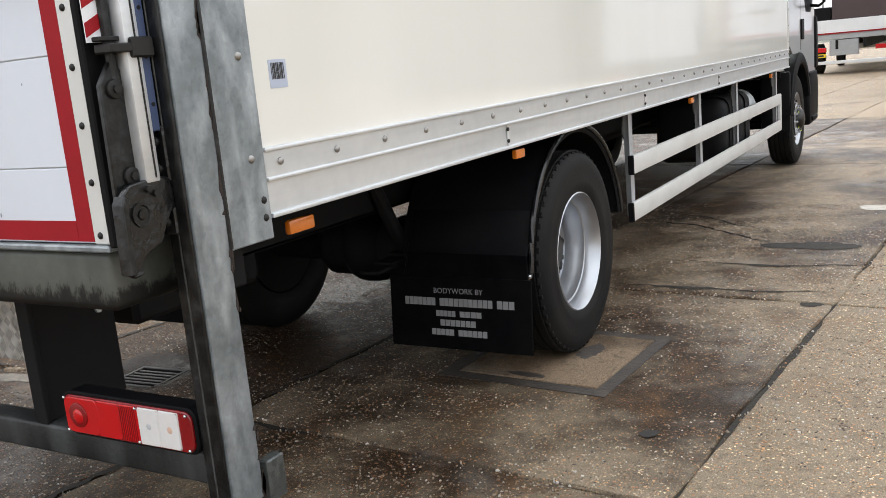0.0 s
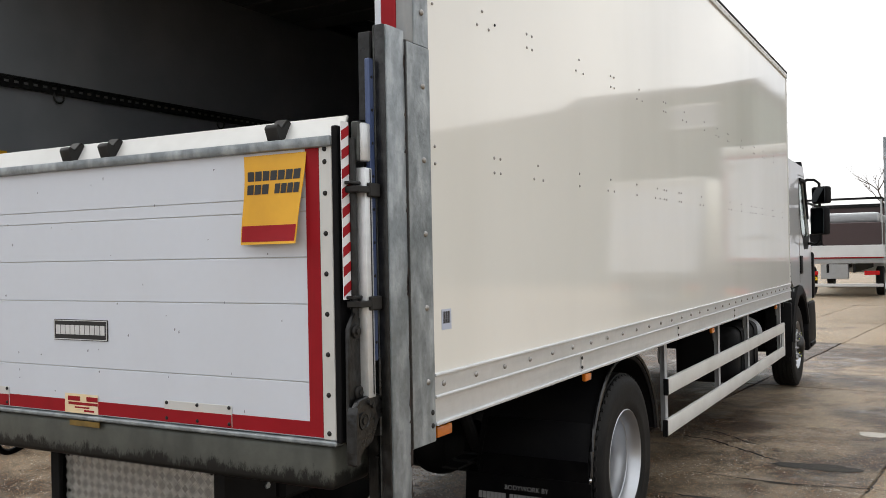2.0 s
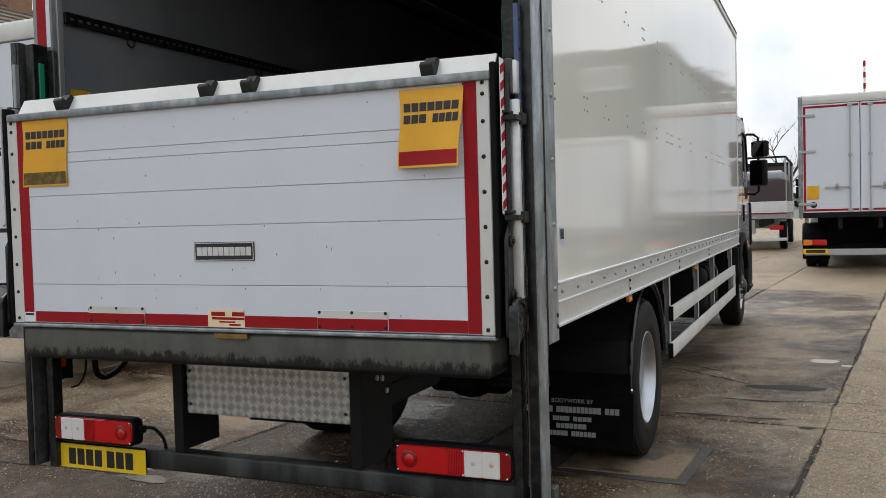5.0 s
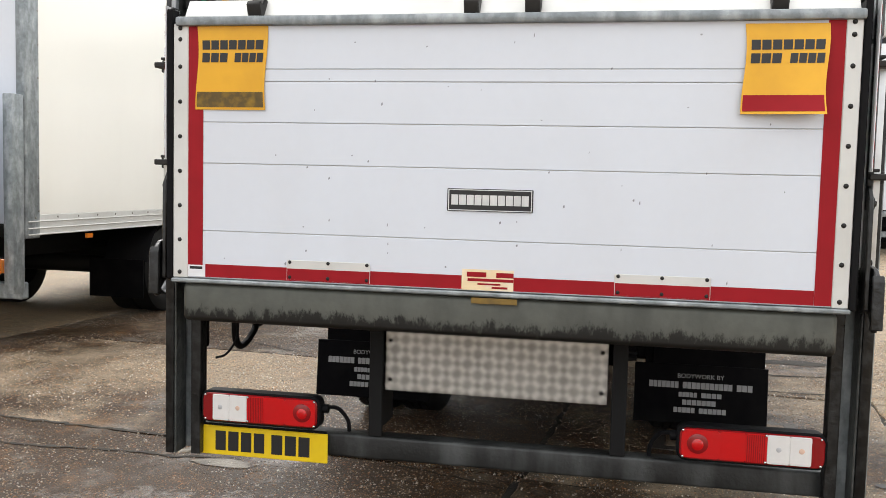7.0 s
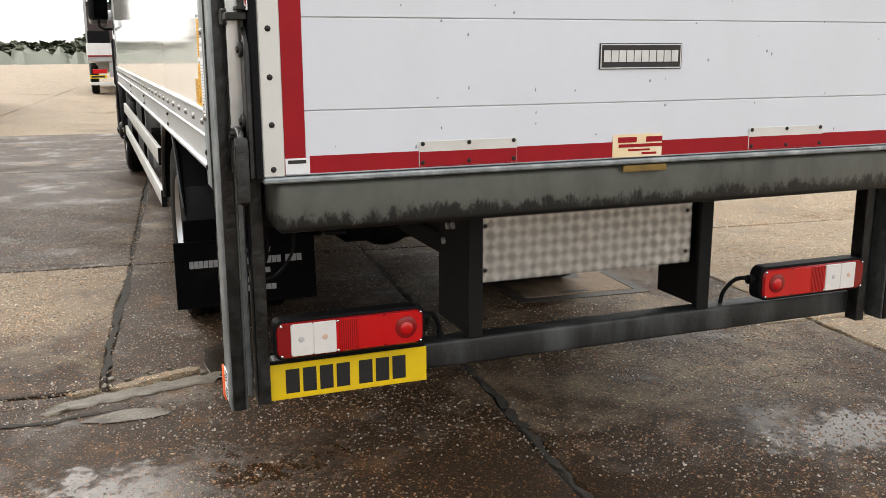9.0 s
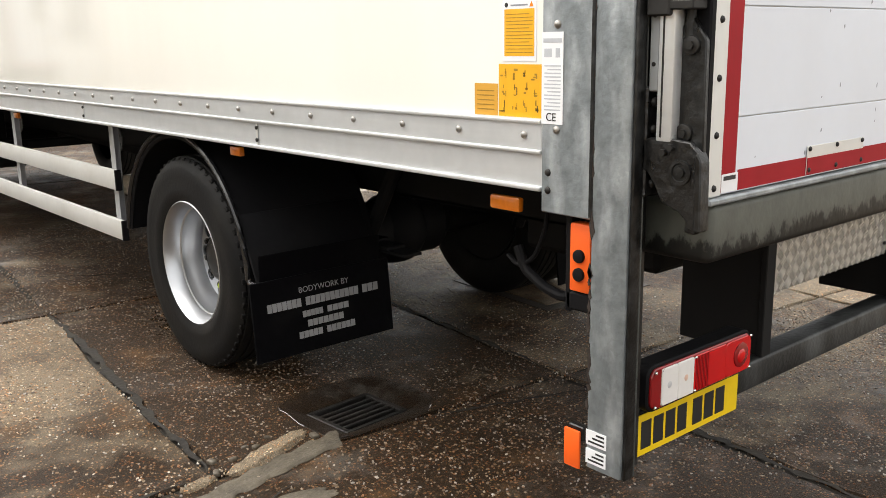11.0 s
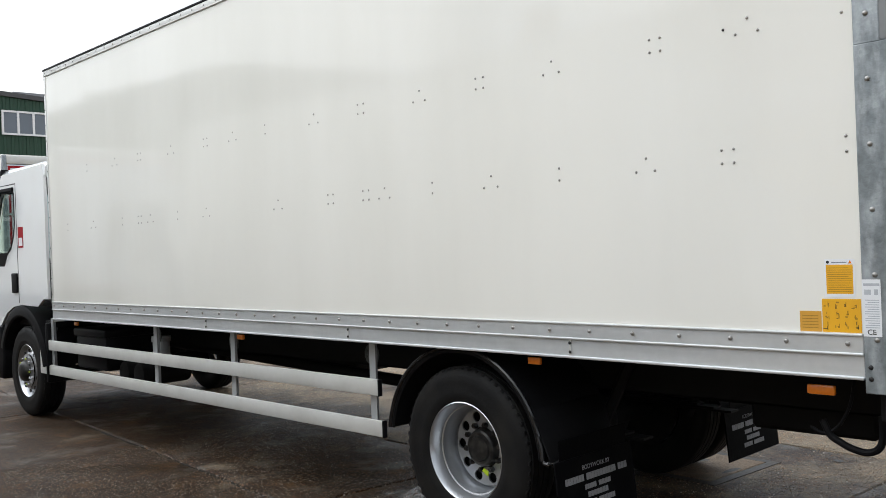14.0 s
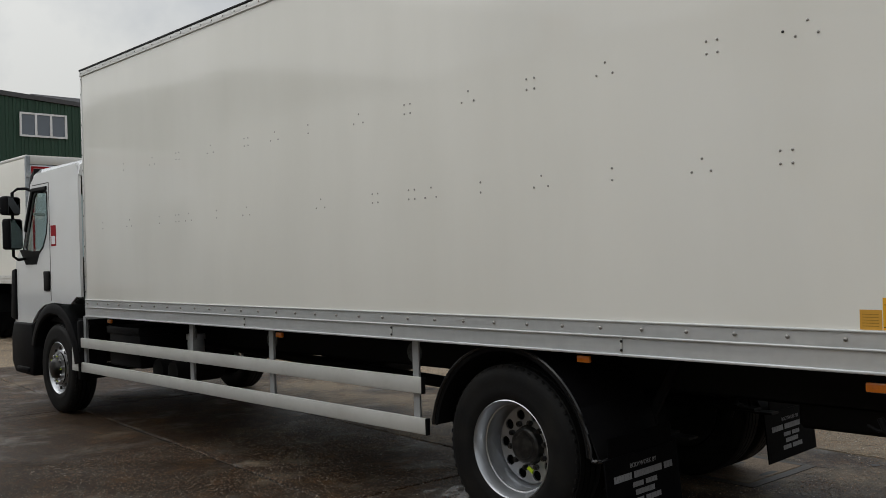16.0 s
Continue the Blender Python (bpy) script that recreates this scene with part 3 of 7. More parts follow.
def strip(name, x0, x1, y0, y1, z0, z1, mat, parent, label="", b=0.002, seg=1):
    return part(name, Shape().box(x0, x1, y0, y1, z0, z1, b, seg), mat, parent, label)


# cargo box
rivet_mesh = mesh_of("rivet", Shape().dome((0, 0, 0), (1, 0, 0), 0.0085, 0.006, 8), RIVET)
rivet_panel = mesh_of("rivet", Shape().dome((0, 0, 0), (1, 0, 0), 0.0085, 0.006, 8), PANEL_RIVET)
rivet_dark = mesh_of("rivet", Shape().dome((0, 0, 0), (1, 0, 0), 0.0085, 0.005, 8), BOLT)
for s in (1, -1):
    side = strip("side_panel", s * (W - 0.03), s * W, 0.0, L - 0.035, 1.28, 3.60, CREAM, truck, "glossy cream side panel with old sign fixings", 0.001)
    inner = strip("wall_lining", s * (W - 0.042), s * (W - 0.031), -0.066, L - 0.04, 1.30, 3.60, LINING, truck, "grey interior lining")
    # upper and lower rave with a rolled bead between
    rave = part("side_rave", Shape().box(s * (W - 0.03), s * (W + 0.006), 0.0, L, 1.203, 1.278, 0.003), ALU, truck, "scuffed aluminium side rave")
    part("lower_rave", Shape().box(s * (W - 0.03), s * (W + 0.002), 0.0, L, 1.112, 1.2025, 0.002), ALU, rave)
    for z0, z1, d in ((1.272, 1.284, 0.013), (1.197, 1.208, 0.013), (1.103, 1.116, 0.014)):
        part("rave_bead", Shape().box(s * (W - 0.029), s * (W + d), 0.001, L - 0.001, z0, z1, 0.004, 2), ALU, rave, "rolled bead")
    for k in range(3):
        strip("rave_joint", s * (W + 0.004), s * (W + 0.007), 1.42 + k * 1.78, 1.432 + k * 1.78, 1.116, 1.198, ALU_PAINT, rave)
        for z in (1.135, 1.18):
            again("rivet", rivet_dark, rave, Matrix.Translation((s * (W + 0.007), 1.426 + k * 1.78, z)))
    n = 33
    for k in range(n):
        again("rivet", rivet_mesh, rave, Matrix.Translation((s * (W + 0.008), 0.06 + k * (L - 0.12) / (n - 1), 1.243)) @ Matrix.Scale(1.25, 4))
    part("roof_cap", Shape().box(s * (W - 0.05), s * (W + 0.010), -0.15, L, 3.590, 3.642, 0.006, 2)
         .box(s * (W - 0.04), s * (W + 0.014), -0.15, L, 3.586, 3.597, 0.003), ALU_PAINT, truck, "grey roof edge capping")
    part("roof_gasket", Shape().box(s * (W - 0.06), s * (W + 0.016), -0.16, L + 0.004, 3.641, 3.660, 0.006, 2), PLASTIC, truck)
    caps = Shape()
    for k in range(46):
        caps.dome((s * (W + 0.010), 0.05 + k * (L - 0.1) / 45, 3.617), (s, 0, 0), 0.008, 0.005, 6)
    part("cap_rivet", caps, RIVET, truck, kind="stuff")
    corner = part("front_corner", Shape().box(s * (W - 0.05), s * (W + 0.006), L - 0.036, L, 1.28, 3.59, 0.005, 2), ALU_PAINT, truck)
    for k in range(15):
        again("rivet", rivet_dark, corner, Matrix.Translation((s * (W + 0.006), L - 0.018, 1.36 + k * 0.157)) @ Matrix.Scale(0.8, 4))
    # sign fixings: groups of two, three and four rivets in two rows
    top_row = [(0.04, "v"), (0.43, "t"), (0.54, "one"), (0.88, "q"), (1.48, "t"), (1.98, "q"), (2.46, "t"), (3.0, "q"), (3.49, "t"), (4.07, "v"),
               (4.50, "t"), (4.90, "q"), (5.45, "t"), (6.02, "q"), (6.5, "t"), (7.1, "v")]
    low_row = [(0.04, "v"), (0.54, "q"), (0.948, "t"), (1.456, "v"), (1.92, "t"), (2.38, "v"), (2.80, "t"), (2.98, "q"), (3.34, "q"), (3.94, "t"),
               (4.92, "t"), (5.38, "v"), (5.85, "t"), (6.05, "q"), (6.39, "v"), (7.0, "t"), (7.6, "v")]
    spots = {"v": [(0, 0.03), (0, -0.03)], "t": [(0, 0.03), (-0.045, -0.03), (0.055, -0.03)], "one": [(0, 0)],
             "q": [(-0.028, 0.028), (0.028, 0.028), (-0.028, -0.03), (0.028, -0.03)]}
    for row, z in ((top_row, 2.598 if s > 0 else 2.568), (low_row, 2.040 if s > 0 else 2.026)):
        for y, kind in row:
            for dy, dz in spots[kind]:
                again("rivet", rivet_panel if kind != "one" else rivet_dark, side, Matrix.Translation((s * (W + 0.001), y + dy, z + dz)) @ Matrix.Scale(0.78, 4))
part("roof_panel", Shape().box(-W + 0.06, W - 0.06, -0.12, L - 0.01, 3.632, 3.648, 0.004), CREAM, truck, "flat white box roof")
part("roof_lining", Shape().box(-W + 0.05, W - 0.05, 0.0, L - 0.05, 3.60, 3.628), SHADED_ROOF_LINING, truck)
part("front_bulkhead", Shape().box(-W + 0.05, W - 0.05, L - 0.04, L - 0.005, 1.28, 3.63, 0.003), CREAM, truck)
floor_part = part("load_floor", Shape().box(-W + 0.045, W - 0.045, -0.10, L - 0.04, 1.20, 1.275), CHASSIS, truck, "dark load floor")
for s in (1, -1):
    for z, y0 in ((2.594, 0.0), (3.435, 1.5)):
        rail = Shape().box(s * (W - 0.058), s * (W - 0.0425), y0, L - 0.1, z - 0.030, z + 0.030, 0.003)
        rail.box(s * (W - 0.064), s * (W - 0.057), y0, L - 0.1, z - 0.030, z - 0.020).box(s * (W - 0.064), s * (W - 0.057), y0, L - 0.1, z + 0.020, z + 0.030)
        rl = part("lashing_rail", rail, STEEL_DARK, truck, "dark slotted lashing rail")
        if z < 3:
            slots = Shape()
            for k in range(90):
                slots.box(s * (W - 0.0585), s * (W - 0.0595), 0.03 + k * 0.055, 0.055 + k * 0.055, z - 0.006, z + 0.006)
            part("slot", slots, RIVET, rl, kind="stuff")
            for y in (0.45, 1.65, 2.9, 4.2):
                ring = [(s * (W - 0.066), y + 0.030 * math.sin(a), z - 0.045 - 0.030 * math.cos(a)) for a in [i * math.pi / 8 - math.pi * 0.75 for i in range(13)]]
                part("lashing_ring", Shape().tube(ring, 0.005, 6), STEEL_DARK, rl)
for y in np.arange(0.35, L, 0.42):
    part("floor_bearer", Shape().box(-W + 0.04, W - 0.04, float(y), float(y) + 0.06, 1.10, 1.199), CHASSIS, truck)

# rear frame
for s in (1, -1):
    post = part("rear_corner_post", Shape().box(s * 1.16, s * (W + 0.004), -0.15, -0.070, 2.40, 3.60, 0.010, 3), GREY_ALU, truck, "dull grey rear corner post")
    strip("red_tape", s * 1.190, s * 1.246, -0.154, -0.1505, 2.42, 3.547, RED_TAPE, post, "red reflective tape", 0)
    strip("white_edge", s * 1.164, s * 1.188, -0.153, -0.1505, 2.42, 3.37, DECK, post, "", 0)
    plate = part("side_plate", Shape().box(s * (W - 0.02), s * (W + 0.010), -0.164, -0.002, 1.053, 2.40, 0.003)
                 .box(s * (W - 0.02), s * (W + 0.008), -0.10, -0.002, 2.40, 3.62, 0.003), GALV, truck, "galvanised steel side plate")
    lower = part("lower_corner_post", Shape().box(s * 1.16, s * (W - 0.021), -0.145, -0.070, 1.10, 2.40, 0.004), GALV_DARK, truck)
    for k in range(9):
        again("rivet", rivet_mesh, plate, Matrix.Translation((s * (W + 0.010), -0.052, 1.262 + 0.2505 * k)) @ Matrix.Scale(1.3, 4))
    for z in (1.11, 1.155):
        for y in (-0.025,):
            again("rivet", rivet_dark, plate, Matrix.Translation((s * (W + 0.010), y, z)) @ Matrix.Scale(1.2, 4))
for s in (1, -1):
    part("corner_marker", Shape().box(s * 1.205, s * 1.268, -0.176, -0.1525, 3.520, 3.628, 0.012, 3), DARK_RED_LENS, truck, "dark red corner marker lens")
part("tape_patch", Shape().box(W + 0.0003, W + 0.0010, 0.028, 0.066, 3.355, 3.545), PAPER, truck, "strip of pale tape")
header = part("rear_header", Shape().box(-1.16, 1.16, -0.15, -0.10, 3.385, 3.598, 0.004), HEADER_WHITE, truck, "white header panel above the opening")
strip("red_tape", -1.175, 1.175, -0.154, -0.1505, 3.548, 3.598, RED_TAPE, header, "red reflective tape", 0)
top_rail = part("header_rail", Shape().box(-W, W, -0.152, -0.10, 3.600, 3.654, 0.003), ALU_PAINT, truck, "grey riveted top rail")
for k in range(12):
    again("rivet", rivet_dark, top_rail, Matrix.Translation((-1.2 + k * 0.218, -0.153, 3.628)) @ Matrix.Rotation(radians(-90), 4, "Z"))
part("roof_gasket", Shape().box(-W - 0.01, W + 0.01, -0.162, -0.10, 3.655, 3.676, 0.006, 2), PLASTIC, truck)
part("header_back", Shape().box(-1.20, 1.20, -0.099, 0.0, 3.38, 3.62), CHASSIS, truck)
for s in (1, -1):
    part("gusset", Shape().prism([(s * 1.16, 3.385), (s * 1.09, 3.385), (s * 1.16, 3.32)], "y", -0.149, -0.12), DECK, truck)
    part("shutter_track", Shape().box(s * 1.148, s * 1.16, -0.12, -0.085, 1.28, 3.36, 0.003), GREY_ALU, truck)
shutter = part("roller_shutter", Shape().box(-1.13, 1.13, 0.02, 2.5, 3.325, 3.352, 0.003), SHADED_ROOF_LINING, truck, "rolled-up shutter, coloured dark for the interior shade")
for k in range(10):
    part("slat", Shape().box(-1.13, 1.13, 0.03 + k * 0.25, 0.262 + k * 0.25, 3.316, 3.3245, 0.003), SHADED_ROOF_LINING, shutter)
part("bottom_bar", Shape().box(-1.13, 1.13, -0.095, -0.06, 3.300, 3.330, 0.010, 3), GREY_ALU, shutter, "worn dull silver shutter bottom bar")
part("bottom_seal", Shape().box(-1.12, 1.12, -0.088, -0.066, 3.262, 3.2915, 0.004), PLASTIC, shutter)
part("latch", Shape().box(-0.10, 0.10, -0.112, -0.096, 3.28, 3.312, 0.004).tube([(-0.09, -0.118, 3.29), (-0.02, -0.13, 3.278), (0.05, -0.125, 3.30), (0.10, -0.118, 3.318)], 0.009), CHROME, shutter)
part("pull_strap", Shape().prism([(-0.93, 3.27), (-0.90, 3.27), (-0.905, 3.08), (-0.915, 3.00), (-0.93, 3.08)], "y", 0.30, 0.304), PLASTIC, shutter, "black pull strap")
notice = part("loading_notice", Shape().box(-W + 0.0425, -W + 0.044, -0.020, 0.126, 2.805, 2.980), PAPER, truck, "white notice with grey drawings")
for k in range(2):
    part("drawing", Shape().cyl((-W + 0.0445, 0.022 + k * 0.062, 2.92), "x", 0.024, 0.001, 14), GREY_INK, notice)
for k in range(4):
    strip("print_line", -W + 0.0442, -W + 0.0446, -0.005, 0.110, 2.822 + k * 0.014, 2.850 + k * 0.014, GREY_INK, notice, "", 0)
part("yellow_notice", Shape().box(-W + 0.0425, -W + 0.044, 0.03, 0.16, 2.17, 2.245), YELLOW_VINYL, truck)
bar_code = part("barcode_label", Shape().box(W + 0.0003, W + 0.0012, 0.066, 0.136, 1.428, 1.50), BLUE_TAG, truck, "pale blue barcode label")
for k in range(11):
    strip("barcode_bar", W + 0.0013, W + 0.0017, 0.075 + k * 0.0048, 0.0775 + k * 0.0048 + 0.0008 * (k % 3), 1.45, 1.492, BLACK_INK, bar_code, "", 0)

# tail lift: platform
PY, PD = -0.419, -0.409
platform = part("platform", Shape().box(-1.14, 1.13, PD + 0.006, PY + 0.06, 1.121, 2.05, 0.003), ALU_PAINT, truck, "raised tail lift platform")
edges = [1.122, 1.297, 1.544, 1.693, 1.839, 1.883, 2.038]
for a, c in zip(edges, edges[1:]):
    strip("plank", -1.122, 1.112, PD, PD + 0.0055, a + 0.0012, c - 0.0012, DECK, platform, "", 0.0015)
for s, x0, x1 in ((-1, -1.124, -1.066), (1, 1.060, 1.1125)):
    strip("red_tape", x0, x1, PD - 0.002, PD - 0.0005, 1.127, 2.036, RED_TAPE, platform, "", 0)
strip("red_tape", -1.055, 1.059, PD - 0.002, PD - 0.0005, 1.127, 1.1745, RED_TAPE, platform, "", 0)
strip("maker_label", -1.123, -1.056, PD - 0.0032, PD - 0.0021, 1.127, 1.170, PAPER, platform, "", 0)
strip("print_line", -1.116, -1.066, PD - 0.0037, PD - 0.0033, 1.155, 1.165, BLACK_INK, platform, "", 0)
screw = mesh_of("screw", Shape().dome((0, 0, 0), (0, -1, 0), 0.0085, 0.006, 8), BOLT)
for x0, x1, xs in ((-1.183, -1.1245, -1.156), (1.113, 1.164, 1.137)):
    st = strip("edge_strip", x0, x1, PD - 0.004, PY + 0.05, 1.121, 2.046, ALU_PAINT, platform, "grey aluminium edge strip", 0.003)
    for k, z in enumerate([1.142, 1.262, 1.388, 1.514, 1.640, 1.766, 1.892, 1.990, 2.030]):
        again("screw", screw, platform, Matrix.Translation((xs, PD - 0.004, z)))
for s, x in ((-1, -1.185), (1, 1.166)):
    strip("edge_seal", x, x + s * 0.022, PY + 0.0, PY + 0.06, 1.115, 2.10, PLASTIC, platform, "black rubber edge seal", 0.004)
strip("bottom_edge", -1.186, 1.17, PY - 0.006, PY + 0.04, 1.104, 1.1195, GALV, platform, "", 0.004)
part("top_edge", Shape().box(-1.17, 1.17, PY - 0.010, PY + 0.05, 2.036, 2.070, 0.008, 2), GALV, platform, "worn galvanised platform edge")
part("lip", Shape().prism([(PY + 0.045, 2.06), (PY + 0.055, 2.06), (PY + 0.105, 2.140), (PY + 0.095, 2.145)], "x", -1.165, 1.165, 0.002), ALU_PAINT, platform, "sloping grey platform lip")
for x in (-0.88, -0.09, 0.12, 0.915):
    part("stop_hook", Shape().prism([(PY + 0.03, 2.068), (PY + 0.09, 2.09), (PY + 0.10, 2.135), (PY + 0.075, 2.150), (PY + 0.045, 2.118), (PY + 0.025, 2.13), (PY + 0.012, 2.115)], "x", x - 0.026, x + 0.026, 0.004), BOLT, platform, "dark cast stop hook")
for x0 in (-0.738, 0.425):
    hp = strip("hinge_plate", x0, x0 + 0.312, PD - 0.004, PD - 0.0022, 1.130, 1.2025, ALU_PAINT, platform, "grey plate, red below", 0.001)
    strip("red_tape", x0 + 0.002, x0 + 0.310, PD - 0.0052, PD - 0.0043, 1.1305, 1.172, RED_TAPE, hp, "", 0)
    for dx in (0.012, 0.156, 0.300):
        for z in (1.195, 1.141):
            again("screw", screw, hp, Matrix.Translation((x0 + dx, PD - 0.005, z)) @ Matrix.Scale(0.8, 4))
badge = part("badge", Shape().box(-0.154, 0.144, PD - 0.004, PD - 0.0006, 1.3975, 1.4755, 0.002), BLACK_INK, platform, "black badge with a silver rim")
for z0, z1 in ((1.4000, 1.4030), (1.4700, 1.4730)):
    strip("badge_rim", -0.150, 0.140, PD - 0.0052, PD - 0.0042, z0, z1, WHITE_INK, badge, "", 0)
for x0 in (-0.150, 0.137):
    strip("badge_rim", x0, x0 + 0.003, PD - 0.0052, PD - 0.0042, 1.4035, 1.4695, WHITE_INK, badge, "", 0)
for k in range(10):
    strip("badge_bar", -0.139 + k * 0.0271, -0.139 + k * 0.0271 + 0.0238, PD - 0.0052, PD - 0.0042, 1.4195, 1.4545, WHITE_INK, badge, "", 0)
maker = part("maker_sticker", Shape().box(-0.096, 0.085, PD - 0.004, PD - 0.0022, 1.1255, 1.1975), CREAM_LABEL, platform, "peeling cream sticker with red print")
for x0, x1, z0, z1 in ((-0.078, -0.01, 1.1715, 1.1885), (0.025, 0.085, 1.1715, 1.1885), (-0.075, 0.085, 1.1565, 1.1665), (0.01, 0.065, 1.1325, 1.1395), (-0.04, 0.04, 1.1445, 1.1505)):
    strip("sticker_bar", x0, x1, PD - 0.005, PD - 0.0042, z0, z1, RED_TAPE, maker, "", 0)
strip("yellow_strip", -0.06, 0.10, PY - 0.004, PY + 0.002, 1.080, 1.100, OLD_YELLOW, platform, "", 0.001)


def curled_sheet(x0, x1, z0, z1, bow, lift):
    sh = Shape()
    n, m = 8, 12
    rows = []
    for j in range(m + 1):
        f = j / m
        row = []
        for i in range(n + 1):
            g = i / n
            y = PD - 0.003 - bow * math.sin(math.pi * f) * (0.4 + 0.6 * g) - lift * f ** 3 * (0.3 + 0.7 * g)
            row.append(sh.bm.verts.new((x0 + (x1 - x0) * g + 0.006 * math.sin(5 * f + g), y, z1 + (z0 - z1) * f)))
        rows.append(row)
    for a, c in zip(rows, rows[1:]):
        for i in range(n):
            sh.bm.faces.new((a[i], a[i + 1], c[i + 1], c[i]))
    ext = bmesh.ops.extrude_face_region(sh.bm, geom=sh.bm.faces[:])
    bmesh.ops.translate(sh.bm, vec=(0, 0.0015, 0), verts=[g for g in ext["geom"] if isinstance(g, bmesh.types.BMVert)])
    return sh


def sheet_bar(x0, x1, z0, z1, X0, X1, Z0, Z1, bow, lift, d=0.0012):
    """A printed bar that follows a curled sheet."""
    sh = Shape()
    n, m = 8, 6
    rows = []
    for j in range(m + 1):
        z = z1 + (z0 - z1) * j / m
        f = (Z1 - z) / (Z1 - Z0)
        row = []
        for i in range(n + 1):
            x = x0 + (x1 - x0) * i / n
            g = (x - X0) / (X1 - X0)
            y = PD - 0.003 - d - bow * math.sin(math.pi * f) * (0.4 + 0.6 * g) - lift * f ** 3 * (0.3 + 0.7 * g)
            row.append(sh.bm.verts.new((x + 0.006 * math.sin(5 * f + g), y, z)))
        rows.append(row)
    for a, c in zip(rows, rows[1:]):
        for i in range(n):
            sh.bm.faces.new((a[i], a[i + 1], c[i + 1], c[i]))
    return sh


for X0, X1, Z0, Z1, bow, lift, ink, lab in ((0.808, 1.060, 1.737, 2.027, 0.016, 0.055, RED_TAPE, "yellow vinyl flag with curled edge and a red band"),
                                           (-1.090, -0.824, 1.738, 2.040, 0.003, 0.004, BROWN_INK, "yellow vinyl flag with a worn brown band")):
    flag = part("vinyl_flag", curled_sheet(X0, X1, Z0, Z1, bow, lift), YELLOW_VINYL, platform, lab)
    w, h = X1 - X0, Z1 - Z0
    for a, c, p, q, k in ((0.05, 0.95, 0.71, 0.82, 7), (0.05, 0.44, 0.56, 0.67, 3), (0.53, 0.96, 0.56, 0.67, 4)):
        word = Shape()
        step = (c - a) / k
        for i in range(k):
            word._take(sheet_bar(X0 + w * (a + step * (i + 0.07)), X0 + w * (a + step * (i + 0.93)), Z0 + h * p, Z0 + h * q, X0, X1, Z0, Z1, bow, lift).bm)
        part("print_bar", word, BLACK_INK, flag, "black print")
    part("print_band", sheet_bar(X0 + w * 0.02, X0 + w * 0.98, Z0 + h * 0.03, Z0 + h * 0.21, X0, X1, Z0, Z1, bow, lift), ink, flag)
rng = random.Random(5)
chips = Shape()
for k in range(46):
    x, z = rng.uniform(-1.0, 1.0), rng.choice([rng.uniform(1.18, 1.5), rng.uniform(1.5, 2.0)])
    w, h = rng.uniform(0.002, 0.006), rng.uniform(0.003, 0.014)
    chips.prism([(x, z), (x + w, z + h * 0.3), (x + w * 0.7, z + h), (x - w * 0.3, z + h * 0.6)], "y", PD - 0.0008, PD - 0.0002)
part("paint_chip", chips, GREY_INK, platform, kind="stuff")

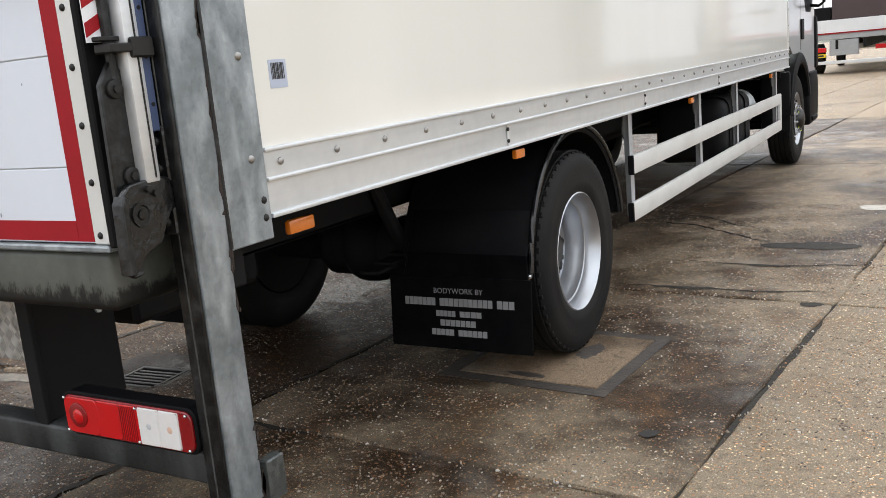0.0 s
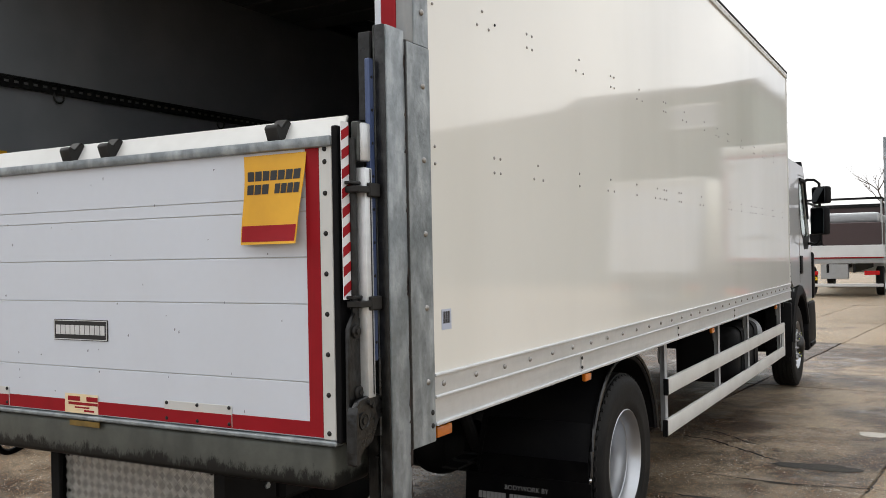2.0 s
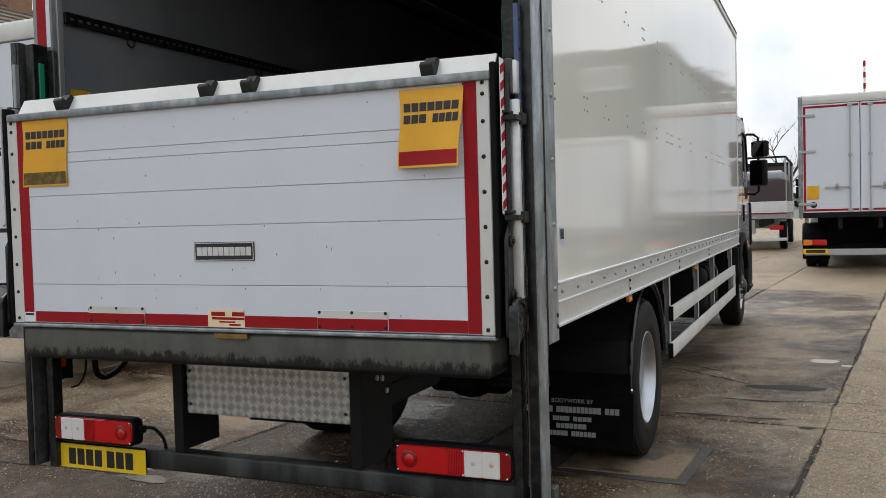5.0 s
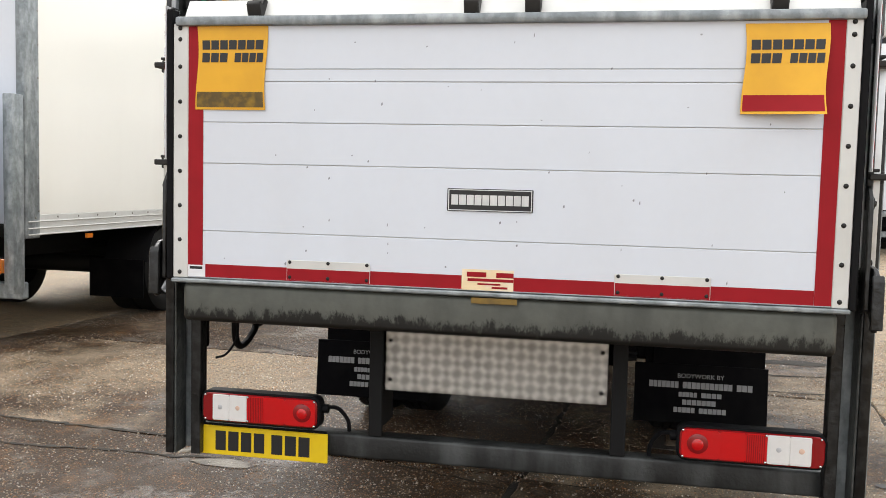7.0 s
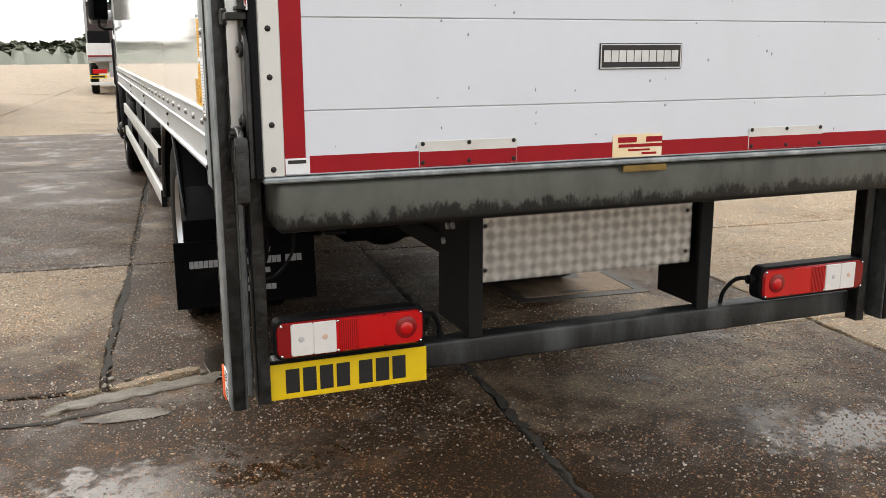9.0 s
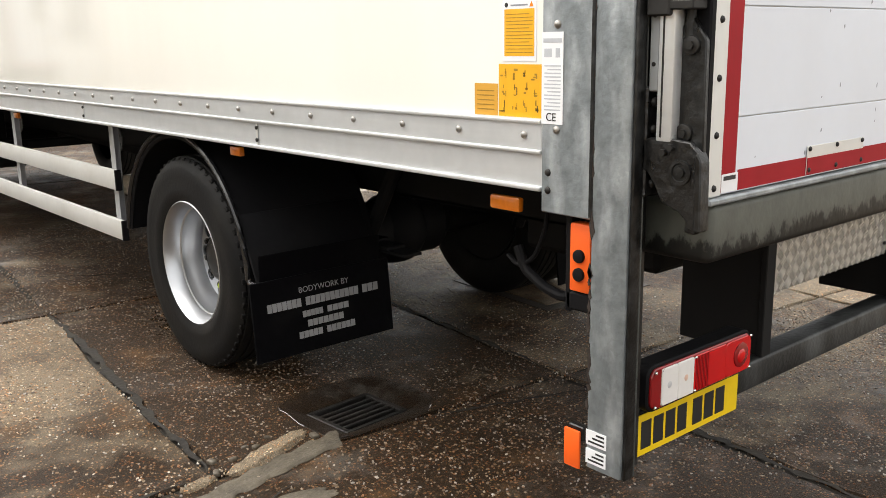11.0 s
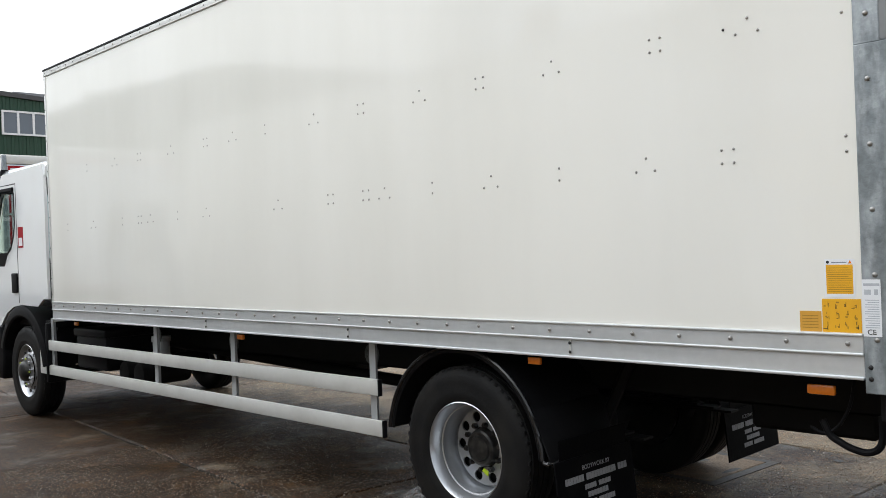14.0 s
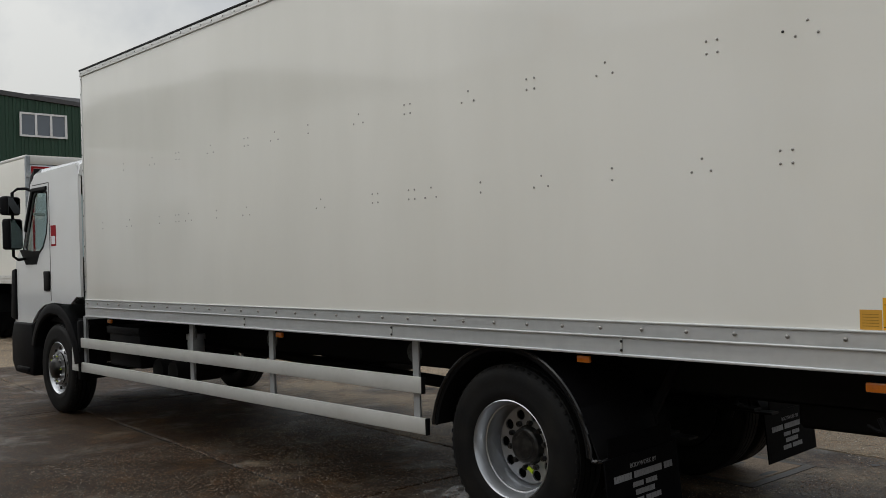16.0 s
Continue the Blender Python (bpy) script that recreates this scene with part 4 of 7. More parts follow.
# tail lift: cross tube, columns and side mechanism
TUBE = drip_steel("grey_green_steel", (0.095, 0.100, 0.088), (0.010, 0.010, 0.009), 0.96, 1.075)
tube_part = part("cross_tube", Shape().box(-1.150, 1.140, -0.405, -0.19, 0.958, 1.103, 0.022, 4), TUBE, truck, "grimy galvanised cross tube")
for s in (1, -1):
    col = part("lift_column", Shape().box(s * (W - 0.010), s * (W + 0.012), -0.276, -0.168, 0.412, 2.43, 0.006, 2)
               .box(s * 1.205, s * (W - 0.008), -0.186, -0.168, 0.412, 2.43, 0.004), GALV, truck, "galvanised lift column")
    # Rear face and inner flange darker than the column's outer side.
    part("column_face", Shape().box(s * 1.246, s * (W + 0.006), -0.286, -0.2765, 0.412, 2.43, 0.004, 2), STEEL_DARK, col, "dark rear face")
    part("column_flange", Shape().box(s * 1.237, s * 1.245, -0.284, -0.200, 0.412, 2.43, 0.003), GALV_DARK, col, "dark inner flange")
    part("column_bead", Shape().tube([(s * (W + 0.011), -0.165, 1.06), (s * (W + 0.011), -0.165, 2.40)], 0.006, 6), STEEL_DARK, col, "rusty weld seam")
    r = random.Random(31 + s)
    seam = Shape()
    for k in range(34):
        z = r.uniform(0.42, 2.38)
        h, w = r.uniform(0.01, 0.06), r.uniform(0.004, 0.012)
        yy = -0.168 + r.uniform(-0.004, 0.004)
        seam.prism([(yy - w, z), (yy, z - h * 0.4), (yy + w * 0.6, z + h * 0.3), (yy, z + h)], "x", s * (W + 0.0100), s * (W + 0.0135))
    part("rust_flake", seam, RUST, col, kind="stuff")
    part("ram_groove", Shape().box(s * 1.2515, s * 1.2535, -0.334, -0.330, 1.26, 1.965), BOLT, col)
    part("slider", Shape().box(s * 1.160, s * 1.20, -0.235, -0.175, 0.40, 2.30, 0.003), STEEL_DARK, col, "dark greasy slider")
    part("guide_strip", Shape().box(s * 1.226, s * 1.244, -0.316, -0.289, 1.36, 2.32, 0.003), NAVY if s > 0 else GREY_ALU, col, "perforated blue guide strip" if s > 0 else "perforated grey guide strip")
    for k in range(9):
        part("strip_hole", Shape().cyl((s * 1.2445, -0.302, 1.42 + 0.105 * k), "x", 0.005, 0.003, 8), BOLT, col)
    ram = part("ram_cover", Shape().box(s * 1.205, s * 1.252, -0.360, -0.318, 1.250, 1.97, 0.005, 2).box(s * 1.198, s * 1.205, -0.355, -0.325, 1.245, 1.97), ALU, truck, "silver ram cover")
    part("ram_cover_upper", Shape().box(s * 1.205, s * 1.248, -0.360, -0.318, 1.99, 2.11, 0.006, 2), ALU, truck)
    part("hinge_arm", Shape().prism([(-0.425, 1.12), (-0.36, 1.10), (-0.345, 1.40), (-0.355, 1.50), (-0.385, 1.52), (-0.42, 1.47)], "x", s * 1.207, s * 1.222, 0.003), STEEL_DARK, truck, "greasy hinge arm")
    for y, z in ((-0.385, 1.46), (-0.375, 1.27)):
        part("arm_bolt", Shape().cyl((s * 1.224, y, z), "x", 0.021, 0.012, 16, b=0.003).cyl((s * 1.232, y, z), "x", 0.010, 0.008, 6), BOLT, truck)
    hook = part("lock_hook", Shape().prism([(-0.440, 1.225), (-0.409, 1.253), (-0.364, 1.258), (-0.300, 1.258), (-0.263, 1.235), (-0.263, 1.185), (-0.297, 1.180), (-0.320, 1.148), (-0.338, 1.114),
                                            (-0.383, 1.097), (-0.406, 1.078), (-0.401, 1.054), (-0.430, 1.050), (-0.440, 1.062)], "x", s * 1.232, s * 1.250, 0.003), GREASE, truck, "black greasy locking hook")
    part("hook_flange", Shape().prism([(-0.446, 1.215), (-0.434, 1.236), (-0.428, 1.215), (-0.433, 1.060), (-0.450, 1.060)], "x", s * 1.226, s * 1.262, 0.003), STEEL_DARK, hook, "worn steel edge of the hook")
    part("pivot", Shape().lathe([(s * 1.250, 0.028), (s * 1.255, 0.028), (s * 1.255, 0.021), (s * 1.2515, 0.019), (s * 1.2515, 0.012), (s * 1.256, 0.011), (s * 1.256, 0.0)], (0, -0.388, 1.186), 20), STEEL_DARK, hook)
    for y, z in ((-0.362, 1.239), (-0.343, 1.227)):
        part("hook_bolt", Shape().cyl((s * 1.254, y, z), "x", 0.0085, 0.012, 6), BOLT, hook)
    bracket = Shape().box(s * 1.196, s * 1.25, -0.292, -0.262, 1.12, 1.37, 0.004)
    br = part("side_bracket", bracket, GREASE, truck)
    for k in range(4):
        part("bracket_bolt", Shape().dome((s * 1.225, -0.294, 1.15 + 0.062 * k), (0, -1, 0), 0.011, 0.009, 8), BOLT, br)
    for z in (1.545, 1.90):
        part("clamp", Shape().box(s * 1.208, s * 1.262, -0.41, -0.29, z - 0.010, z + 0.010, 0.003).box(s * 1.208, s * 1.235, -0.412, -0.345, z + 0.016, z + 0.026, 0.002)
             .box(s * 1.20, s * 1.265, -0.352, -0.292, z - 0.022, z + 0.022, 0.004), BOLT, truck, "black clamp bracket")
    part("tube_rod", Shape().cyl((s * 1.215, -0.375, 1.75), "z", 0.012, 0.62, 10), STEEL_DARK, truck)
    guard = part("warning_strip", Shape().box(s * 1.2075, s * 1.210, -0.425, -0.385, 1.56, 2.11), PAPER, truck, "red and white striped warning tape")
    for k in range(9):
        z = 1.57 + k * 0.06
        part("red_stripe", Shape().prism([(-0.4245, z), (-0.4245, z + 0.03), (-0.3855, z + 0.05), (-0.3855, z + 0.02)], "x", s * 1.2102, s * 1.2112), RED_TAPE, guard)
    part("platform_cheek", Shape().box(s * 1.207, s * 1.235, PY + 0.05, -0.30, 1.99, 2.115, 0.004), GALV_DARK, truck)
    part("column_cap", Shape().box(s * 1.165, s * 1.215, -0.262, -0.17, 2.13, 2.42, 0.004), STEEL_DARK, col)
    part("green_buffer", Shape().box(s * 1.155, s * 1.164, -0.235, -0.205, 2.12, 2.33, 0.002), GREEN_PAINT, col, "green rubber buffer")
# writing plates on the nearside column and panel
wl_lab = part("instruction_label", Shape().box(-W - 0.0118, -W - 0.0104, -0.072, -0.003, 1.275, 1.495, 0.0), PAPER, truck, "white instruction label with fine print")
for k in range(13):
    strip("print_line", -W - 0.0123, -W - 0.0119, -0.065, -0.012 - 0.01 * (k % 3 == 2), 1.308 + k * 0.0088, 1.3112 + k * 0.0088, PALE_INK, wl_lab, "", 0)
for y0, z0, w, h in ((-0.062, 1.435, 0.014, 0.022), (-0.036, 1.436, 0.025, 0.020), (-0.068, 1.47, 0.06, 0.010)):
    strip("drawing", -W - 0.0123, -W - 0.0119, y0, y0 + w, z0, z0 + h, PALE_INK, wl_lab, "", 0)


def words(text, size, parent, m, mat, name="lettering"):
    c = bpy.data.curves.new(name, "FONT")
    c.body, c.size, c.align_x, c.extrude = text, size, "CENTER", 0.0004
    tmp = bpy.data.objects.new(name, c)
    scene.collection.objects.link(tmp)
    dg = bpy.context.evaluated_depsgraph_get()
    me = bpy.data.meshes.new_from_object(tmp.evaluated_get(dg))
    bpy.data.objects.remove(tmp)
    me.materials.clear()
    me.materials.append(mat)
    ob = new(name, me)
    ob.parent, ob.matrix_basis = parent, m
    return ob


LEFT_WALL = lambda y, z, x=-W - 0.0125: Matrix.Translation((x, y, z)) @ pose(0, 0, 0, 90, 0, -90)
words("CE", 0.028, wl_lab, LEFT_WALL(-0.035, 1.283), BLACK_INK)
warn = part("warning_label", Shape().box(-W - 0.0012, -W - 0.0002, 0.026, 0.144, 1.425, 1.575), PAPER, truck, "yellow operating label with white border")
strip("yellow_field", -W - 0.0018, -W - 0.0013, 0.033, 0.137, 1.438, 1.553, YELLOW_VINYL, warn, "", 0)
for k in range(12):
    strip("print_line", -W - 0.0022, -W - 0.0019, 0.038 + 0.012 * (k % 4 == 3), 0.132, 1.446 + k * 0.0085, 1.4478 + k * 0.0085, LABEL_INK, warn, "", 0)
part("warning_triangle", Shape().prism([(0.036, 1.557), (0.050, 1.557), (0.043, 1.570)], "x", -W - 0.0018, -W - 0.0013), AMBER, warn)
strip("print_line", -W - 0.0018, -W - 0.0013, 0.056, 0.115, 1.560, 1.564, GREY_INK, warn, "", 0)
part("dot", Shape().cyl((-W - 0.0016, 0.130, 1.5635), "x", 0.006, 0.0008, 12), BLACK_INK, warn)
picto = part("pictogram_label", Shape().box(-W - 0.0012, -W - 0.0002, 0.006, 0.158, 1.286, 1.418), YELLOW_VINYL, truck, "yellow label with black pictograms")
rng = random.Random(9)
for j in range(3):
    for k in range(4):
        y, z = 0.026 + k * 0.037, 1.302 + j * 0.042
        fig = Shape()
        for q in range(4):
            y1, z1 = y + rng.uniform(-0.010, 0.006), z + rng.uniform(-0.008, 0.016)
            if rng.random() < 0.5:
                fig.box(-W - 0.0017, -W - 0.0013, y1, y1 + rng.uniform(0.002, 0.004), z1, z1 + rng.uniform(0.008, 0.018))
            else:
                fig.box(-W - 0.0017, -W - 0.0013, y1, y1 + rng.uniform(0.006, 0.013), z1, z1 + rng.uniform(0.002, 0.006))
        part("pictogram", fig, LABEL_INK if (j + k) % 3 else BROWN_INK, picto)
fad = part("faded_label", Shape().box(-W - 0.0012, -W - 0.0002, 0.162, 0.250, 1.286, 1.368), OCHRE, truck, "faded ochre label")
for k in range(5):
    strip("print_line", -W - 0.0017, -W - 0.0013, 0.175, 0.24, 1.300 + k * 0.012, 1.3025 + k * 0.012, LABEL_INK, fad, "", 0)
control = part("control_box", Shape().box(-W + 0.012, -W + 0.05, -0.147, -0.080, 0.858, 1.034, 0.006, 2), ORANGE, truck, "orange lift control box with two black buttons")
for z in (0.905, 0.952):
    part("button", Shape().cyl((-W + 0.009, -0.114, z), "x", 0.017, 0.012, 16, b=0.003), PLASTIC, control, "black rubber button")
part("control_bracket", Shape().box(-W + 0.02, -W + 0.07, -0.079, -0.060, 0.80, 1.05, 0.003).box(-W + 0.02, -W + 0.07, -0.147, -0.062, 0.805, 0.855, 0.006), PLASTIC, truck)
part("side_reflector", Shape().box(-W - 0.012, -W - 0.004, -0.145, -0.092, 0.395, 0.50, 0.004, 2, Matrix.Identity(4)), ORANGE, truck, "orange side reflector")
part("reflector_bracket", Shape().box(-W - 0.003, -W + 0.02, -0.15, -0.10, 0.47, 0.51, 0.003), STEEL_DARK, truck)
part("foot_bracket", Shape().box(W - 0.02, W + 0.018, -0.150, -0.085, 0.385, 0.50, 0.004).box(W - 0.02, W, -0.16, -0.085, 0.375, 0.395, 0.003), GALV_DARK, truck)
for z0, z1 in ((0.478, 0.518), (0.428, 0.468)):
    pl = strip("serial_plate", -W - 0.0136, -W - 0.0122, -0.232, -0.168, z0, z1, PAPER, truck, "worn white serial label", 0)
    for k in range(3):
        strip("print_line", -W - 0.0142, -W - 0.0137, -0.226, -0.176 - 0.012 * k, z0 + 0.007 + k * 0.011, z0 + 0.012 + k * 0.011, BLACK_INK, pl, "", 0)

# underrun bar, uprights, tread plate box
part("underrun_bar", Shape().box(-1.14, 1.205, -0.185, -0.10, 0.421, 0.513, 0.012, 3), BAR_STEEL, truck, "grimy galvanised underrun bar")
for s, x0, x1 in ((1, 0.430, 0.484), (-1, -0.486, -0.434)):
    part("bar_upright", Shape().box(x0, x1, -0.185, -0.165, 0.512, 0.96, 0.003).box(s * 0.466, s * 0.476, -0.165, 0.12, 0.512, 0.96, 0.003), CHASSIS, truck, "black steel upright")
    for y, z in ((0.02, 0.86), (0.06, 0.80), (-0.03, 0.87), (0.07, 0.90)):
        part("upright_bolt", Shape().cyl((s * 0.479, y, z), "x", 0.013, 0.012, 6), GREY_STEEL, truck)
part("valve_box", Shape().box(-0.431, 0.412, -0.143, 0.03, 0.692, 0.925, 0.006), PLASTIC, truck)
bars = Shape()
tread = Shape().box(-0.432, 0.4135, -0.150, -0.1435, 0.690, 0.930, 0.002)
for j in range(6):
    for i in range(21):
        cx, cz = -0.413 + i * 0.0403, 0.711 + j * 0.0398
        d = 1 if (i + j) % 2 else -1
        for k in range(5):
            o = (k - 2) * 0.0068
            u, v = Vector((d, 1)).normalized(), Vector((-d, 1)).normalized()
            c = Vector((cx, cz)) + v * o
            p, q = c - u * 0.0175, c + u * 0.0175
            bars.prism([tuple(p), tuple(c - v * 0.0024), tuple(q), tuple(c + v * 0.0024)], "y", -0.1530, -0.1495)
tp = part("tread_plate", tread, TREAD_BASE, truck, "bright five-bar aluminium tread plate")
part("tread_bar", bars, TREAD_BAR, tp, kind="stuff")
for x in (-0.412, 0.392):
    for z in (0.733, 0.884):
        again("screw", screw, tp, Matrix.Translation((x, -0.152, z)))

# tail lamps and number plate
BULB_TINT = material("faint_bulb", (0.62, 0.42, 0.32), 0.3)
BULB_GREY = material("grey_bulb", (0.45, 0.45, 0.46), 0.3)
for s in (1, -1):
    X = lambda f: s * (0.662 + (0.502 if s > 0 else 0.486) * f)
    def rounded(f0, f1, z0, z1, r):
        x0, x1 = min(X(f0), X(f1)), max(X(f0), X(f1))
        pts = []
        for cx, cz, a0 in ((x1 - r, z1 - r, 0), (x0 + r, z1 - r, 90), (x0 + r, z0 + r, 180), (x1 - r, z0 + r, 270)):
            pts += [(cx + r * math.cos(radians(a0 + 18 * k)), cz + r * math.sin(radians(a0 + 18 * k))) for k in range(6)]
        return pts
    lamp = part("tail_lamp", Shape().prism(rounded(0, 1, 0.5361, 0.6639, 0.032), "y", -0.246, -0.186, 0.004), PLASTIC, truck, "red and white tail lamp in a black housing")
    part("outer_lens", Shape().prism(rounded(0.018, 0.982, 0.5445, 0.6555, 0.026), "y", -0.253, -0.240, 0.003), DARK_RED_LENS, lamp)
    part("red_lens", Shape().prism(rounded(0.03, 0.30, 0.5492, 0.6508, 0.020), "y", -0.257, -0.250, 0.002), RED_LENS, lamp)
    part("red_lens", Shape().prism(rounded(0.285, 0.465, 0.5492, 0.6508, 0.006), "y", -0.2565, -0.250, 0.002), RED_LENS, lamp)
    part("ribbed_lens", Shape().prism(rounded(0.460, 0.605, 0.5492, 0.6508, 0.004), "y", -0.256, -0.250, 0.002), RED_LENS, lamp)
    part("white_lens", Shape().prism(rounded(0.605, 0.752, 0.5492, 0.6508, 0.004), "y", -0.2575, -0.250, 0.002), WHITE_LENS, lamp)
    part("white_lens", Shape().prism(rounded(0.752, 0.895, 0.5492, 0.6508, 0.006), "y", -0.257, -0.250, 0.002), WHITE_LENS, lamp)
    part("round_reflector", Shape().cyl((X(0.14), -0.2565, 0.6019), "y", 0.036, 0.008, 28, b=0.003), DARK_RED_LENS, lamp)
    part("reflector_dome", Shape().dome((X(0.14), -0.259, 0.5991), (0, -1, 0), 0.022, 0.006, 20), RED_LENS, lamp)
    for k in range(9):
        strip("rib", X(0.47 + k * 0.014), X(0.475 + k * 0.014), -0.2572, -0.2558, 0.5521, 0.6479, DARK_RED_LENS, lamp, "", 0)
    for f in (0.04, 0.595, 0.955):
        for z in (0.5539, 0.6479):
            part("lamp_screw", Shape().dome((X(f), -0.2575, z), (0, -1, 0), 0.005, 0.004, 8), CHROME, lamp)
    for f in (0.68, 0.83):
        part("bulb", Shape().dome((X(f), -0.2568, 0.6019), (0, -1, 0), 0.010, 0.002, 14), BULB_TINT if (f > 0.8) == (s > 0) else BULB_GREY, lamp)
    cable = [(X(0.0), -0.20, 0.613), (X(-0.05), -0.195, 0.618), (X(-0.11), -0.17, 0.606), (X(-0.17), -0.15, 0.56), (X(-0.18), -0.14, 0.51)]
    part("lamp_cable", Shape().hose(cable, 0.008, 8).cyl((X(-0.015), -0.205, 0.613), "x", 0.018, 0.03, 10), PLASTIC, lamp, "black cable")
part("brake_hose", Shape().hose([(-1.12, 0.24, 0.90), (-1.12, 0.21, 0.84), (-1.12, 0.17, 0.815), (-1.12, 0.126, 0.795), (-1.12, 0.06, 0.785), (-1.12, 0.015, 0.81), (-1.12, 0.0, 0.86), (-1.12, 0.0, 0.94)], 0.015, 10), PLASTIC, truck, "thick black hose hanging in a loop")
part("lamp_lead", Shape().hose([(-1.17, 0.085, 1.10), (-1.16, 0.092, 1.06), (-1.14, 0.11, 1.00), (-1.13, 0.135, 0.94), (-1.12, 0.18, 0.875), (-1.12, 0.235, 0.845), (-1.10, 0.30, 0.86)], 0.007, 8), PLASTIC, truck, "thin grey-black lead")
part("loose_hose", Shape().hose([(-1.05, -0.14, 0.96), (-1.05, -0.13, 0.90), (-1.06, -0.13, 0.84), (-1.10, -0.13, 0.785), (-1.14, -0.14, 0.77)], 0.005, 8), PLASTIC, truck, "thin black hose")
plate = part("number_plate", Shape().box(-1.169, -0.643, -0.2035, -0.1975, 0.395, 0.511, 0.002), YELLOW_PLATE, truck, "yellow rear registration plate")
for x0, x1 in [(-1.108 + k * 0.054, -1.108 + k * 0.054 + 0.043) for k in range(4)] + [(-0.873 + k * 0.056, -0.873 + k * 0.056 + 0.045) for k in range(3)]:
    strip("plate_bar", x0, x1, -0.2048, -0.2037, 0.414, 0.492, BLACK_INK, plate, "black print", 0)
strip("plate_holder", -1.165, -0.648, -0.197, -0.186, 0.40, 0.52, PLASTIC, truck)


def blocks(x0, x1, z0, z1, n, y0, y1):
    """A word as a row of plain upright blocks."""
    sh = Shape()
    p = (x1 - x0) / n
    for k in range(n):
        sh.box(x0 + k * p + 0.06 * p, x0 + (k + 1) * p - 0.06 * p, y0, y1, z0, z1)
    return sh


# wheels
def wheel(parent, s, y, x_out, rear, z=0.497, tyre_r=0.495):
    """A truck wheel whose outer wall is at x_out on side s."""
    hub = new("wheel")
    hub.parent = parent
    hub.empty_display_size = 0.1
    hub.matrix_basis = pose(x_out, y, z, 0, 0, 0 if s > 0 else 180)
    w = 0.275
    prof = [(-w + 0.03, 0.292), (-w + 0.006, 0.33), (-w, 0.40), (-w + 0.014, 0.465), (-w + 0.035, 0.488)]
    for k in range(4):
        a = -w + 0.05 + k * 0.048
        prof += [(a, tyre_r), (a + 0.036, tyre_r), (a + 0.038, tyre_r - 0.012), (a + 0.046, tyre_r - 0.012)]
    prof += [(-0.034, 0.488), (-0.014, 0.468), (-0.003, 0.44), (0.0, 0.405), (-0.004, 0.35), (-0.003, 0.345), (-0.006, 0.325), (-0.012, 0.300), (-0.020, 0.286)]
    tyre = Shape().lathe(prof, (0, 0, 0), 64)
    for k in range(56):
        m = Matrix.Rotation(2 * math.pi * k / 56, 4, "X")
        tyre.box(-0.056, -0.022, -0.0125, 0.0125, 0.466, 0.4875, 0.003, 1, m)
    part("tyre", tyre, RUBBER, hub, "worn black truck tyre")
    if rear:
        rim = [(-0.022, 0.287), (-0.004, 0.2925), (0.0, 0.286), (-0.008, 0.279), (-0.030, 0.272), (-0.045, 0.264), (-0.075, 0.259), (-0.079, 0.252), (-0.120, 0.249), (-0.126, 0.2455), (-0.176, 0.243), (-0.190, 0.239), (-0.197, 0.234), (-0.192, 0.226), (-0.189, 0.218)]
        depth, face = -0.192, 0.222
    else:
        rim = [(-0.022, 0.287), (-0.004, 0.2925), (0.0, 0.286), (-0.008, 0.279), (-0.030, 0.270), (-0.055, 0.258), (-0.060, 0.240), (-0.040, 0.215), (-0.022, 0.190), (-0.020, 0.180)]
        depth, face = -0.022, 0.190
    part("rim", Shape().lathe(rim, (-0.014, 0, 0), 56), SILVER, hub, "silver steel rim")
    holes = []
    if rear:
        for k in range(10):
            a = 2 * math.pi * k / 10
            holes.append(circle(0.182 * math.cos(a), 0.182 * math.sin(a), 0.031, 14))
        holes.append(circle(0, 0, 0.118, 32))
        part("wheel_disc", Shape().sheet(circle(0, 0, face, 48), holes, "x", depth - 0.008, 0.012), SILVER, hub, "silver disc with round holes")
        part("hub", Shape().lathe([(depth - 0.05, 0.118), (depth + 0.014, 0.112), (depth + 0.040, 0.104), (depth + 0.048, 0.092), (depth + 0.046, 0.075), (depth + 0.055, 0.070), (depth + 0.058, 0.0)], (0, 0, 0), 32), HUB, hub, "dark oily hub")
        part("backing", Shape().lathe([(depth - 0.055, 0.285), (depth - 0.05, 0.0)], (0, 0, 0), 24), CHASSIS, hub)
        nut_r, nut_x = 0.135, depth + 0.012
    else:
        part("wheel_disc", Shape().lathe([(-0.020, 0.186), (-0.014, 0.15), (-0.010, 0.125), (-0.012, 0.0)], (0, 0, 0), 40), SILVER, hub, "silver wheel disc")
        part("hub", Shape().lathe([(-0.012, 0.118), (0.030, 0.108), (0.045, 0.095), (0.060, 0.06), (0.064, 0.0)], (0, 0, 0), 32), HUB, hub, "dark hub")
        nut_r, nut_x = 0.145, -0.002
        for k in range(10):
            a = 2 * math.pi * (k + 0.5) / 10
            part("vent_hole", Shape().cyl((-0.042, 0.222 * math.cos(a), 0.222 * math.sin(a)), "x", 0.020, 0.012, 12), BOLT, hub)
    for k in range(10):
        a = 2 * math.pi * (k + 0.25) / 10
        p = (nut_x, nut_r * math.cos(a), nut_r * math.sin(a))
        part("wheel_nut", Shape().cyl(p, "x", 0.017, 0.030, 6).cyl((nut_x + 0.016, p[1], p[2]), "x", 0.011, 0.012, 10), CHROME if not rear else HUB, hub)
    return hub


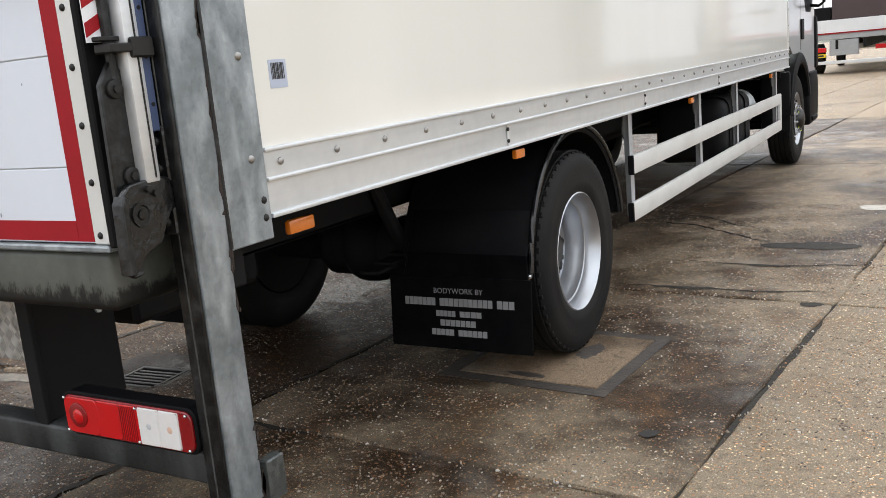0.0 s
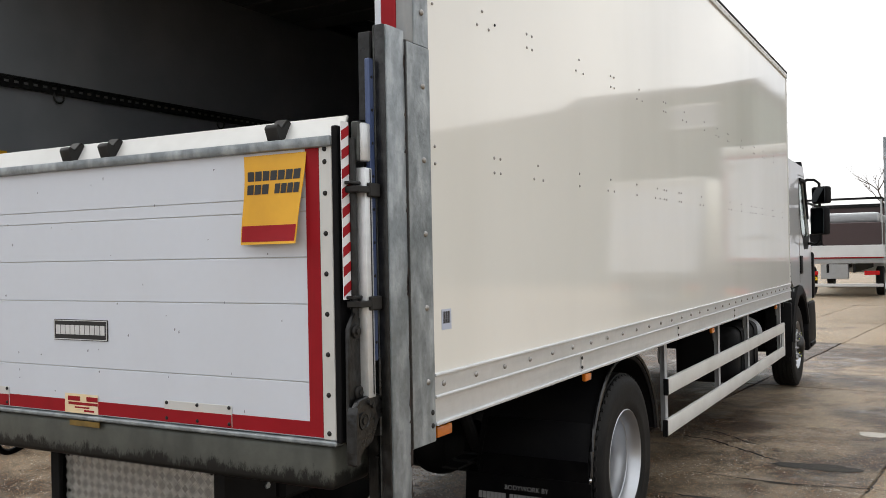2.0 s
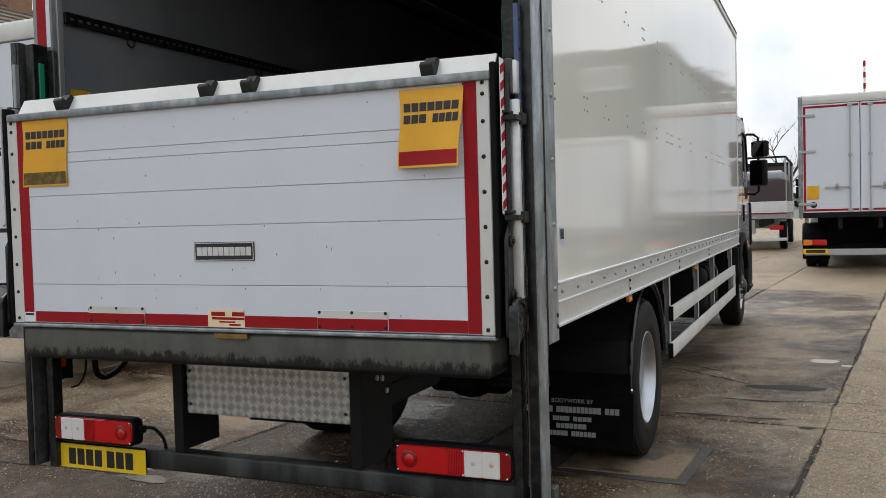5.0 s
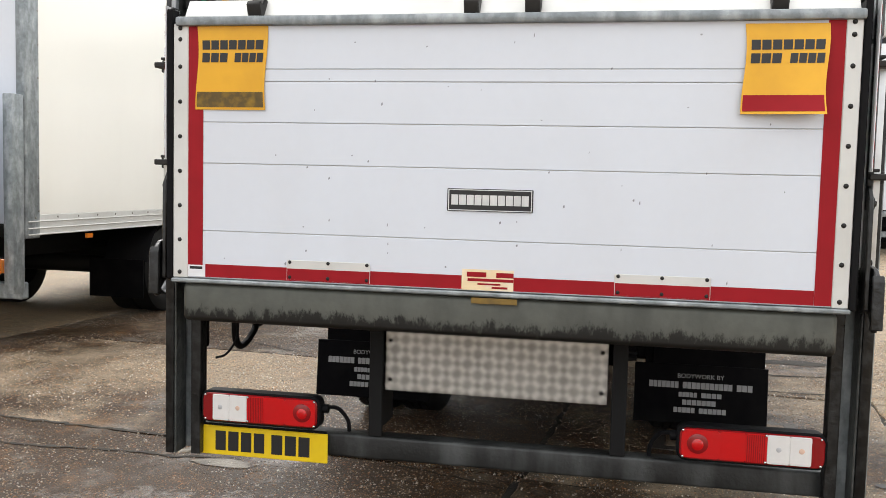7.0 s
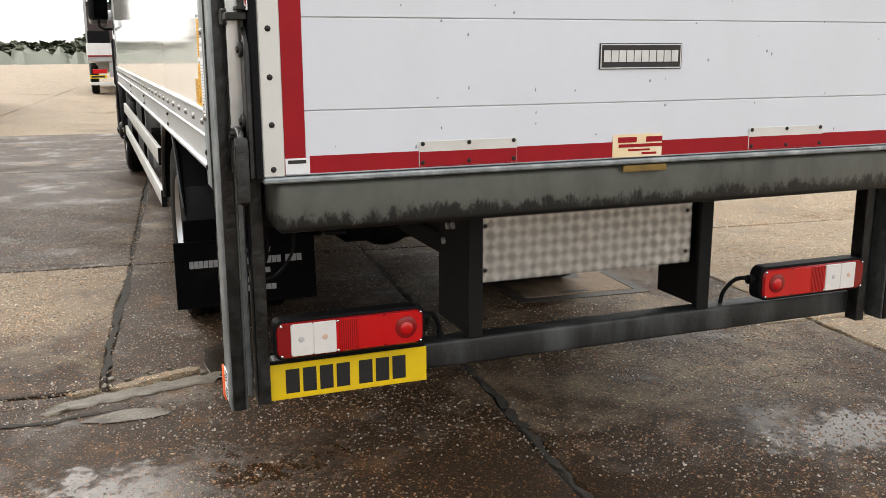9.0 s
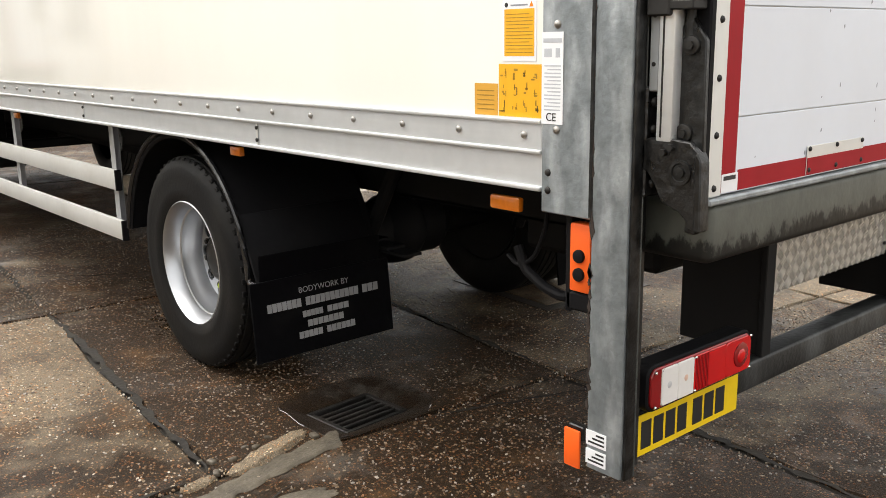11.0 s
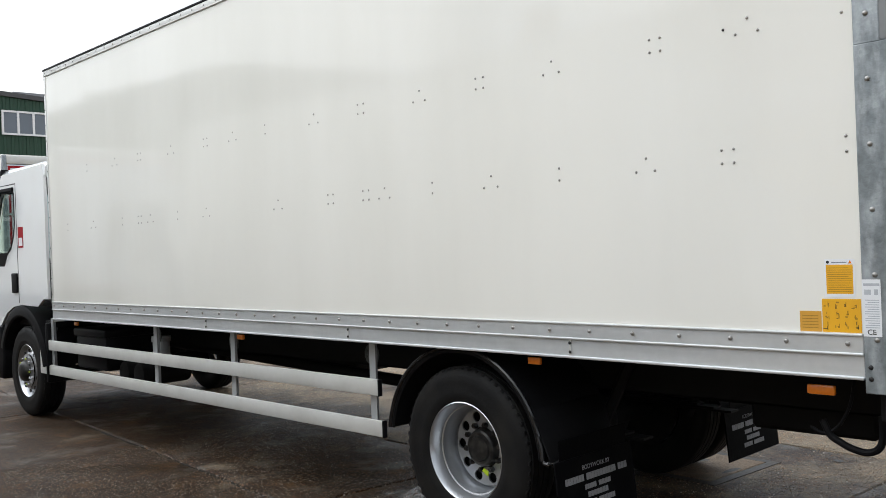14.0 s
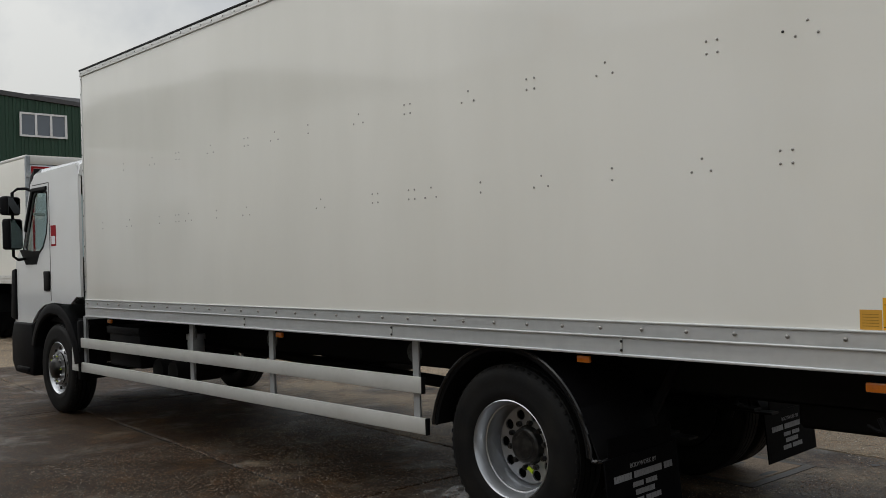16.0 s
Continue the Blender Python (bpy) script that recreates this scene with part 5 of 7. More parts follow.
INDICATOR = material("yellow_green_tag", (0.45, 0.62, 0.02), 0.4)
for s in (1, -1):
    outer = wheel(truck, s, 2.295, s * (1.222 if s > 0 else 1.20), True)
    if s < 0:
        part("nut_tag", Shape().prism([(0.03, -0.125), (0.07, -0.15), (0.075, -0.125), (0.04, -0.11)], "x", -0.140, -0.130), INDICATOR, outer, "yellow-green nut tag")
    wheel(truck, s, 2.295, s * 0.91, True)
    fr = wheel(truck, s, 9.03, s * 1.225, False)
    for k in range(5):
        a = 2 * math.pi * k / 5
        p = Vector((0, 0.145 * math.cos(a), 0.145 * math.sin(a)))
        part("nut_tag", Shape().box(0.014, 0.020, p.y - 0.012, p.y + 0.02, p.z - 0.006, p.z + 0.006), INDICATOR, fr, "yellow-green nut tag")
    # mudguard with rolled edge, and flap
    cy, cz = 2.295, 0.497
    guard_prof = [(0.0, 0.585), (0.635, 0.590), (0.645, 0.578), (0.652, 0.590), (0.648, 0.606), (0.630, 0.608), (0.0, 0.600), (0.0, 0.585)]
    sh = Shape().lathe([(x, r) for x, r in guard_prof], (0, 0, 0), 40, 8.0, 176.0)
    sh.bm.transform(Matrix.Diagonal((s, 1, 1, 1)))
    sh.move(Matrix.Translation((s * 0.565, cy, cz)))
    fend = part("mudguard", sh, PLASTIC, truck, "black plastic mudguard")
    edge = [(s * 1.216, cy + 0.612 * math.cos(radians(a)), cz + 0.612 * math.sin(radians(a))) for a in range(8, 180, 6)]
    edge += [(s * 1.216, cy - 0.622, cz + 0.03), (s * 1.21, cy - 0.645, cz + 0.025)]
    part("edge_bead", Shape().tube(edge, 0.013, 8), BEAD, fend, "glossy rolled edge")
    part("rear_skirt", Shape().prism([(cy - 0.520, cz + 0.30), (cy - 0.530, cz + 0.30), (cy - 0.666, cz + 0.02), (cy - 0.655, cz + 0.02)], "x", s * 0.60, s * 1.205, 0.003), PLASTIC, fend)
    part("stay_end", Shape().tube([(s * 1.16, 1.62, 0.535), (s * 1.215, 1.62, 0.530), (s * 1.24, 1.635, 0.538)], 0.009, 8), CHROME, fend, "bright stay end")
    x0, x1 = (0.545, 1.252) if s > 0 else (-1.288, -0.605)
    fy, fz = (1.60, -0.008) if s > 0 else (1.548, 0.022)
    flap_part = part("mud_flap", Shape().prism([(fy - 0.030, 0.212 + fz), (fy - 0.020, 0.212 + fz), (fy + 0.010, 0.535 + fz), (fy, 0.535 + fz)], "x", x0, x1, 0.002), FLAP, truck, "black rubber mud flap with white print")
    part("flap_hanger", Shape().box(s * 0.64, s * 1.235, fy + 0.0105, fy + 0.018, 0.50 + fz, 0.64 + fz, 0.003), FLAP, flap_part)
    xc = 0.5 * (x0 + x1)
    hang = Matrix.Translation((0, fy, 0.535 + fz)) @ Matrix.Rotation(math.atan2(0.030, 0.323), 4, "X").inverted()
    ob = words("BODYWORK BY", 0.034, flap_part, hang @ pose(xc, -0.0012, -0.073, 90, 0, 0), FLAP_INK)
    for a, c, z0, z1, n in ((-0.275, -0.115, 0.405, 0.440, 7), (-0.095, 0.170, 0.405, 0.440, 11), (0.190, 0.275, 0.405, 0.440, 3), (-0.115, -0.015, 0.358, 0.384, 5), (0.005, 0.115, 0.358, 0.384, 4),
                            (-0.095, 0.085, 0.315, 0.343, 7), (-0.140, -0.025, 0.272, 0.300, 5), (-0.005, 0.140, 0.272, 0.300, 6)):
        part("print_bar", blocks(xc + a, xc + c, z0 - 0.535, z1 - 0.535, n, -0.0018, -0.0005).move(hang), FLAP_INK, flap_part)
    # side guard
    y0, y1 = (3.025, 7.73) if s > 0 else (2.99, 8.58)
    G = 1.262 if s > 0 else 1.236
    sg = part("side_guard", Shape().box(s * (G - 0.030), s * (G - 0.003), y0, y1, 0.765, 0.868, 0.006, 2).box(s * (G - 0.034), s * (G - 0.028), y0 + 0.01, y1 - 0.01, 0.775, 0.858), ALU_PAINT, truck, "grey aluminium side guard")
    part("guard_rail", Shape().box(s * (G - 0.030), s * (G - 0.003), y0 - 0.03, y1, 0.508, 0.610, 0.006, 2), ALU_PAINT, sg)
    for z0, z1 in ((0.765, 0.868), (0.508, 0.610)):
        part("end_cap", Shape().box(s * (G - 0.034), s * (G - 0.001), y0 - (0.045 if z0 < 0.6 else 0.012), y0 - (0.031 if z0 < 0.6 else 0.001), z0 - 0.002, z1 + 0.002, 0.003), PLASTIC, sg)
    ys = (3.09, 4.64, 5.85, 7.65) if s > 0 else (3.07, 4.74, 6.0, 8.3)
    for y in ys:
        part("guard_post", Shape().box(s * (G - 0.075), s * (G - 0.036), y - 0.004, y + 0.004, 0.52, 1.10, 0.002).box(s * (G - 0.040), s * (G - 0.035), y - 0.03, y + 0.03, 0.52, 1.10, 0.002), GREY_STEEL, sg)
        hole = part("post_bracket", Shape().sheet(circle(y + 0.07, 1.01, 0.07, 20), [circle(y + 0.07 + 0.05 * math.cos(a), 1.01 + 0.05 * math.sin(a), 0.007, 8) for a in (0.4, 1.2, 2.0, 2.8, 3.6, 4.4, 5.2, 6.0)], "x", s * (G - 0.09), 0.006), GALV_DARK, sg)
    if s < 0:
        part("end_post", Shape().box(s * (G - 0.032), s * (G - 0.002), 8.51, 8.575, 0.52, 0.985, 0.005), ALU_PAINT, sg)
    else:
        part("end_post", Shape().box(s * (G - 0.032), s * (G - 0.002), 7.67, 7.725, 0.52, 0.868, 0.005), ALU_PAINT, sg)
    for y in ((1.60, 4.36, 7.30) if s > 0 else (1.715, 4.60, 7.64)):
        mk = part("marker_lamp", Shape().box(s * (G - 0.035), s * (G - 0.012), y - 0.042, y + 0.042, 1.046, 1.084, 0.006, 2), AMBER, truck, "amber side marker lamp")
    y, x0 = (0.237, 1.165) if s > 0 else (0.205, 1.190)
    part("marker_lamp", Shape().box(s * x0, s * (x0 + 0.022), y - 0.058, y + 0.058, 1.019, 1.061, 0.008, 2), AMBER, truck, "amber side marker lamp")

# chassis and running gear
for s in (1, -1):
    part("chassis_rail", Shape().box(s * 0.38, s * 0.45, 0.05, 10.0, 0.80, 1.08, 0.004).box(s * 0.30, s * 0.45, 0.05, 10.0, 0.80, 0.812).box(s * 0.30, s * 0.45, 0.05, 10.0, 1.068, 1.08), CHASSIS, truck, "black chassis rail")
    spring = Shape()
    for k in range(4):
        h = 0.55 + 0.015 * k
        spring.box(s * 0.45, s * 0.55, 1.50 + 0.12 * k, 2.97 - 0.12 * k, h, h + 0.013)
    part("leaf_spring", spring, CHASSIS, truck)
    part("shock_absorber", Shape().tube([(s * 0.52, 1.85, 0.50), (s * 0.47, 1.62, 0.98)], 0.035, 10), CHASSIS, truck)
    part("air_bag", Shape().lathe([(-0.12, 0.0), (-0.12, 0.11), (0, 0.13), (0.10, 0.11), (0.10, 0.0)], (0, 0, 0), 20).move(pose(s * 0.42, 2.62, 0.68, 0, 90, 0)), RUBBER, truck)
part("rear_axle", Shape().tube([(-1.0, 2.295, 0.497), (-0.35, 2.295, 0.497), (-0.25, 2.295, 0.497), (0.25, 2.295, 0.497), (0.35, 2.295, 0.497), (1.0, 2.295, 0.497)], [0.07, 0.085, 0.16, 0.16, 0.085, 0.07], 16)
     .dome((0, 2.295, 0.497), (0, -1, 0), 0.20, 0.20, 20), CHASSIS, truck, "dark rear axle with differential")
part("front_axle", Shape().box(-0.95, 0.95, 8.97, 9.09, 0.40, 0.50, 0.02), CHASSIS, truck)
part("prop_shaft", Shape().tube([(0, 2.35, 0.55), (0, 8.4, 0.75)], 0.05, 12), CHASSIS, truck)
for y in (0.20, 1.10, 3.4, 4.8, 6.2, 7.6):
    part("cross_member", Shape().box(-0.38, 0.38, y, y + 0.09, 0.84, 1.04, 0.004), CHASSIS, truck)
for k, (y, z, r) in enumerate(((6.55, 0.62, 0.11), (6.85, 0.62, 0.11))):
    part("air_tank", Shape().cyl((-0.86, y, z), "x", r, 0.50, 20, b=0.03), CHASSIS, truck, "black air tank")
part("battery_box", Shape().box(-1.18, -0.62, 7.05, 7.75, 0.62, 1.0, 0.03, 2), PLASTIC, truck)
part("battery_lid", Shape().box(-1.20, -0.60, 7.03, 7.77, 0.94, 1.02, 0.02, 2), PLASTIC, truck)
part("filter_bottle", Shape().cyl((-1.02, 6.25, 0.84), "z", 0.075, 0.20, 16, b=0.02).cyl((-1.02, 6.25, 0.96), "z", 0.085, 0.05, 16), GREY_STEEL, truck, "grey filter bottle")
tank = part("fuel_tank", Shape().box(0.62, 1.18, 5.55, 6.65, 0.48, 0.98, 0.09, 4), CHASSIS, truck, "dark fuel tank")
for y in (5.8, 6.4):
    part("tank_strap", Shape().box(0.61, 1.19, y - 0.02, y + 0.02, 0.47, 0.99, 0.09, 4), CHASSIS, tank)
part("exhaust_can", Shape().cyl((0.96, 6.95, 0.80), "y", 0.17, 0.42, 24, b=0.03), ALU, truck, "round silencer")
part("under_tray", Shape().box(-0.60, 0.60, 7.9, 9.9, 0.72, 0.80, 0.02), CHASSIS, truck)
part("pump_unit", Shape().box(-0.36, 0.36, 0.30, 0.95, 0.66, 1.02, 0.02), CHASSIS, truck)
part("rear_cross_beam", Shape().box(-1.19, 1.19, -0.13, -0.02, 0.93, 1.10, 0.006), CHASSIS, truck)

# cab
cab = part("cab_body", Shape().box(-1.16, 1.16, 8.30, 9.75, 1.00, 1.06), CHASSIS, truck, "white day cab with dark trim")
side_loop = [(8.28, 1.30), (8.28, 2.62), (8.32, 2.72), (9.50, 2.70), (9.66, 2.60), (10.07, 1.83), (10.20, 1.70), (10.26, 1.20), (10.27, 0.95), (9.75, 0.95), (9.62, 1.05), (9.50, 1.13), (9.30, 1.20), (9.03, 1.23), (8.76, 1.22), (8.56, 1.22), (8.40, 1.30)]
window_loop = [(9.16, 2.46), (9.20, 2.50), (9.54, 2.50), (9.62, 2.44), (9.93, 1.86), (9.90, 1.80), (9.42, 1.80), (9.30, 1.86), (9.20, 2.0), (9.16, 2.14)]
for s in (1, -1):
    side = part("cab_side", Shape().sheet(side_loop, [window_loop], "x", s * 1.21 - (0.0 if s > 0 else 0.03), 0.03), CAB_WHITE, cab, "white cab side")
    grow = [(9.50 + (y - 9.50) * 1.03, 2.14 + (z - 2.14) * 1.04) for y, z in window_loop]
    part("window_seal", Shape().sheet(grow, [[(9.5 + (y - 9.5) * 0.97, 2.14 + (z - 2.14) * 0.96) for y, z in window_loop]], "x", s * 1.212 + (0.029 if s > 0 else -0.033), 0.004), PLASTIC, side)
    pane = part("side_window", Shape().sheet([(9.5 + (y - 9.5) * 1.0, 2.14 + (z - 2.14) * 1.0) for y, z in window_loop], [], "x", s * 1.222, 0.004), GLASS, side, "tinted cab window")
    pane.visible_shadow = False
    part("door_gap", Shape().prism([(9.10, 1.25), (9.10, 2.58), (9.60, 2.58), (9.60, 2.57), (9.112, 2.57), (9.112, 1.25)], "x", s * 1.2105 + (0.029 if s > 0 else -0.029), s * 1.2415), BOLT, side)
    part("window_corner", Shape().prism([(9.86, 1.66), (9.52, 1.66), (9.42, 1.79), (9.93, 1.84), (10.06, 1.84)], "x", s * 1.238, s * 1.2445), PLASTIC, side, "black trim under the window")
    part("door_handle", Shape().box(s * 1.236, s * 1.256, 9.12, 9.28, 1.36, 1.58, 0.02, 3), PLASTIC, side, "black door handle")
    part("rain_guard", Shape().prism([(9.16, 2.50), (9.16, 2.54), (9.60, 2.54), (9.86, 2.06), (9.82, 2.04), (9.56, 2.50)], "x", s * 1.236, s * 1.262, 0.004), PLASTIC, side, "dark wind deflector")
    if s < 0:
        st = part("red_sticker", Shape().box(-1.2425, -1.2405, 8.92, 9.07, 1.86, 2.09), RED_TAPE, side, "red and white warning sticker")
        strip("white_field", -1.2434, -1.2427, 8.94, 9.05, 1.88, 1.97, PAPER, st, "", 0)
    arch = Shape().lathe([(-0.30, 0.60), (0.015, 0.60), (0.03, 0.62), (0.03, 0.68), (0.012, 0.72), (-0.30, 0.70), (-0.30, 0.60)], (0, 0, 0), 30, 20, 172)
    arch.bm.transform(Matrix.Diagonal((s, 1, 1, 1)))
    part("wheel_arch", arch.move(Matrix.Translation((s * 1.24, 9.03, 0.50))), PLASTIC, cab, "black plastic wheel arch")
    part("rear_wing", Shape().box(s * 0.95, s * 1.245, 8.33, 8.40, 0.42, 1.05, 0.02, 2), PLASTIC, cab)
    part("bumper_corner", Shape().prism([(9.66, 0.36), (9.60, 0.62), (9.66, 0.98), (10.28, 0.98), (10.36, 0.80), (10.36, 0.50), (10.25, 0.37)], "x", s * 0.80, s * 1.262, 0.03, 3), PLASTIC, cab, "dark grey bumper corner")
    part("step", Shape().box(s * 1.10, s * 1.285, 9.75, 10.15, 0.40, 0.46, 0.02, 2), PLASTIC, cab)
    part("corner_fin", Shape().prism([(10.18, 1.00), (10.18, 1.62), (10.30, 1.60), (10.36, 1.02)], "x", s * 1.10, s * 1.265, 0.02, 2), PLASTIC, cab, "dark corner deflector")
    # mirrors
    arm = [(s * 1.20, 9.62, 2.50), (s * 1.26, 9.74, 2.55), (s * 1.34, 9.80, 2.55), (s * 1.40, 9.80, 2.50), (s * 1.40, 9.80, 1.76), (s * 1.34, 9.82, 1.72), (s * 1.20, 9.90, 1.74)]
    mir = part("mirror_arm", Shape().tube(arm, 0.018, 8), PLASTIC, cab, "black mirror arm")
    for z0, z1, x0, x1 in ((2.24, 2.46, 1.30, 1.54), (1.84, 2.20, 1.28, 1.52)):
        hinge = Matrix.Translation((s * 0.5 * (x0 + x1), 9.81, 0)) @ Matrix.Rotation(radians(34 * s), 4, "Z").inverted()
        hw = 0.5 * (x1 - x0)
        part("mirror_housing", Shape().box(-hw, hw, -0.05, 0.06, z0, z1, 0.03, 3, hinge), PLASTIC, mir, "black mirror housing")
        part("mirror_glass", Shape().box(-hw + 0.02, hw - 0.02, -0.056, -0.0505, z0 + 0.02, z1 - 0.02, 0.0, 1, hinge), MIRROR, mir, "mirror glass")
    part("fin", Shape().prism([(8.14, 2.72), (8.14, 3.25), (8.32, 2.80), (8.36, 2.74)], "x", s * 1.02, s * 1.05, 0.004), CAB_WHITE, cab)
roof = Shape()
sec = [(-1.24, 2.60), (-1.22, 2.70), (-1.15, 2.765), (-0.9, 2.80), (0, 2.82), (0.9, 2.80), (1.15, 2.765), (1.22, 2.70), (1.24, 2.60)]
roof.prism(sec + [(1.20, 2.58), (-1.20, 2.58)], "y", 8.26, 9.60, 0.0)
part("cab_roof", roof, CAB_WHITE, cab, "white cab roof")
part("visor", Shape().prism([(9.58, 2.60), (9.60, 2.78), (9.72, 2.70), (9.80, 2.52), (9.74, 2.50)], "x", -1.22, 1.22, 0.01, 2), PLASTIC, cab, "dark sun visor")
ws = part("windscreen", Shape().prism([(9.68, 2.56), (9.70, 2.565), (10.12, 1.73), (10.10, 1.725)], "x", -1.14, 1.14), GLASS, cab, "raked windscreen")
ws.visible_shadow = False
part("front_panel", Shape().prism([(10.10, 1.72), (10.24, 1.68), (10.30, 1.20), (10.30, 0.90), (10.18, 0.90), (10.18, 1.60), (10.08, 1.68)], "x", -1.12, 1.12, 0.005), CAB_WHITE, cab)
part("grille", Shape().box(-0.8, 0.8, 10.30, 10.32, 0.95, 1.45, 0.01), PLASTIC, cab)
part("bumper", Shape().box(-1.0, 1.0, 10.16, 10.36, 0.38, 0.90, 0.04, 3), PLASTIC, cab)
part("cab_back", Shape().box(-1.19, 1.19, 8.27, 8.30, 1.06, 2.60, 0.004), CAB_WHITE, cab)
part("cab_lining", Shape().box(-1.18, 1.18, 8.301, 8.315, 1.06, 2.57), SEAT, cab)
part("cab_lining", Shape().box(-1.19, 1.19, 8.32, 9.58, 2.565, 2.578), SEAT, cab)
for s in (1, -1):
    part("cab_lining", Shape().sheet([(8.32, 1.28), (8.32, 2.56), (9.62, 2.56), (10.0, 1.85), (10.05, 1.25)], [[(9.5 + (y - 9.5) * 0.97, 2.14 + (z - 2.14) * 0.97) for y, z in window_loop]], "x", s * 1.20, 0.006 * s), SEAT, cab)
part("dashboard", Shape().box(-1.15, 1.15, 9.75, 10.06, 1.25, 1.74, 0.05, 2), SEAT, cab)
for x in (-0.72, 0.72):
    part("seat", Shape().box(x - 0.26, x + 0.26, 8.75, 9.30, 1.35, 1.55, 0.05, 2).box(x - 0.25, x + 0.25, 8.70, 8.86, 1.50, 2.20, 0.06, 3).box(x - 0.14, x + 0.14, 8.71, 8.83, 2.22, 2.40, 0.04, 2), SEAT, cab, "dark seat")


# ---- other trucks ----
def plain_wheel(parent, s, y, x_out, r=0.49):
    hub = new("wheel")
    hub.parent = parent
    hub.matrix_basis = pose(x_out, y, r, 0, 0, 0 if s > 0 else 180)
    q = r / 0.49
    part("tyre", Shape().lathe([(-0.26, 0.29 * q), (-0.27, r - 0.08), (-0.24, r - 0.005), (-0.03, r - 0.005), (0, r - 0.08), (-0.004, 0.33 * q), (-0.02, 0.285 * q)], (0, 0, 0), 36), RUBBER, hub)
    part("rim", Shape().lathe([(-0.02, 0.287 * q), (0.0, 0.285 * q), (-0.03, 0.265 * q), (-0.12, 0.25 * q), (-0.14, 0.20 * q), (-0.13, 0.12 * q), (-0.06, 0.10 * q), (-0.05, 0.0)], (0, 0, 0), 32), SILVER, hub)
    for k in range(8):
        a = 2 * math.pi * k / 8
        part("wheel_nut", Shape().cyl((-0.125, 0.155 * q * math.cos(a), 0.155 * q * math.sin(a)), "x", 0.016, 0.03, 6), HUB, hub)
    return hub


def other_truck(name, label, at, turn, length, low, high, axles, doors, cab_z=2.7, guard=True, group="parked box trucks", r=0.49):
    """A parked box truck; its rear middle stands at at, its front points along +y."""
    t = thing(name, label, "truck", at, turn, group)
    w = 1.25
    for s in (1, -1):
        side = strip("side_panel", s * (w - 0.03), s * w, 0.03, length, low + 0.17, high - 0.07, WHITE_PANEL, t, "cream side panel", 0.002)
        rv = part("side_rave", Shape().box(s * (w - 0.03), s * (w + 0.006), 0.0, length, low, low + 0.17, 0.003).box(s * (w - 0.03), s * (w + 0.014), 0.0, length, low + 0.05, low + 0.06, 0.003)
                  .box(s * (w - 0.03), s * (w + 0.014), 0.0, length, low + 0.108, low + 0.118, 0.003).box(s * (w - 0.03), s * (w + 0.014), 0.0, length, low - 0.004, low + 0.008, 0.003), ALU_PAINT, t, "ribbed aluminium rave")
        for k in range(26):
            again("rivet", rivet_mesh, rv, Matrix.Translation((s * (w + 0.006), 0.1 + k * (length - 0.2) / 25, low + 0.145)) @ Matrix.Scale(1.2, 4))
        part("roof_cap", Shape().box(s * (w - 0.06), s * (w + 0.01), 0.0, length, high - 0.07, high, 0.02, 3), ALU_PAINT, t)
        cp = part("corner_post", Shape().box(s * (w - 0.08), s * (w + 0.008), -0.03, 0.06 if doors else 0.16, low - 0.03, high - 0.02, 0.015, 3), GALV, t, "grey corner post")
        for k in range(9):
            again("rivet", rivet_mesh, cp, Matrix.Translation((s * (w + 0.008), 0.035 if doors else 0.14, low + 0.2 + k * (high - low - 0.4) / 8)) @ Matrix.Scale(1.2, 4))
        for y in axles[:-1]:
            plain_wheel(t, s, y, s * (w - 0.07), r)
            plain_wheel(t, s, y, s * (w - 0.33), r)
            arch = Shape().lathe([(-0.5, 0.57), (0, 0.58), (0.01, 0.60), (-0.5, 0.59), (-0.5, 0.57)], (0, 0, 0), 24, 10, 170)
            arch.bm.transform(Matrix.Diagonal((s, 1, 1, 1)))
            part("mudguard", arch.move(Matrix.Translation((s * (w - 0.01), y, 0.49))), PLASTIC, t)
            part("mud_flap", Shape().box(s * 0.62, s * 1.24, y - 0.66, y - 0.65, 0.22, 0.62), FLAP, t)
        plain_wheel(t, s, axles[-1], s * (w - 0.05), r)
        part("chassis_rail", Shape().box(s * 0.36, s * 0.44, 0.05, length + 1.2, low - 0.28, low - 0.02), CHASSIS, t)
        if guard:
            g0, g1 = axles[0] + (0.75 if doors else 1.05), axles[-1] - (0.6 if doors else 0.1)
            sg = part("side_guard", Shape().box(s * (w - 0.03), s * (w - 0.003), g0, g1, 0.46, 0.58, 0.005), ALU_PAINT, t, "aluminium side guard")
            for k in range(4):
                y = g0 + 0.1 + k * (g1 - g0 - 0.2) / 3
                part("guard_post", Shape().box(s * (w - 0.06), s * (w - 0.031), y - 0.025, y + 0.025, 0.46, low), GREY_STEEL, sg)
        for y in (0.9, length * 0.5, length - 0.5):
            part("marker_lamp", Shape().box(s * (w - 0.03), s * (w - 0.008), y - 0.05, y + 0.05, low - 0.07, low - 0.025, 0.005), AMBER, t)
        lamp = part("tail_lamp", Shape().box(s * 0.68, s * 1.18, -0.03, 0.04, 0.64, 0.78, 0.01, 2), PLASTIC, t)
        part("red_lens", Shape().box(s * 0.69, s * 0.98, -0.045, -0.03, 0.65, 0.77, 0.006), RED_LENS, lamp)
        part("amber_lens", Shape().box(s * 0.985, s * 1.17, -0.045, -0.03, 0.65, 0.77, 0.006), AMBER, lamp)
    part("roof_panel", Shape().box(-w + 0.06, w - 0.06, 0.0, length, high - 0.03, high - 0.005), CREAM, t)
    part("front_bulkhead", Shape().box(-w + 0.03, w - 0.03, length - 0.03, length, low + 0.1, high - 0.03), CREAM, t)
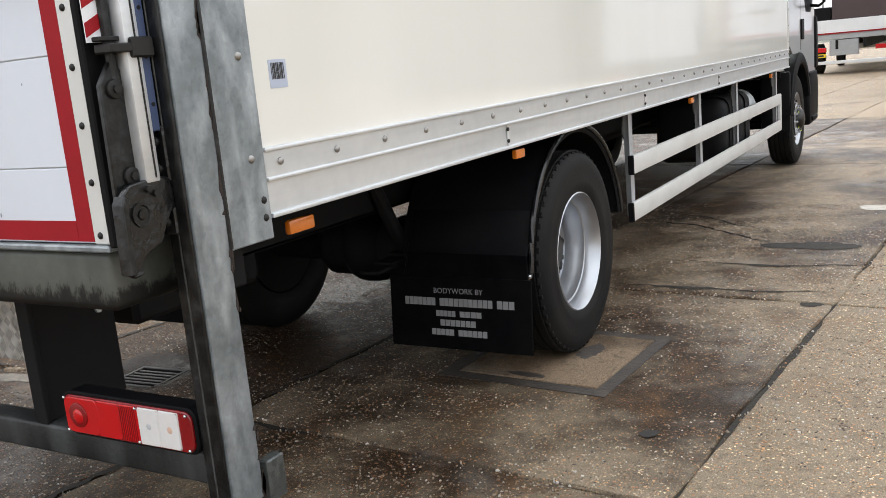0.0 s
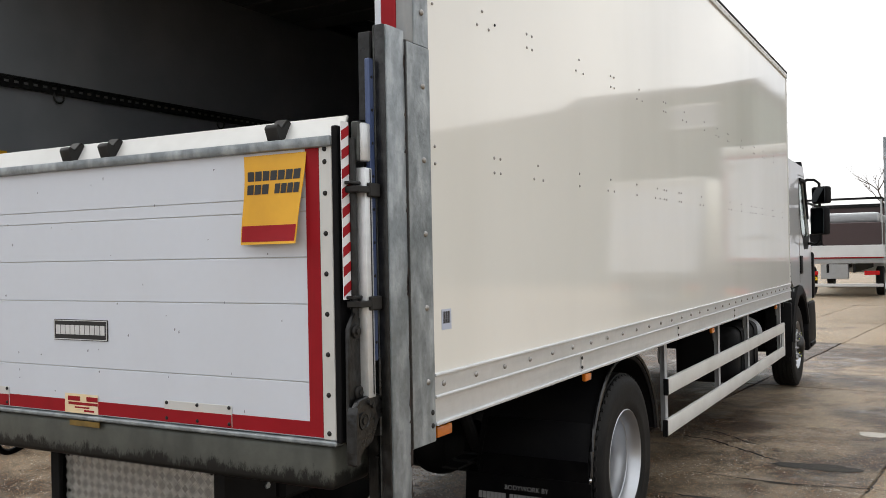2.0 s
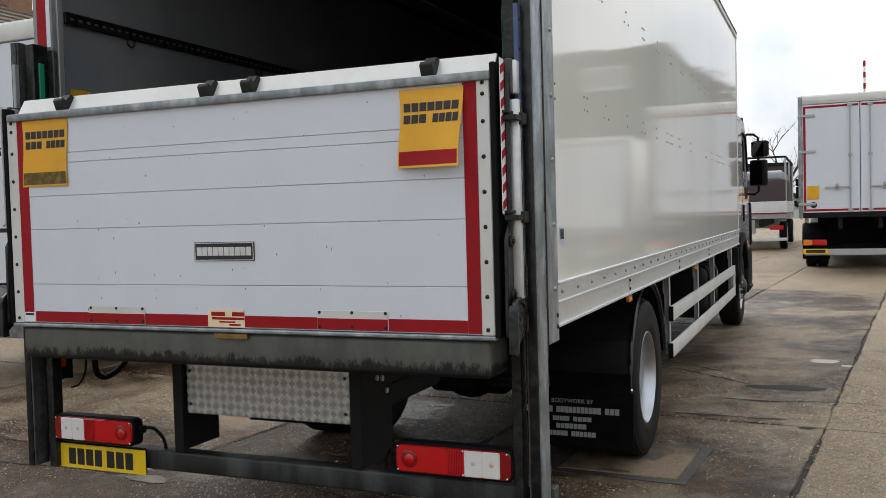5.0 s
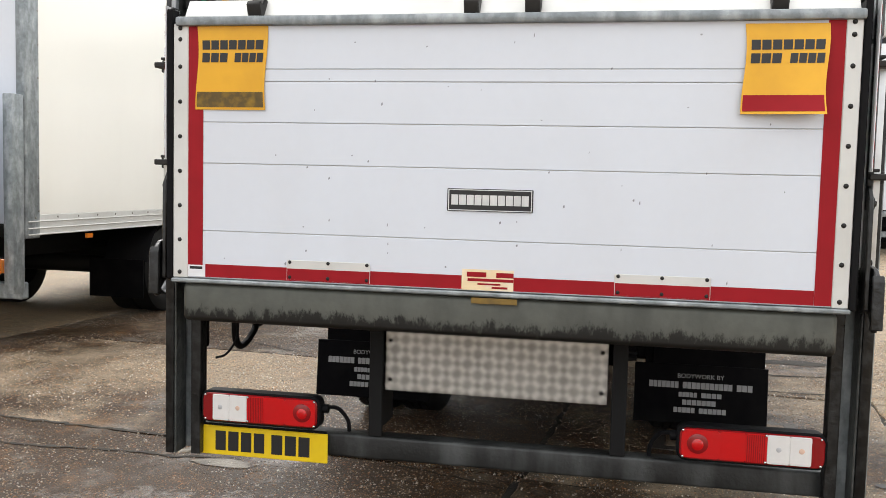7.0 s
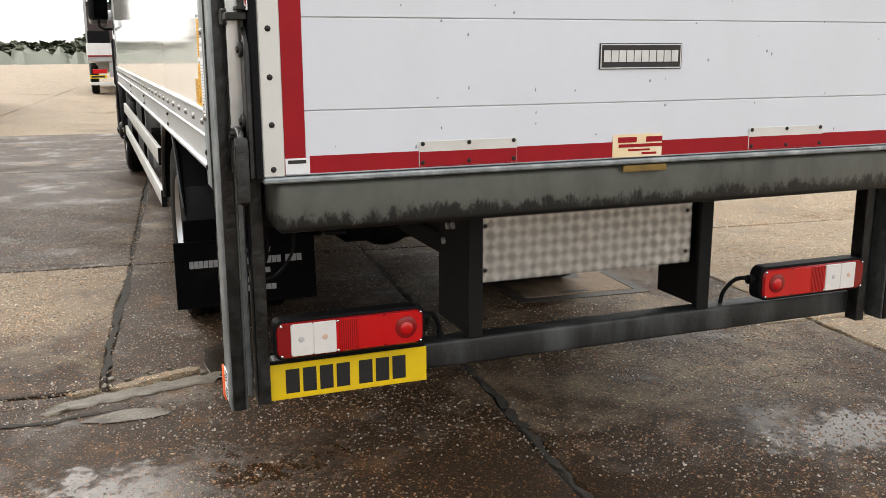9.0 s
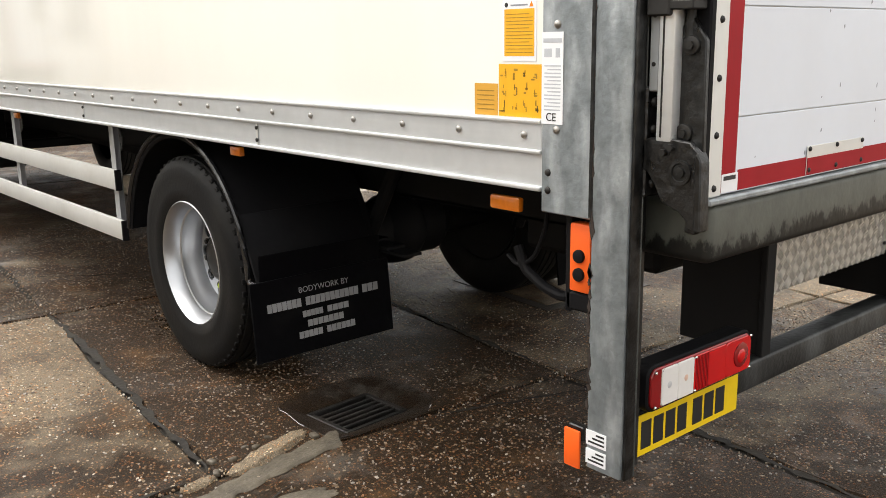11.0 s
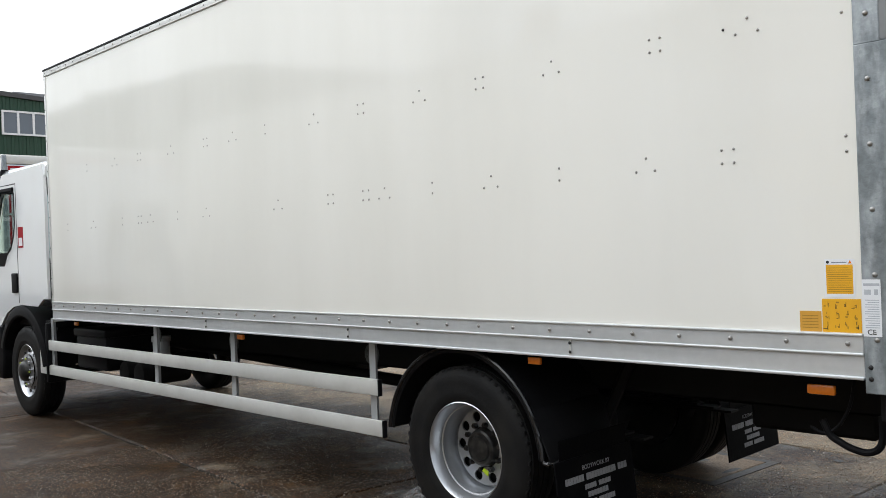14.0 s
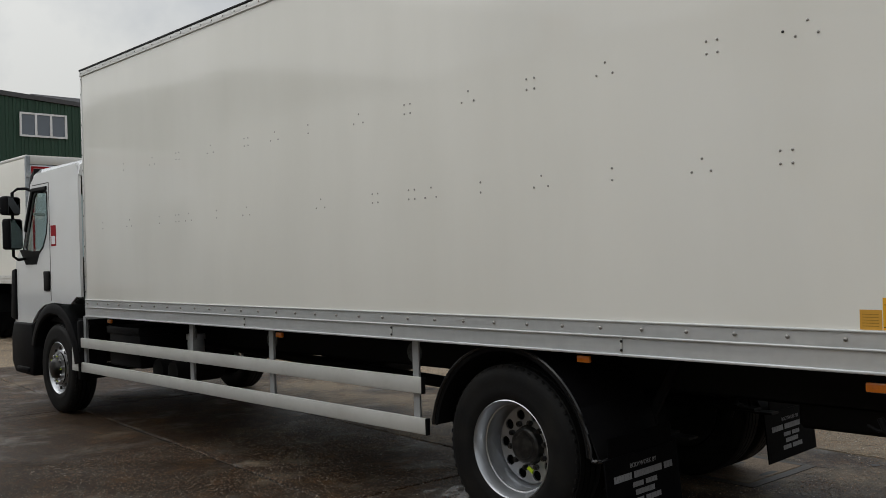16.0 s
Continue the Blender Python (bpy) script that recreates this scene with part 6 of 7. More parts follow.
    part("load_floor", Shape().box(-w + 0.03, w - 0.03, 0.0, length, low + 0.02, low + 0.14), CHASSIS, t)
    part("under_gear", Shape().box(-0.9, 0.9, axles[0] + 0.7, axles[-1] - 0.7, 0.45, low - 0.05, 0.05), CHASSIS, t, "dark tanks and running gear")
    part("rear_axle", Shape().cyl((0, axles[0], 0.49), "x", 0.10, 2.0, 12), CHASSIS, t)
    part("underrun_bar", Shape().box(-1.15, 1.15, 0.05, 0.15, 0.42, 0.56, 0.01), GREY_STEEL if doors else GALV, t)
    pl = part("number_plate", Shape().box(-1.18, -0.66, -0.04, -0.034, 0.62 - 0.16, 0.57), YELLOW_PLATE, t, "yellow registration plate")
    strip("plate_bar", -1.12, -0.72, -0.0415, -0.0402, 0.48, 0.55, BLACK_INK, pl, "", 0)
    part("header", Shape().box(-w + 0.08, w - 0.08, -0.03, 0.04, high - 0.20, high - 0.02, 0.02, 2), ALU_PAINT, t)
    part("sill", Shape().box(-w + 0.08, w - 0.08, -0.03, 0.04, low - 0.03, low + 0.08, 0.01), CHASSIS, t)
    if doors:
        for s in (1, -1):
            d = part("rear_door", Shape().box(s * 0.008, s * 1.165, -0.02, 0.02, low + 0.09, high - 0.21, 0.004), DECK, t, "white barn door edged with red tape")
            for x0, x1, z0, z1 in ((0.03, 0.085, low + 0.12, high - 0.24), (1.10, 1.15, low + 0.12, high - 0.24)):
                if x0 > 1:
                    strip("red_tape", s * x0, s * x1, -0.024, -0.0205, z0, z1, RED_TAPE, d, "", 0)
            strip("red_tape", s * 0.03, s * 1.099, -0.024, -0.0205, low + 0.12, low + 0.165, RED_TAPE, d, "", 0)
            strip("red_tape", s * 0.03, s * 1.099, -0.024, -0.0205, high - 0.285, high - 0.24, RED_TAPE, d, "", 0)
            part("lock_rod", Shape().cyl((s * 0.20, -0.045, 0.5 * (low + high) - 0.06), "z", 0.016, high - low - 0.35, 10).box(s * 0.15, s * 0.25, -0.06, -0.02, low + 0.10, low + 0.17, 0.005)
                 .box(s * 0.15, s * 0.25, -0.06, -0.02, high - 0.29, high - 0.22, 0.005).box(s * 0.16, s * 0.24, -0.06, -0.02, 0.5 * (low + high) - 0.03, 0.5 * (low + high) + 0.03, 0.005), GREY_STEEL, d, "grey locking rod")
            part("rod_handle", Shape().box(s * 0.20, s * 0.72, -0.07, -0.05, low + 0.62, low + 0.66, 0.006).box(s * 0.44, s * 0.50, -0.07, -0.02, low + 0.58, low + 0.72, 0.006), GREY_STEEL, d)
            for z in (low + 0.28, 0.5 * (low + high) + 0.1, high - 0.45):
                part("hinge", Shape().box(s * 0.90, s * 1.262, -0.045, -0.022, z - 0.03, z + 0.03, 0.006), GREY_STEEL, d)
        fl = strip("yellow_sticker", -1.08, -0.83, -0.0255, -0.021, low + 0.38, low + 0.68, YELLOW_VINYL, t, "yellow vinyl sticker", 0)
        part("round_sticker", Shape().cyl((-0.95, -0.024, low + 0.26), "y", 0.07, 0.004, 16), BLACK_INK, t)
    else:
        part("rear_shutter", Shape().box(-1.165, 1.165, -0.01, 0.02, low + 0.09, high - 0.21, 0.003), DECK, t, "white roller shutter")
        for s in (1, -1):
            part("lift_column", Shape().box(s * 1.17, s * 1.262, -0.19, -0.05, 0.50, 2.13, 0.008, 2), GALV, t, "galvanised lift column")
            part("column_lamp", Shape().box(s * 0.98, s * 1.16, -0.27, -0.20, 0.66, 0.78, 0.008), AMBER, t)
        pf = part("platform", Shape().box(-1.12, 1.12, -0.40, -0.34, low + 0.05, low + 1.25, 0.006), DECK, t, "white tail lift platform")
        part("cross_tube", Shape().box(-1.15, 1.15, -0.36, -0.20, low - 0.12, low + 0.02, 0.04, 3), GALV, t)
    # cab
    y0, y1 = length + 0.15, length + 2.1
    cabp = part("cab", Shape().prism([(y0, 1.0), (y0, cab_z - 0.1), (y0 + 0.1, cab_z), (y1 - 0.75, cab_z), (y1 - 0.6, cab_z - 0.08), (y1 - 0.18, 1.75), (y1, 1.6), (y1 + 0.03, 1.0),
                                      (axles[-1] + 0.62, 0.95), (axles[-1] + 0.42, 1.10), (axles[-1], 1.18), (axles[-1] - 0.42, 1.12)], "x", -1.16, 1.16, 0.04, 2), CAB_WHITE, t, "white cab", "", 12.0)
    for s in (1, -1):
        part("side_window", Shape().prism([(y0 + 0.62, 1.58), (y0 + 0.62, cab_z - 0.20), (y1 - 0.66, cab_z - 0.20), (y1 - 0.30, 1.60)], "x", s * 1.162, s * 1.175), PANE, cabp, "dark window")
        part("rear_pillar", Shape().box(s * 1.161, s * 1.167, y0 + 0.56, y0 + 0.575, 1.15, cab_z - 0.2), BOLT, cabp)
        part("front_wing", Shape().box(s * 0.9, s * 1.20, axles[-1] + 0.55, y1 + 0.05, 0.40, 0.98, 0.05, 2), PLASTIC, cabp)
        arm = [(s * 1.14, y1 - 0.5, cab_z - 0.25), (s * 1.45, y1 - 0.35, cab_z - 0.20), (s * 1.52, y1 - 0.33, cab_z - 0.28), (s * 1.50, y1 - 0.33, cab_z - 0.95), (s * 1.15, y1 - 0.25, cab_z - 0.98)]
        ma = part("mirror_arm", Shape().tube(arm, 0.018, 8), PLASTIC, cabp)
        part("mirror_housing", Shape().box(s * 1.40, s * 1.60, y1 - 0.38, y1 - 0.28, cab_z - 0.54, cab_z - 0.30, 0.03, 2), PLASTIC, ma)
        part("mirror_housing", Shape().box(s * 1.40, s * 1.60, y1 - 0.38, y1 - 0.28, cab_z - 0.93, cab_z - 0.56, 0.03, 2), PLASTIC, ma)
    part("windscreen", Shape().prism([(y1 - 0.60, cab_z - 0.12), (y1 - 0.585, cab_z - 0.10), (y1 - 0.165, 1.78), (y1 - 0.18, 1.77)], "x", -1.08, 1.08), PANE, cabp)
    part("bumper", Shape().box(-1.15, 1.15, y1 - 0.1, y1 + 0.08, 0.38, 0.85, 0.04, 2), PLASTIC, cabp)
    return t


other_truck("box_truck", "cream box truck with white cab and tail lift, parked alongside", (-5.665, 3.22, 0), -0.55, 7.72, 0.972, 3.60, (2.50, 7.90), False, 2.79, r=0.48)
other_truck("box_truck", "white box truck with red-edged barn doors, parked ahead in the row", (-5.72, 16.0, 0), -1.0, 8.0, 1.05, 3.9, (2.6, 8.6), True)
other_truck("box_truck", "tall white box truck with red-edged barn doors, parked across the yard", (2.95, 18.27, 0), 0.0, 8.0, 1.285, 3.97, (2.9, 8.7), True)
other_truck("box_truck", "white box truck parked beside the tall one", (6.3, 20.4, 0), 0.0, 7.0, 1.05, 3.5, (2.4, 7.6), False)

# flatbed truck with dropsides and a dark sheeted load
fb = thing("flatbed_truck", "white dropside flatbed truck with dark sheeted load and frame", "truck", (-0.25, 29.6, 0), 0)
part("deck", Shape().box(-1.27, 1.27, 0.0, 7.0, 1.10, 1.27, 0.01), GREY_STEEL, fb)
part("tailboard", Shape().box(-1.27, 1.27, -0.03, 0.0, 1.30, 1.70, 0.006), WHITE_BOARD, fb, "white tailboard")
part("red_stripe", Shape().box(-1.27, 1.27, -0.035, -0.031, 1.27, 1.31), RED_TAPE, fb)
for s in (1, -1):
    part("dropside", Shape().box(s * 1.25, s * 1.28, 0.0, 7.0, 1.30, 1.70, 0.006), WHITE_BOARD, fb, "white dropside")
    part("chassis_rail", Shape().box(s * 0.36, s * 0.44, 0.0, 8.5, 0.80, 1.08), CHASSIS, fb)
    lamp = part("tail_lamp", Shape().box(s * 0.70, s * 1.15, -0.05, 0.02, 0.72, 0.86, 0.01), RED_LENS, fb)
    for y in (1.6, 7.6):
        plain_wheel(fb, s, y, s * 1.22)
    for y in (0.02, 3.4, 6.9):
        part("frame_post", Shape().box(s * 1.20, s * 1.26, y, y + 0.06, 1.70, 3.22), GREY_STEEL, fb)
    part("frame_rail", Shape().box(s * 1.20, s * 1.26, 0.0, 7.0, 3.18, 3.25), CHASSIS, fb)
part("load", Shape().box(-0.55, 1.24, 0.01, 5.5, 1.70, 2.44, 0.02), BROWN_LOAD, fb, "dark brown sheeted load")
part("load", Shape().box(-1.24, -0.57, 0.01, 5.5, 1.70, 2.10, 0.02), PLASTIC, fb, "black load")
part("load", Shape().box(-1.1, 1.1, 1.2, 6.0, 2.45, 2.80, 0.10, 3), GREY_STEEL, fb, "grey load")
for y, z in ((0.0, 3.18), (3.4, 3.10), (6.9, 3.18)):
    part("frame_bar", Shape().box(-1.199, 1.199, y, y + 0.07, z, z + 0.07), CHASSIS, fb)
part("headboard", Shape().box(-1.25, 1.25, 6.98, 7.05, 1.3, 3.2, 0.01), BROWN_LOAD, fb)
part("locker", Shape().box(-0.62, 0.22, 0.02, 0.30, 0.60, 1.08, 0.01), GREY_STEEL, fb, "grey locker")
part("underrun_bar", Shape().box(-1.25, 1.25, -0.02, 0.06, 0.34, 0.44, 0.01), WHITE_BOARD, fb)
pl = part("number_plate", Shape().box(-1.24, -0.72, -0.04, -0.03, 0.56, 0.67), YELLOW_PLATE, fb)
strip("plate_bar", -1.2, -0.78, -0.0425, -0.0402, 0.585, 0.645, BLACK_INK, pl, "", 0)
part("cab", Shape().prism([(7.2, 1.0), (7.2, 2.7), (8.5, 2.7), (9.1, 1.7), (9.2, 0.5), (8.3, 0.6), (8.1, 1.1)], "x", -1.16, 1.16, 0.04, 2), CAB_WHITE, fb)
barrier = thing("marker_pole", "red and white banded marker pole", "pole", (3.38, 27.5, 0))
part("pole", Shape().cyl((0, 0, 2.98), "z", 0.034, 5.98, 10), WHITE_BOARD, barrier)
for k in range(6):
    part("red_band", Shape().cyl((0, 0, 4.15 + k * 0.34), "z", 0.038, 0.17, 10), RED_TAPE, barrier)


# ---- buildings ----
green = tagged(new("green_building"), "green ribbed steel warehouse with a small white window", "building")
green.matrix_basis = pose(0, 40, 0)
clad = Shape()
n = 60
loop = []
for k in range(n):
    x = 7.3 + k * 0.32
    loop += [(x, 0.0), (x + 0.16, 0.0), (x + 0.19, -0.035), (x + 0.29, -0.035)]
xs = [p[0] for p in loop]
vs_lo, vs_hi = [], []
for x, y in loop:
    vs_lo.append(clad.bm.verts.new((x, y, 0)))
    vs_hi.append(clad.bm.verts.new((x, y, 9.75 - 0.060 * (x + 3))))
for i in range(len(loop) - 1):
    clad.bm.faces.new((vs_lo[i], vs_lo[i + 1], vs_hi[i + 1], vs_hi[i]))
wall = part("wall", clad, GREEN_CLAD, green, "dark green ribbed cladding")
part("side_wall", Shape().box(7.3, 7.6, 0.1, 18, 0, 9.0), GREEN_CLAD, green)
part("roof", Shape().prism([(7.1, 9.16), (26.7, 7.98), (26.7, 8.16), (7.1, 9.36)], "y", -0.12, 18.2), ROOF_DARK, green, "dark roof edge")
wf = part("window", Shape().sheet([(9.0, 7.35), (11.05, 7.35), (11.05, 8.42), (9.0, 8.42)], [[(9.08 + k * 0.655, 7.43), (9.64 + k * 0.655, 7.43), (9.64 + k * 0.655, 8.34), (9.08 + k * 0.655, 8.34)] for k in range(3)], "y", -0.13, 0.08), WIN_WHITE, green, "white three-light window")
for k in range(3):
    part("pane", Shape().box(9.07 + k * 0.655, 9.65 + k * 0.655, -0.085, -0.07, 7.42, 8.35), PANE, wf)

house = tagged(new("house"), "cream rendered building with mossy tiled roofs", "building")
house.matrix_basis = pose(-21, 14, 0, 0, 0, 0)
part("wall", Shape().box(-4, 4, -9, 9, 0, 5.6, 0.02), RENDER_WALL, house, "cream rendered wall")
part("gable", Shape().prism([(-4.0, 5.6), (4.0, 5.6), (0, 8.2)], "y", -9.0, 9.0), RENDER_WALL, house)
for s in (1, -1):
    tiles = Shape()
    for i in range(16):
        f0, f1 = i / 16, (i + 1) / 16
        x0, x1 = s * 4.5 * (1 - f0), s * 4.5 * (1 - f1)
        z0, z1 = 5.45 + 2.95 * f0, 5.45 + 2.95 * f1
        for j in range(38):
            y = -9.5 + j * 0.5
            tiles.prism([(x0, z0 + 0.09), (x1, z1 + 0.04), (x1, z1), (x0, z0 + 0.03)], "y", y + 0.006, y + 0.494)
    part("roof", tiles, ROOF_TILE, house, "mossy brown tiled roof", kind="stuff")
part("chimney", Shape().box(-0.4, 0.4, 3, 3.9, 7.8, 9.4, 0.02), BRICK, house)
for y in (-6.0, -2.0, 2.0, 6.0):
    w = part("window", Shape().sheet([(y - 0.7, 2.9), (y + 0.7, 2.9), (y + 0.7, 4.2), (y - 0.7, 4.2)], [[(y - 0.62, 2.98), (y - 0.04, 2.98), (y - 0.04, 4.12), (y - 0.62, 4.12)], [(y + 0.04, 2.98), (y + 0.62, 2.98), (y + 0.62, 4.12), (y + 0.04, 4.12)]], "x", 4.0, 0.06), WIN_WHITE, house)
    part("pane", Shape().box(4.005, 4.02, y - 0.64, y + 0.64, 2.95, 4.15), PANE, w)
shed = tagged(new("low_shed"), "long low cream shed with a grey roof beside the yard", "building")
shed.matrix_basis = pose(-14.5, 2.5, 0)
part("wall", Shape().box(-2.5, 2.5, -9, 9, 0, 3.6, 0.02), RENDER_WALL, shed)
part("roof", Shape().prism([(-2.8, 3.55), (2.8, 3.55), (2.8, 3.7), (0, 4.6), (-2.8, 3.7)], "y", -9.3, 9.3, 0.01), ROOF_DARK, shed)
for z in (1.2, 2.2, 3.1):
    part("pipe", Shape().cyl((2.58, 0, z), "y", 0.05, 17.5, 10), CHASSIS, shed)


# ---- trees ----
def bare_tree(at, height, seed, label="bare leafless winter tree beyond the yard"):
    """A trunk with limbs that fork into fine twigs."""
    rng = random.Random(seed)
    t = thing("tree", label, "tree", at, 0, "bare trees")
    wood = Shape()
    twigs = Shape()

    def limb(p, d, length, r, depth):
        pts, rad = [p], [r]
        for i in range(4):
            d = (d + Vector((rng.uniform(-0.22, 0.22), rng.uniform(-0.22, 0.22), rng.uniform(-0.02, 0.2)))).normalized()
            p = p + d * (length / 4)
            pts.append(p)
            rad.append(r * (1 - 0.16 * (i + 1)))
        (wood if depth < 2 else twigs).tube(pts, rad, 6 if depth < 2 else 3)
        if depth < 4:
            for k in range(rng.choice((3, 4)) if depth < 3 else 3):
                a = rng.uniform(0, 2 * math.pi)
                nd = (d + 0.85 * Vector((math.cos(a), math.sin(a), rng.uniform(0.0, 0.5)))).normalized()
                limb(pts[rng.choice((2, 3, 4))], nd, length * rng.uniform(0.55, 0.75), r * 0.5, depth + 1)

    limb(Vector((0, 0, -0.05)), Vector((0, 0, 1)), height * 0.38, height * 0.022, 0)
    part("trunk", wood, BARK, t)
    part("crown", twigs, BARK, t, "fine bare twigs", kind="stuff")
    return t


for k, (x, y, h) in enumerate(((-0.5, 66, 9.5), (6, 70, 10.5), (11, 62, 8.5), (-30, 30, 16), (-33, 20, 15), (-27, 38, 15), (16, 75, 9))):
    bare_tree((x, y, 0), h, 11 + k)


bare_tree((-25.2, 17.9, 0), 13.0, 29)



# brick block east of the yard, with a hipped slate roof
block = tagged(new("brick_building"), "long brown brick building with a dark hipped roof", "building")
block.matrix_basis = pose(14.5, 40.5, 0, 0, 0, 0)
part("wall", Shape().box(-6.0, 6.0, 0.0, 9.0, 0.0, 6.6), BRICK, block, "brown brick wall")
roof = Shape()
rv = [roof.bm.verts.new(p) for p in ((-6.4, -0.4, 6.6), (6.4, -0.4, 6.6), (6.4, 9.4, 6.6), (-6.4, 9.4, 6.6), (-3.2, 4.5, 10.2), (3.2, 4.5, 10.2))]
for f in ((0, 1, 5, 4), (1, 2, 5), (2, 3, 4, 5), (3, 0, 4), (3, 2, 1, 0)):
    roof.bm.faces.new([rv[i] for i in f])
part("roof", roof, ROOF_DARK, block, "dark hipped roof")
for k in range(4):
    wnd = strip("window", -5.0 + 2.9 * k, -3.4 + 2.9 * k, -0.06, -0.002, 4.2, 5.6, WIN_WHITE, block, "white framed window", 0.01)
    strip("pane", -4.9 + 2.9 * k, -3.5 + 2.9 * k, -0.075, -0.061, 4.3, 5.5, PANE, wnd, "", 0)


# wooded hill far behind the warehouse, mirrored in the truck's side
LINE = ((-64, 3), (-50, 8.5), (-40, 11.5), (-30, 12.2), (-22, 10.0), (-15, 6.0), (-10, 3.0), (-6, 0.6), (-1, 0.6), (2, 3.0), (4.5, 6.6), (6.2, 8.4), (7.7, 8.9), (8.6, 9.4), (9.9, 9.9), (12.6, 9.75), (16, 9.4), (18, 9.0), (20.4, 8.6), (23, 8.3), (30, 7.0), (40, 5.0), (60, 2.5))
hill = Shape()
hr = random.Random(64)
prev = None
for k in range(311):
    az = -64 + 0.4 * k
    el = float(np.interp(az, [p[0] for p in LINE], [p[1] for p in LINE]))
    row = []
    for d, f in ((110, 0.0), (122, 0.42), (134, 0.75), (150, 1.0), (190, 0.75)):
        hgt = 150 * math.tan(radians(el)) * f + (hr.uniform(-0.9, 1.1) if f else -0.2)
        row.append(hill.bm.verts.new((d * math.sin(radians(az)), d * math.cos(radians(az)) - 3, hgt)))
    if prev:
        for i in range(4):
            hill.bm.faces.new((prev[i], prev[i + 1], row[i + 1], row[i]))
    prev = row
    for q in range(8):
        dd, ff = hr.uniform(128, 152), hr.uniform(0.0, 1.0)
        top = 150 * math.tan(radians(el)) * float(np.interp(dd, (122, 134, 150, 190), (0.42, 0.75, 1.0, 0.75)))
        a2 = radians(az + hr.uniform(-0.2, 0.2))
        p = Vector((dd * math.sin(a2), dd * math.cos(a2) - 3, top + hr.uniform(-0.5, 1.2)))
        for w in range(4):
            u = Vector((hr.uniform(-1, 1), hr.uniform(-1, 1), hr.uniform(-0.4, 0.8))) * 0.8
            v = u.cross(Vector((hr.uniform(-1, 1), hr.uniform(-1, 1), 1))).normalized() * 0.6
            hill.quad(p - u, p - v, p + u, p + v)
tagged(new("backdrop", mesh_of("backdrop", hill, LEAF)), "dark wooded hill beyond the yard", "hill", kind="structure")


# ---- the yard ----
GX, GY = -0.91, 1.385
sheet = Shape()
near = [sheet.bm.verts.new((GX + dx, GY + dy, -0.03)) for dx, dy in ((-0.3, -0.3), (0.3, -0.3), (0.3, 0.3), (-0.3, 0.3))]
far = [sheet.bm.verts.new((x, y, -0.03)) for x, y in ((-1500, -1500), (1500, -1500), (1500, 1500), (-1500, 1500))]
for k in range(4):
    sheet.bm.faces.new((far[k], far[(k + 1) % 4], near[(k + 1) % 4], near[k]))
ground = tagged(new("ground", mesh_of("ground", sheet, YARD)), "old exposed-aggregate concrete yard, damp in patches", "ground", kind="structure")
SKEW = radians(5.2)
lane = Matrix.Rotation(-SKEW, 4, "Z")


def gully_rim(n=40):
    """The uneven outline of the dished mortar round the gully, in the world."""
    r = random.Random(77)
    return [(GX + (0.285 + r.uniform(-0.012, 0.012)) * (abs(math.cos(a)) ** 0.6) * (1 if math.cos(a) > 0 else -1),
             GY + (0.265 + r.uniform(-0.012, 0.012)) * (abs(math.sin(a)) ** 0.6) * (1 if math.sin(a) > 0 else -1)) for a in [2 * math.pi * k / n for k in range(n)]]


def slab(u0, u1, v0, v1, seed, mat):
    """One cast slab with a ragged, worn edge."""
    r = random.Random(seed)
    sh = Shape()
    g = 0.009
    corners = ((u0 + g, v0 + g), (u1 - g, v0 + g), (u1 - g, v1 - g), (u0 + g, v1 - g))
    loop, inner = [], []
    for (x0, y0), (x1, y1) in zip(corners, corners[1:] + corners[:1]):
        n = max(8, int((abs(x1 - x0) + abs(y1 - y0)) / 0.09))
        along_x = abs(x1 - x0) > abs(y1 - y0)
        drift = 0.0
        for i in range(n):
            drift = 0.8 * drift + r.gauss(0, 0.005)
            j = 0.0 if i == 0 else drift
            x, y = x0 + (x1 - x0) * i / n, y0 + (y1 - y0) * i / n
            loop.append((x + (0 if along_x else j), y + (j if along_x else 0)))
    cx, cy = 0.5 * (u0 + u1), 0.5 * (v0 + v1)
    top = []
    for x, y in loop:
        w = 0.006 + 0.012 * r.random() ** 3
        sx = -w if x - cx > (u1 - u0) / 2 - 0.05 else w if cx - x > (u1 - u0) / 2 - 0.05 else 0
        sy = -w if y - cy > (v1 - v0) / 2 - 0.05 else w if cy - y > (v1 - v0) / 2 - 0.05 else 0
        top.append(sh.bm.verts.new((x + sx, y + sy, 0.0)))
    mid = [sh.bm.verts.new((x, y, -0.009)) for x, y in loop]
    low = [sh.bm.verts.new((x, y, -0.05)) for x, y in loop]
    if u0 < GX < u1 and v0 < GY < v1:
        back = lane.inverted()
        hole = [sh.bm.verts.new(back @ Vector((x, y, 0.0))) for x, y in gully_rim()]
        edges = [sh.bm.edges.new((q[i], q[(i + 1) % len(q)])) for q in (top, hole) for i in range(len(q))]
        bmesh.ops.triangle_fill(sh.bm, use_beauty=True, use_dissolve=False, edges=edges)
    else:
        sh.bm.faces.new(top)
    for a, c in ((top, mid), (mid, low)):
        for i in range(len(loop)):
            k = (i + 1) % len(loop)
            sh.bm.faces.new((a[i], c[i], c[k], a[k]))
    sh.move(lane @ Matrix.Translation((0, 0, r.uniform(-0.002, 0.0))))
    return part("slab", sh, mat, ground)


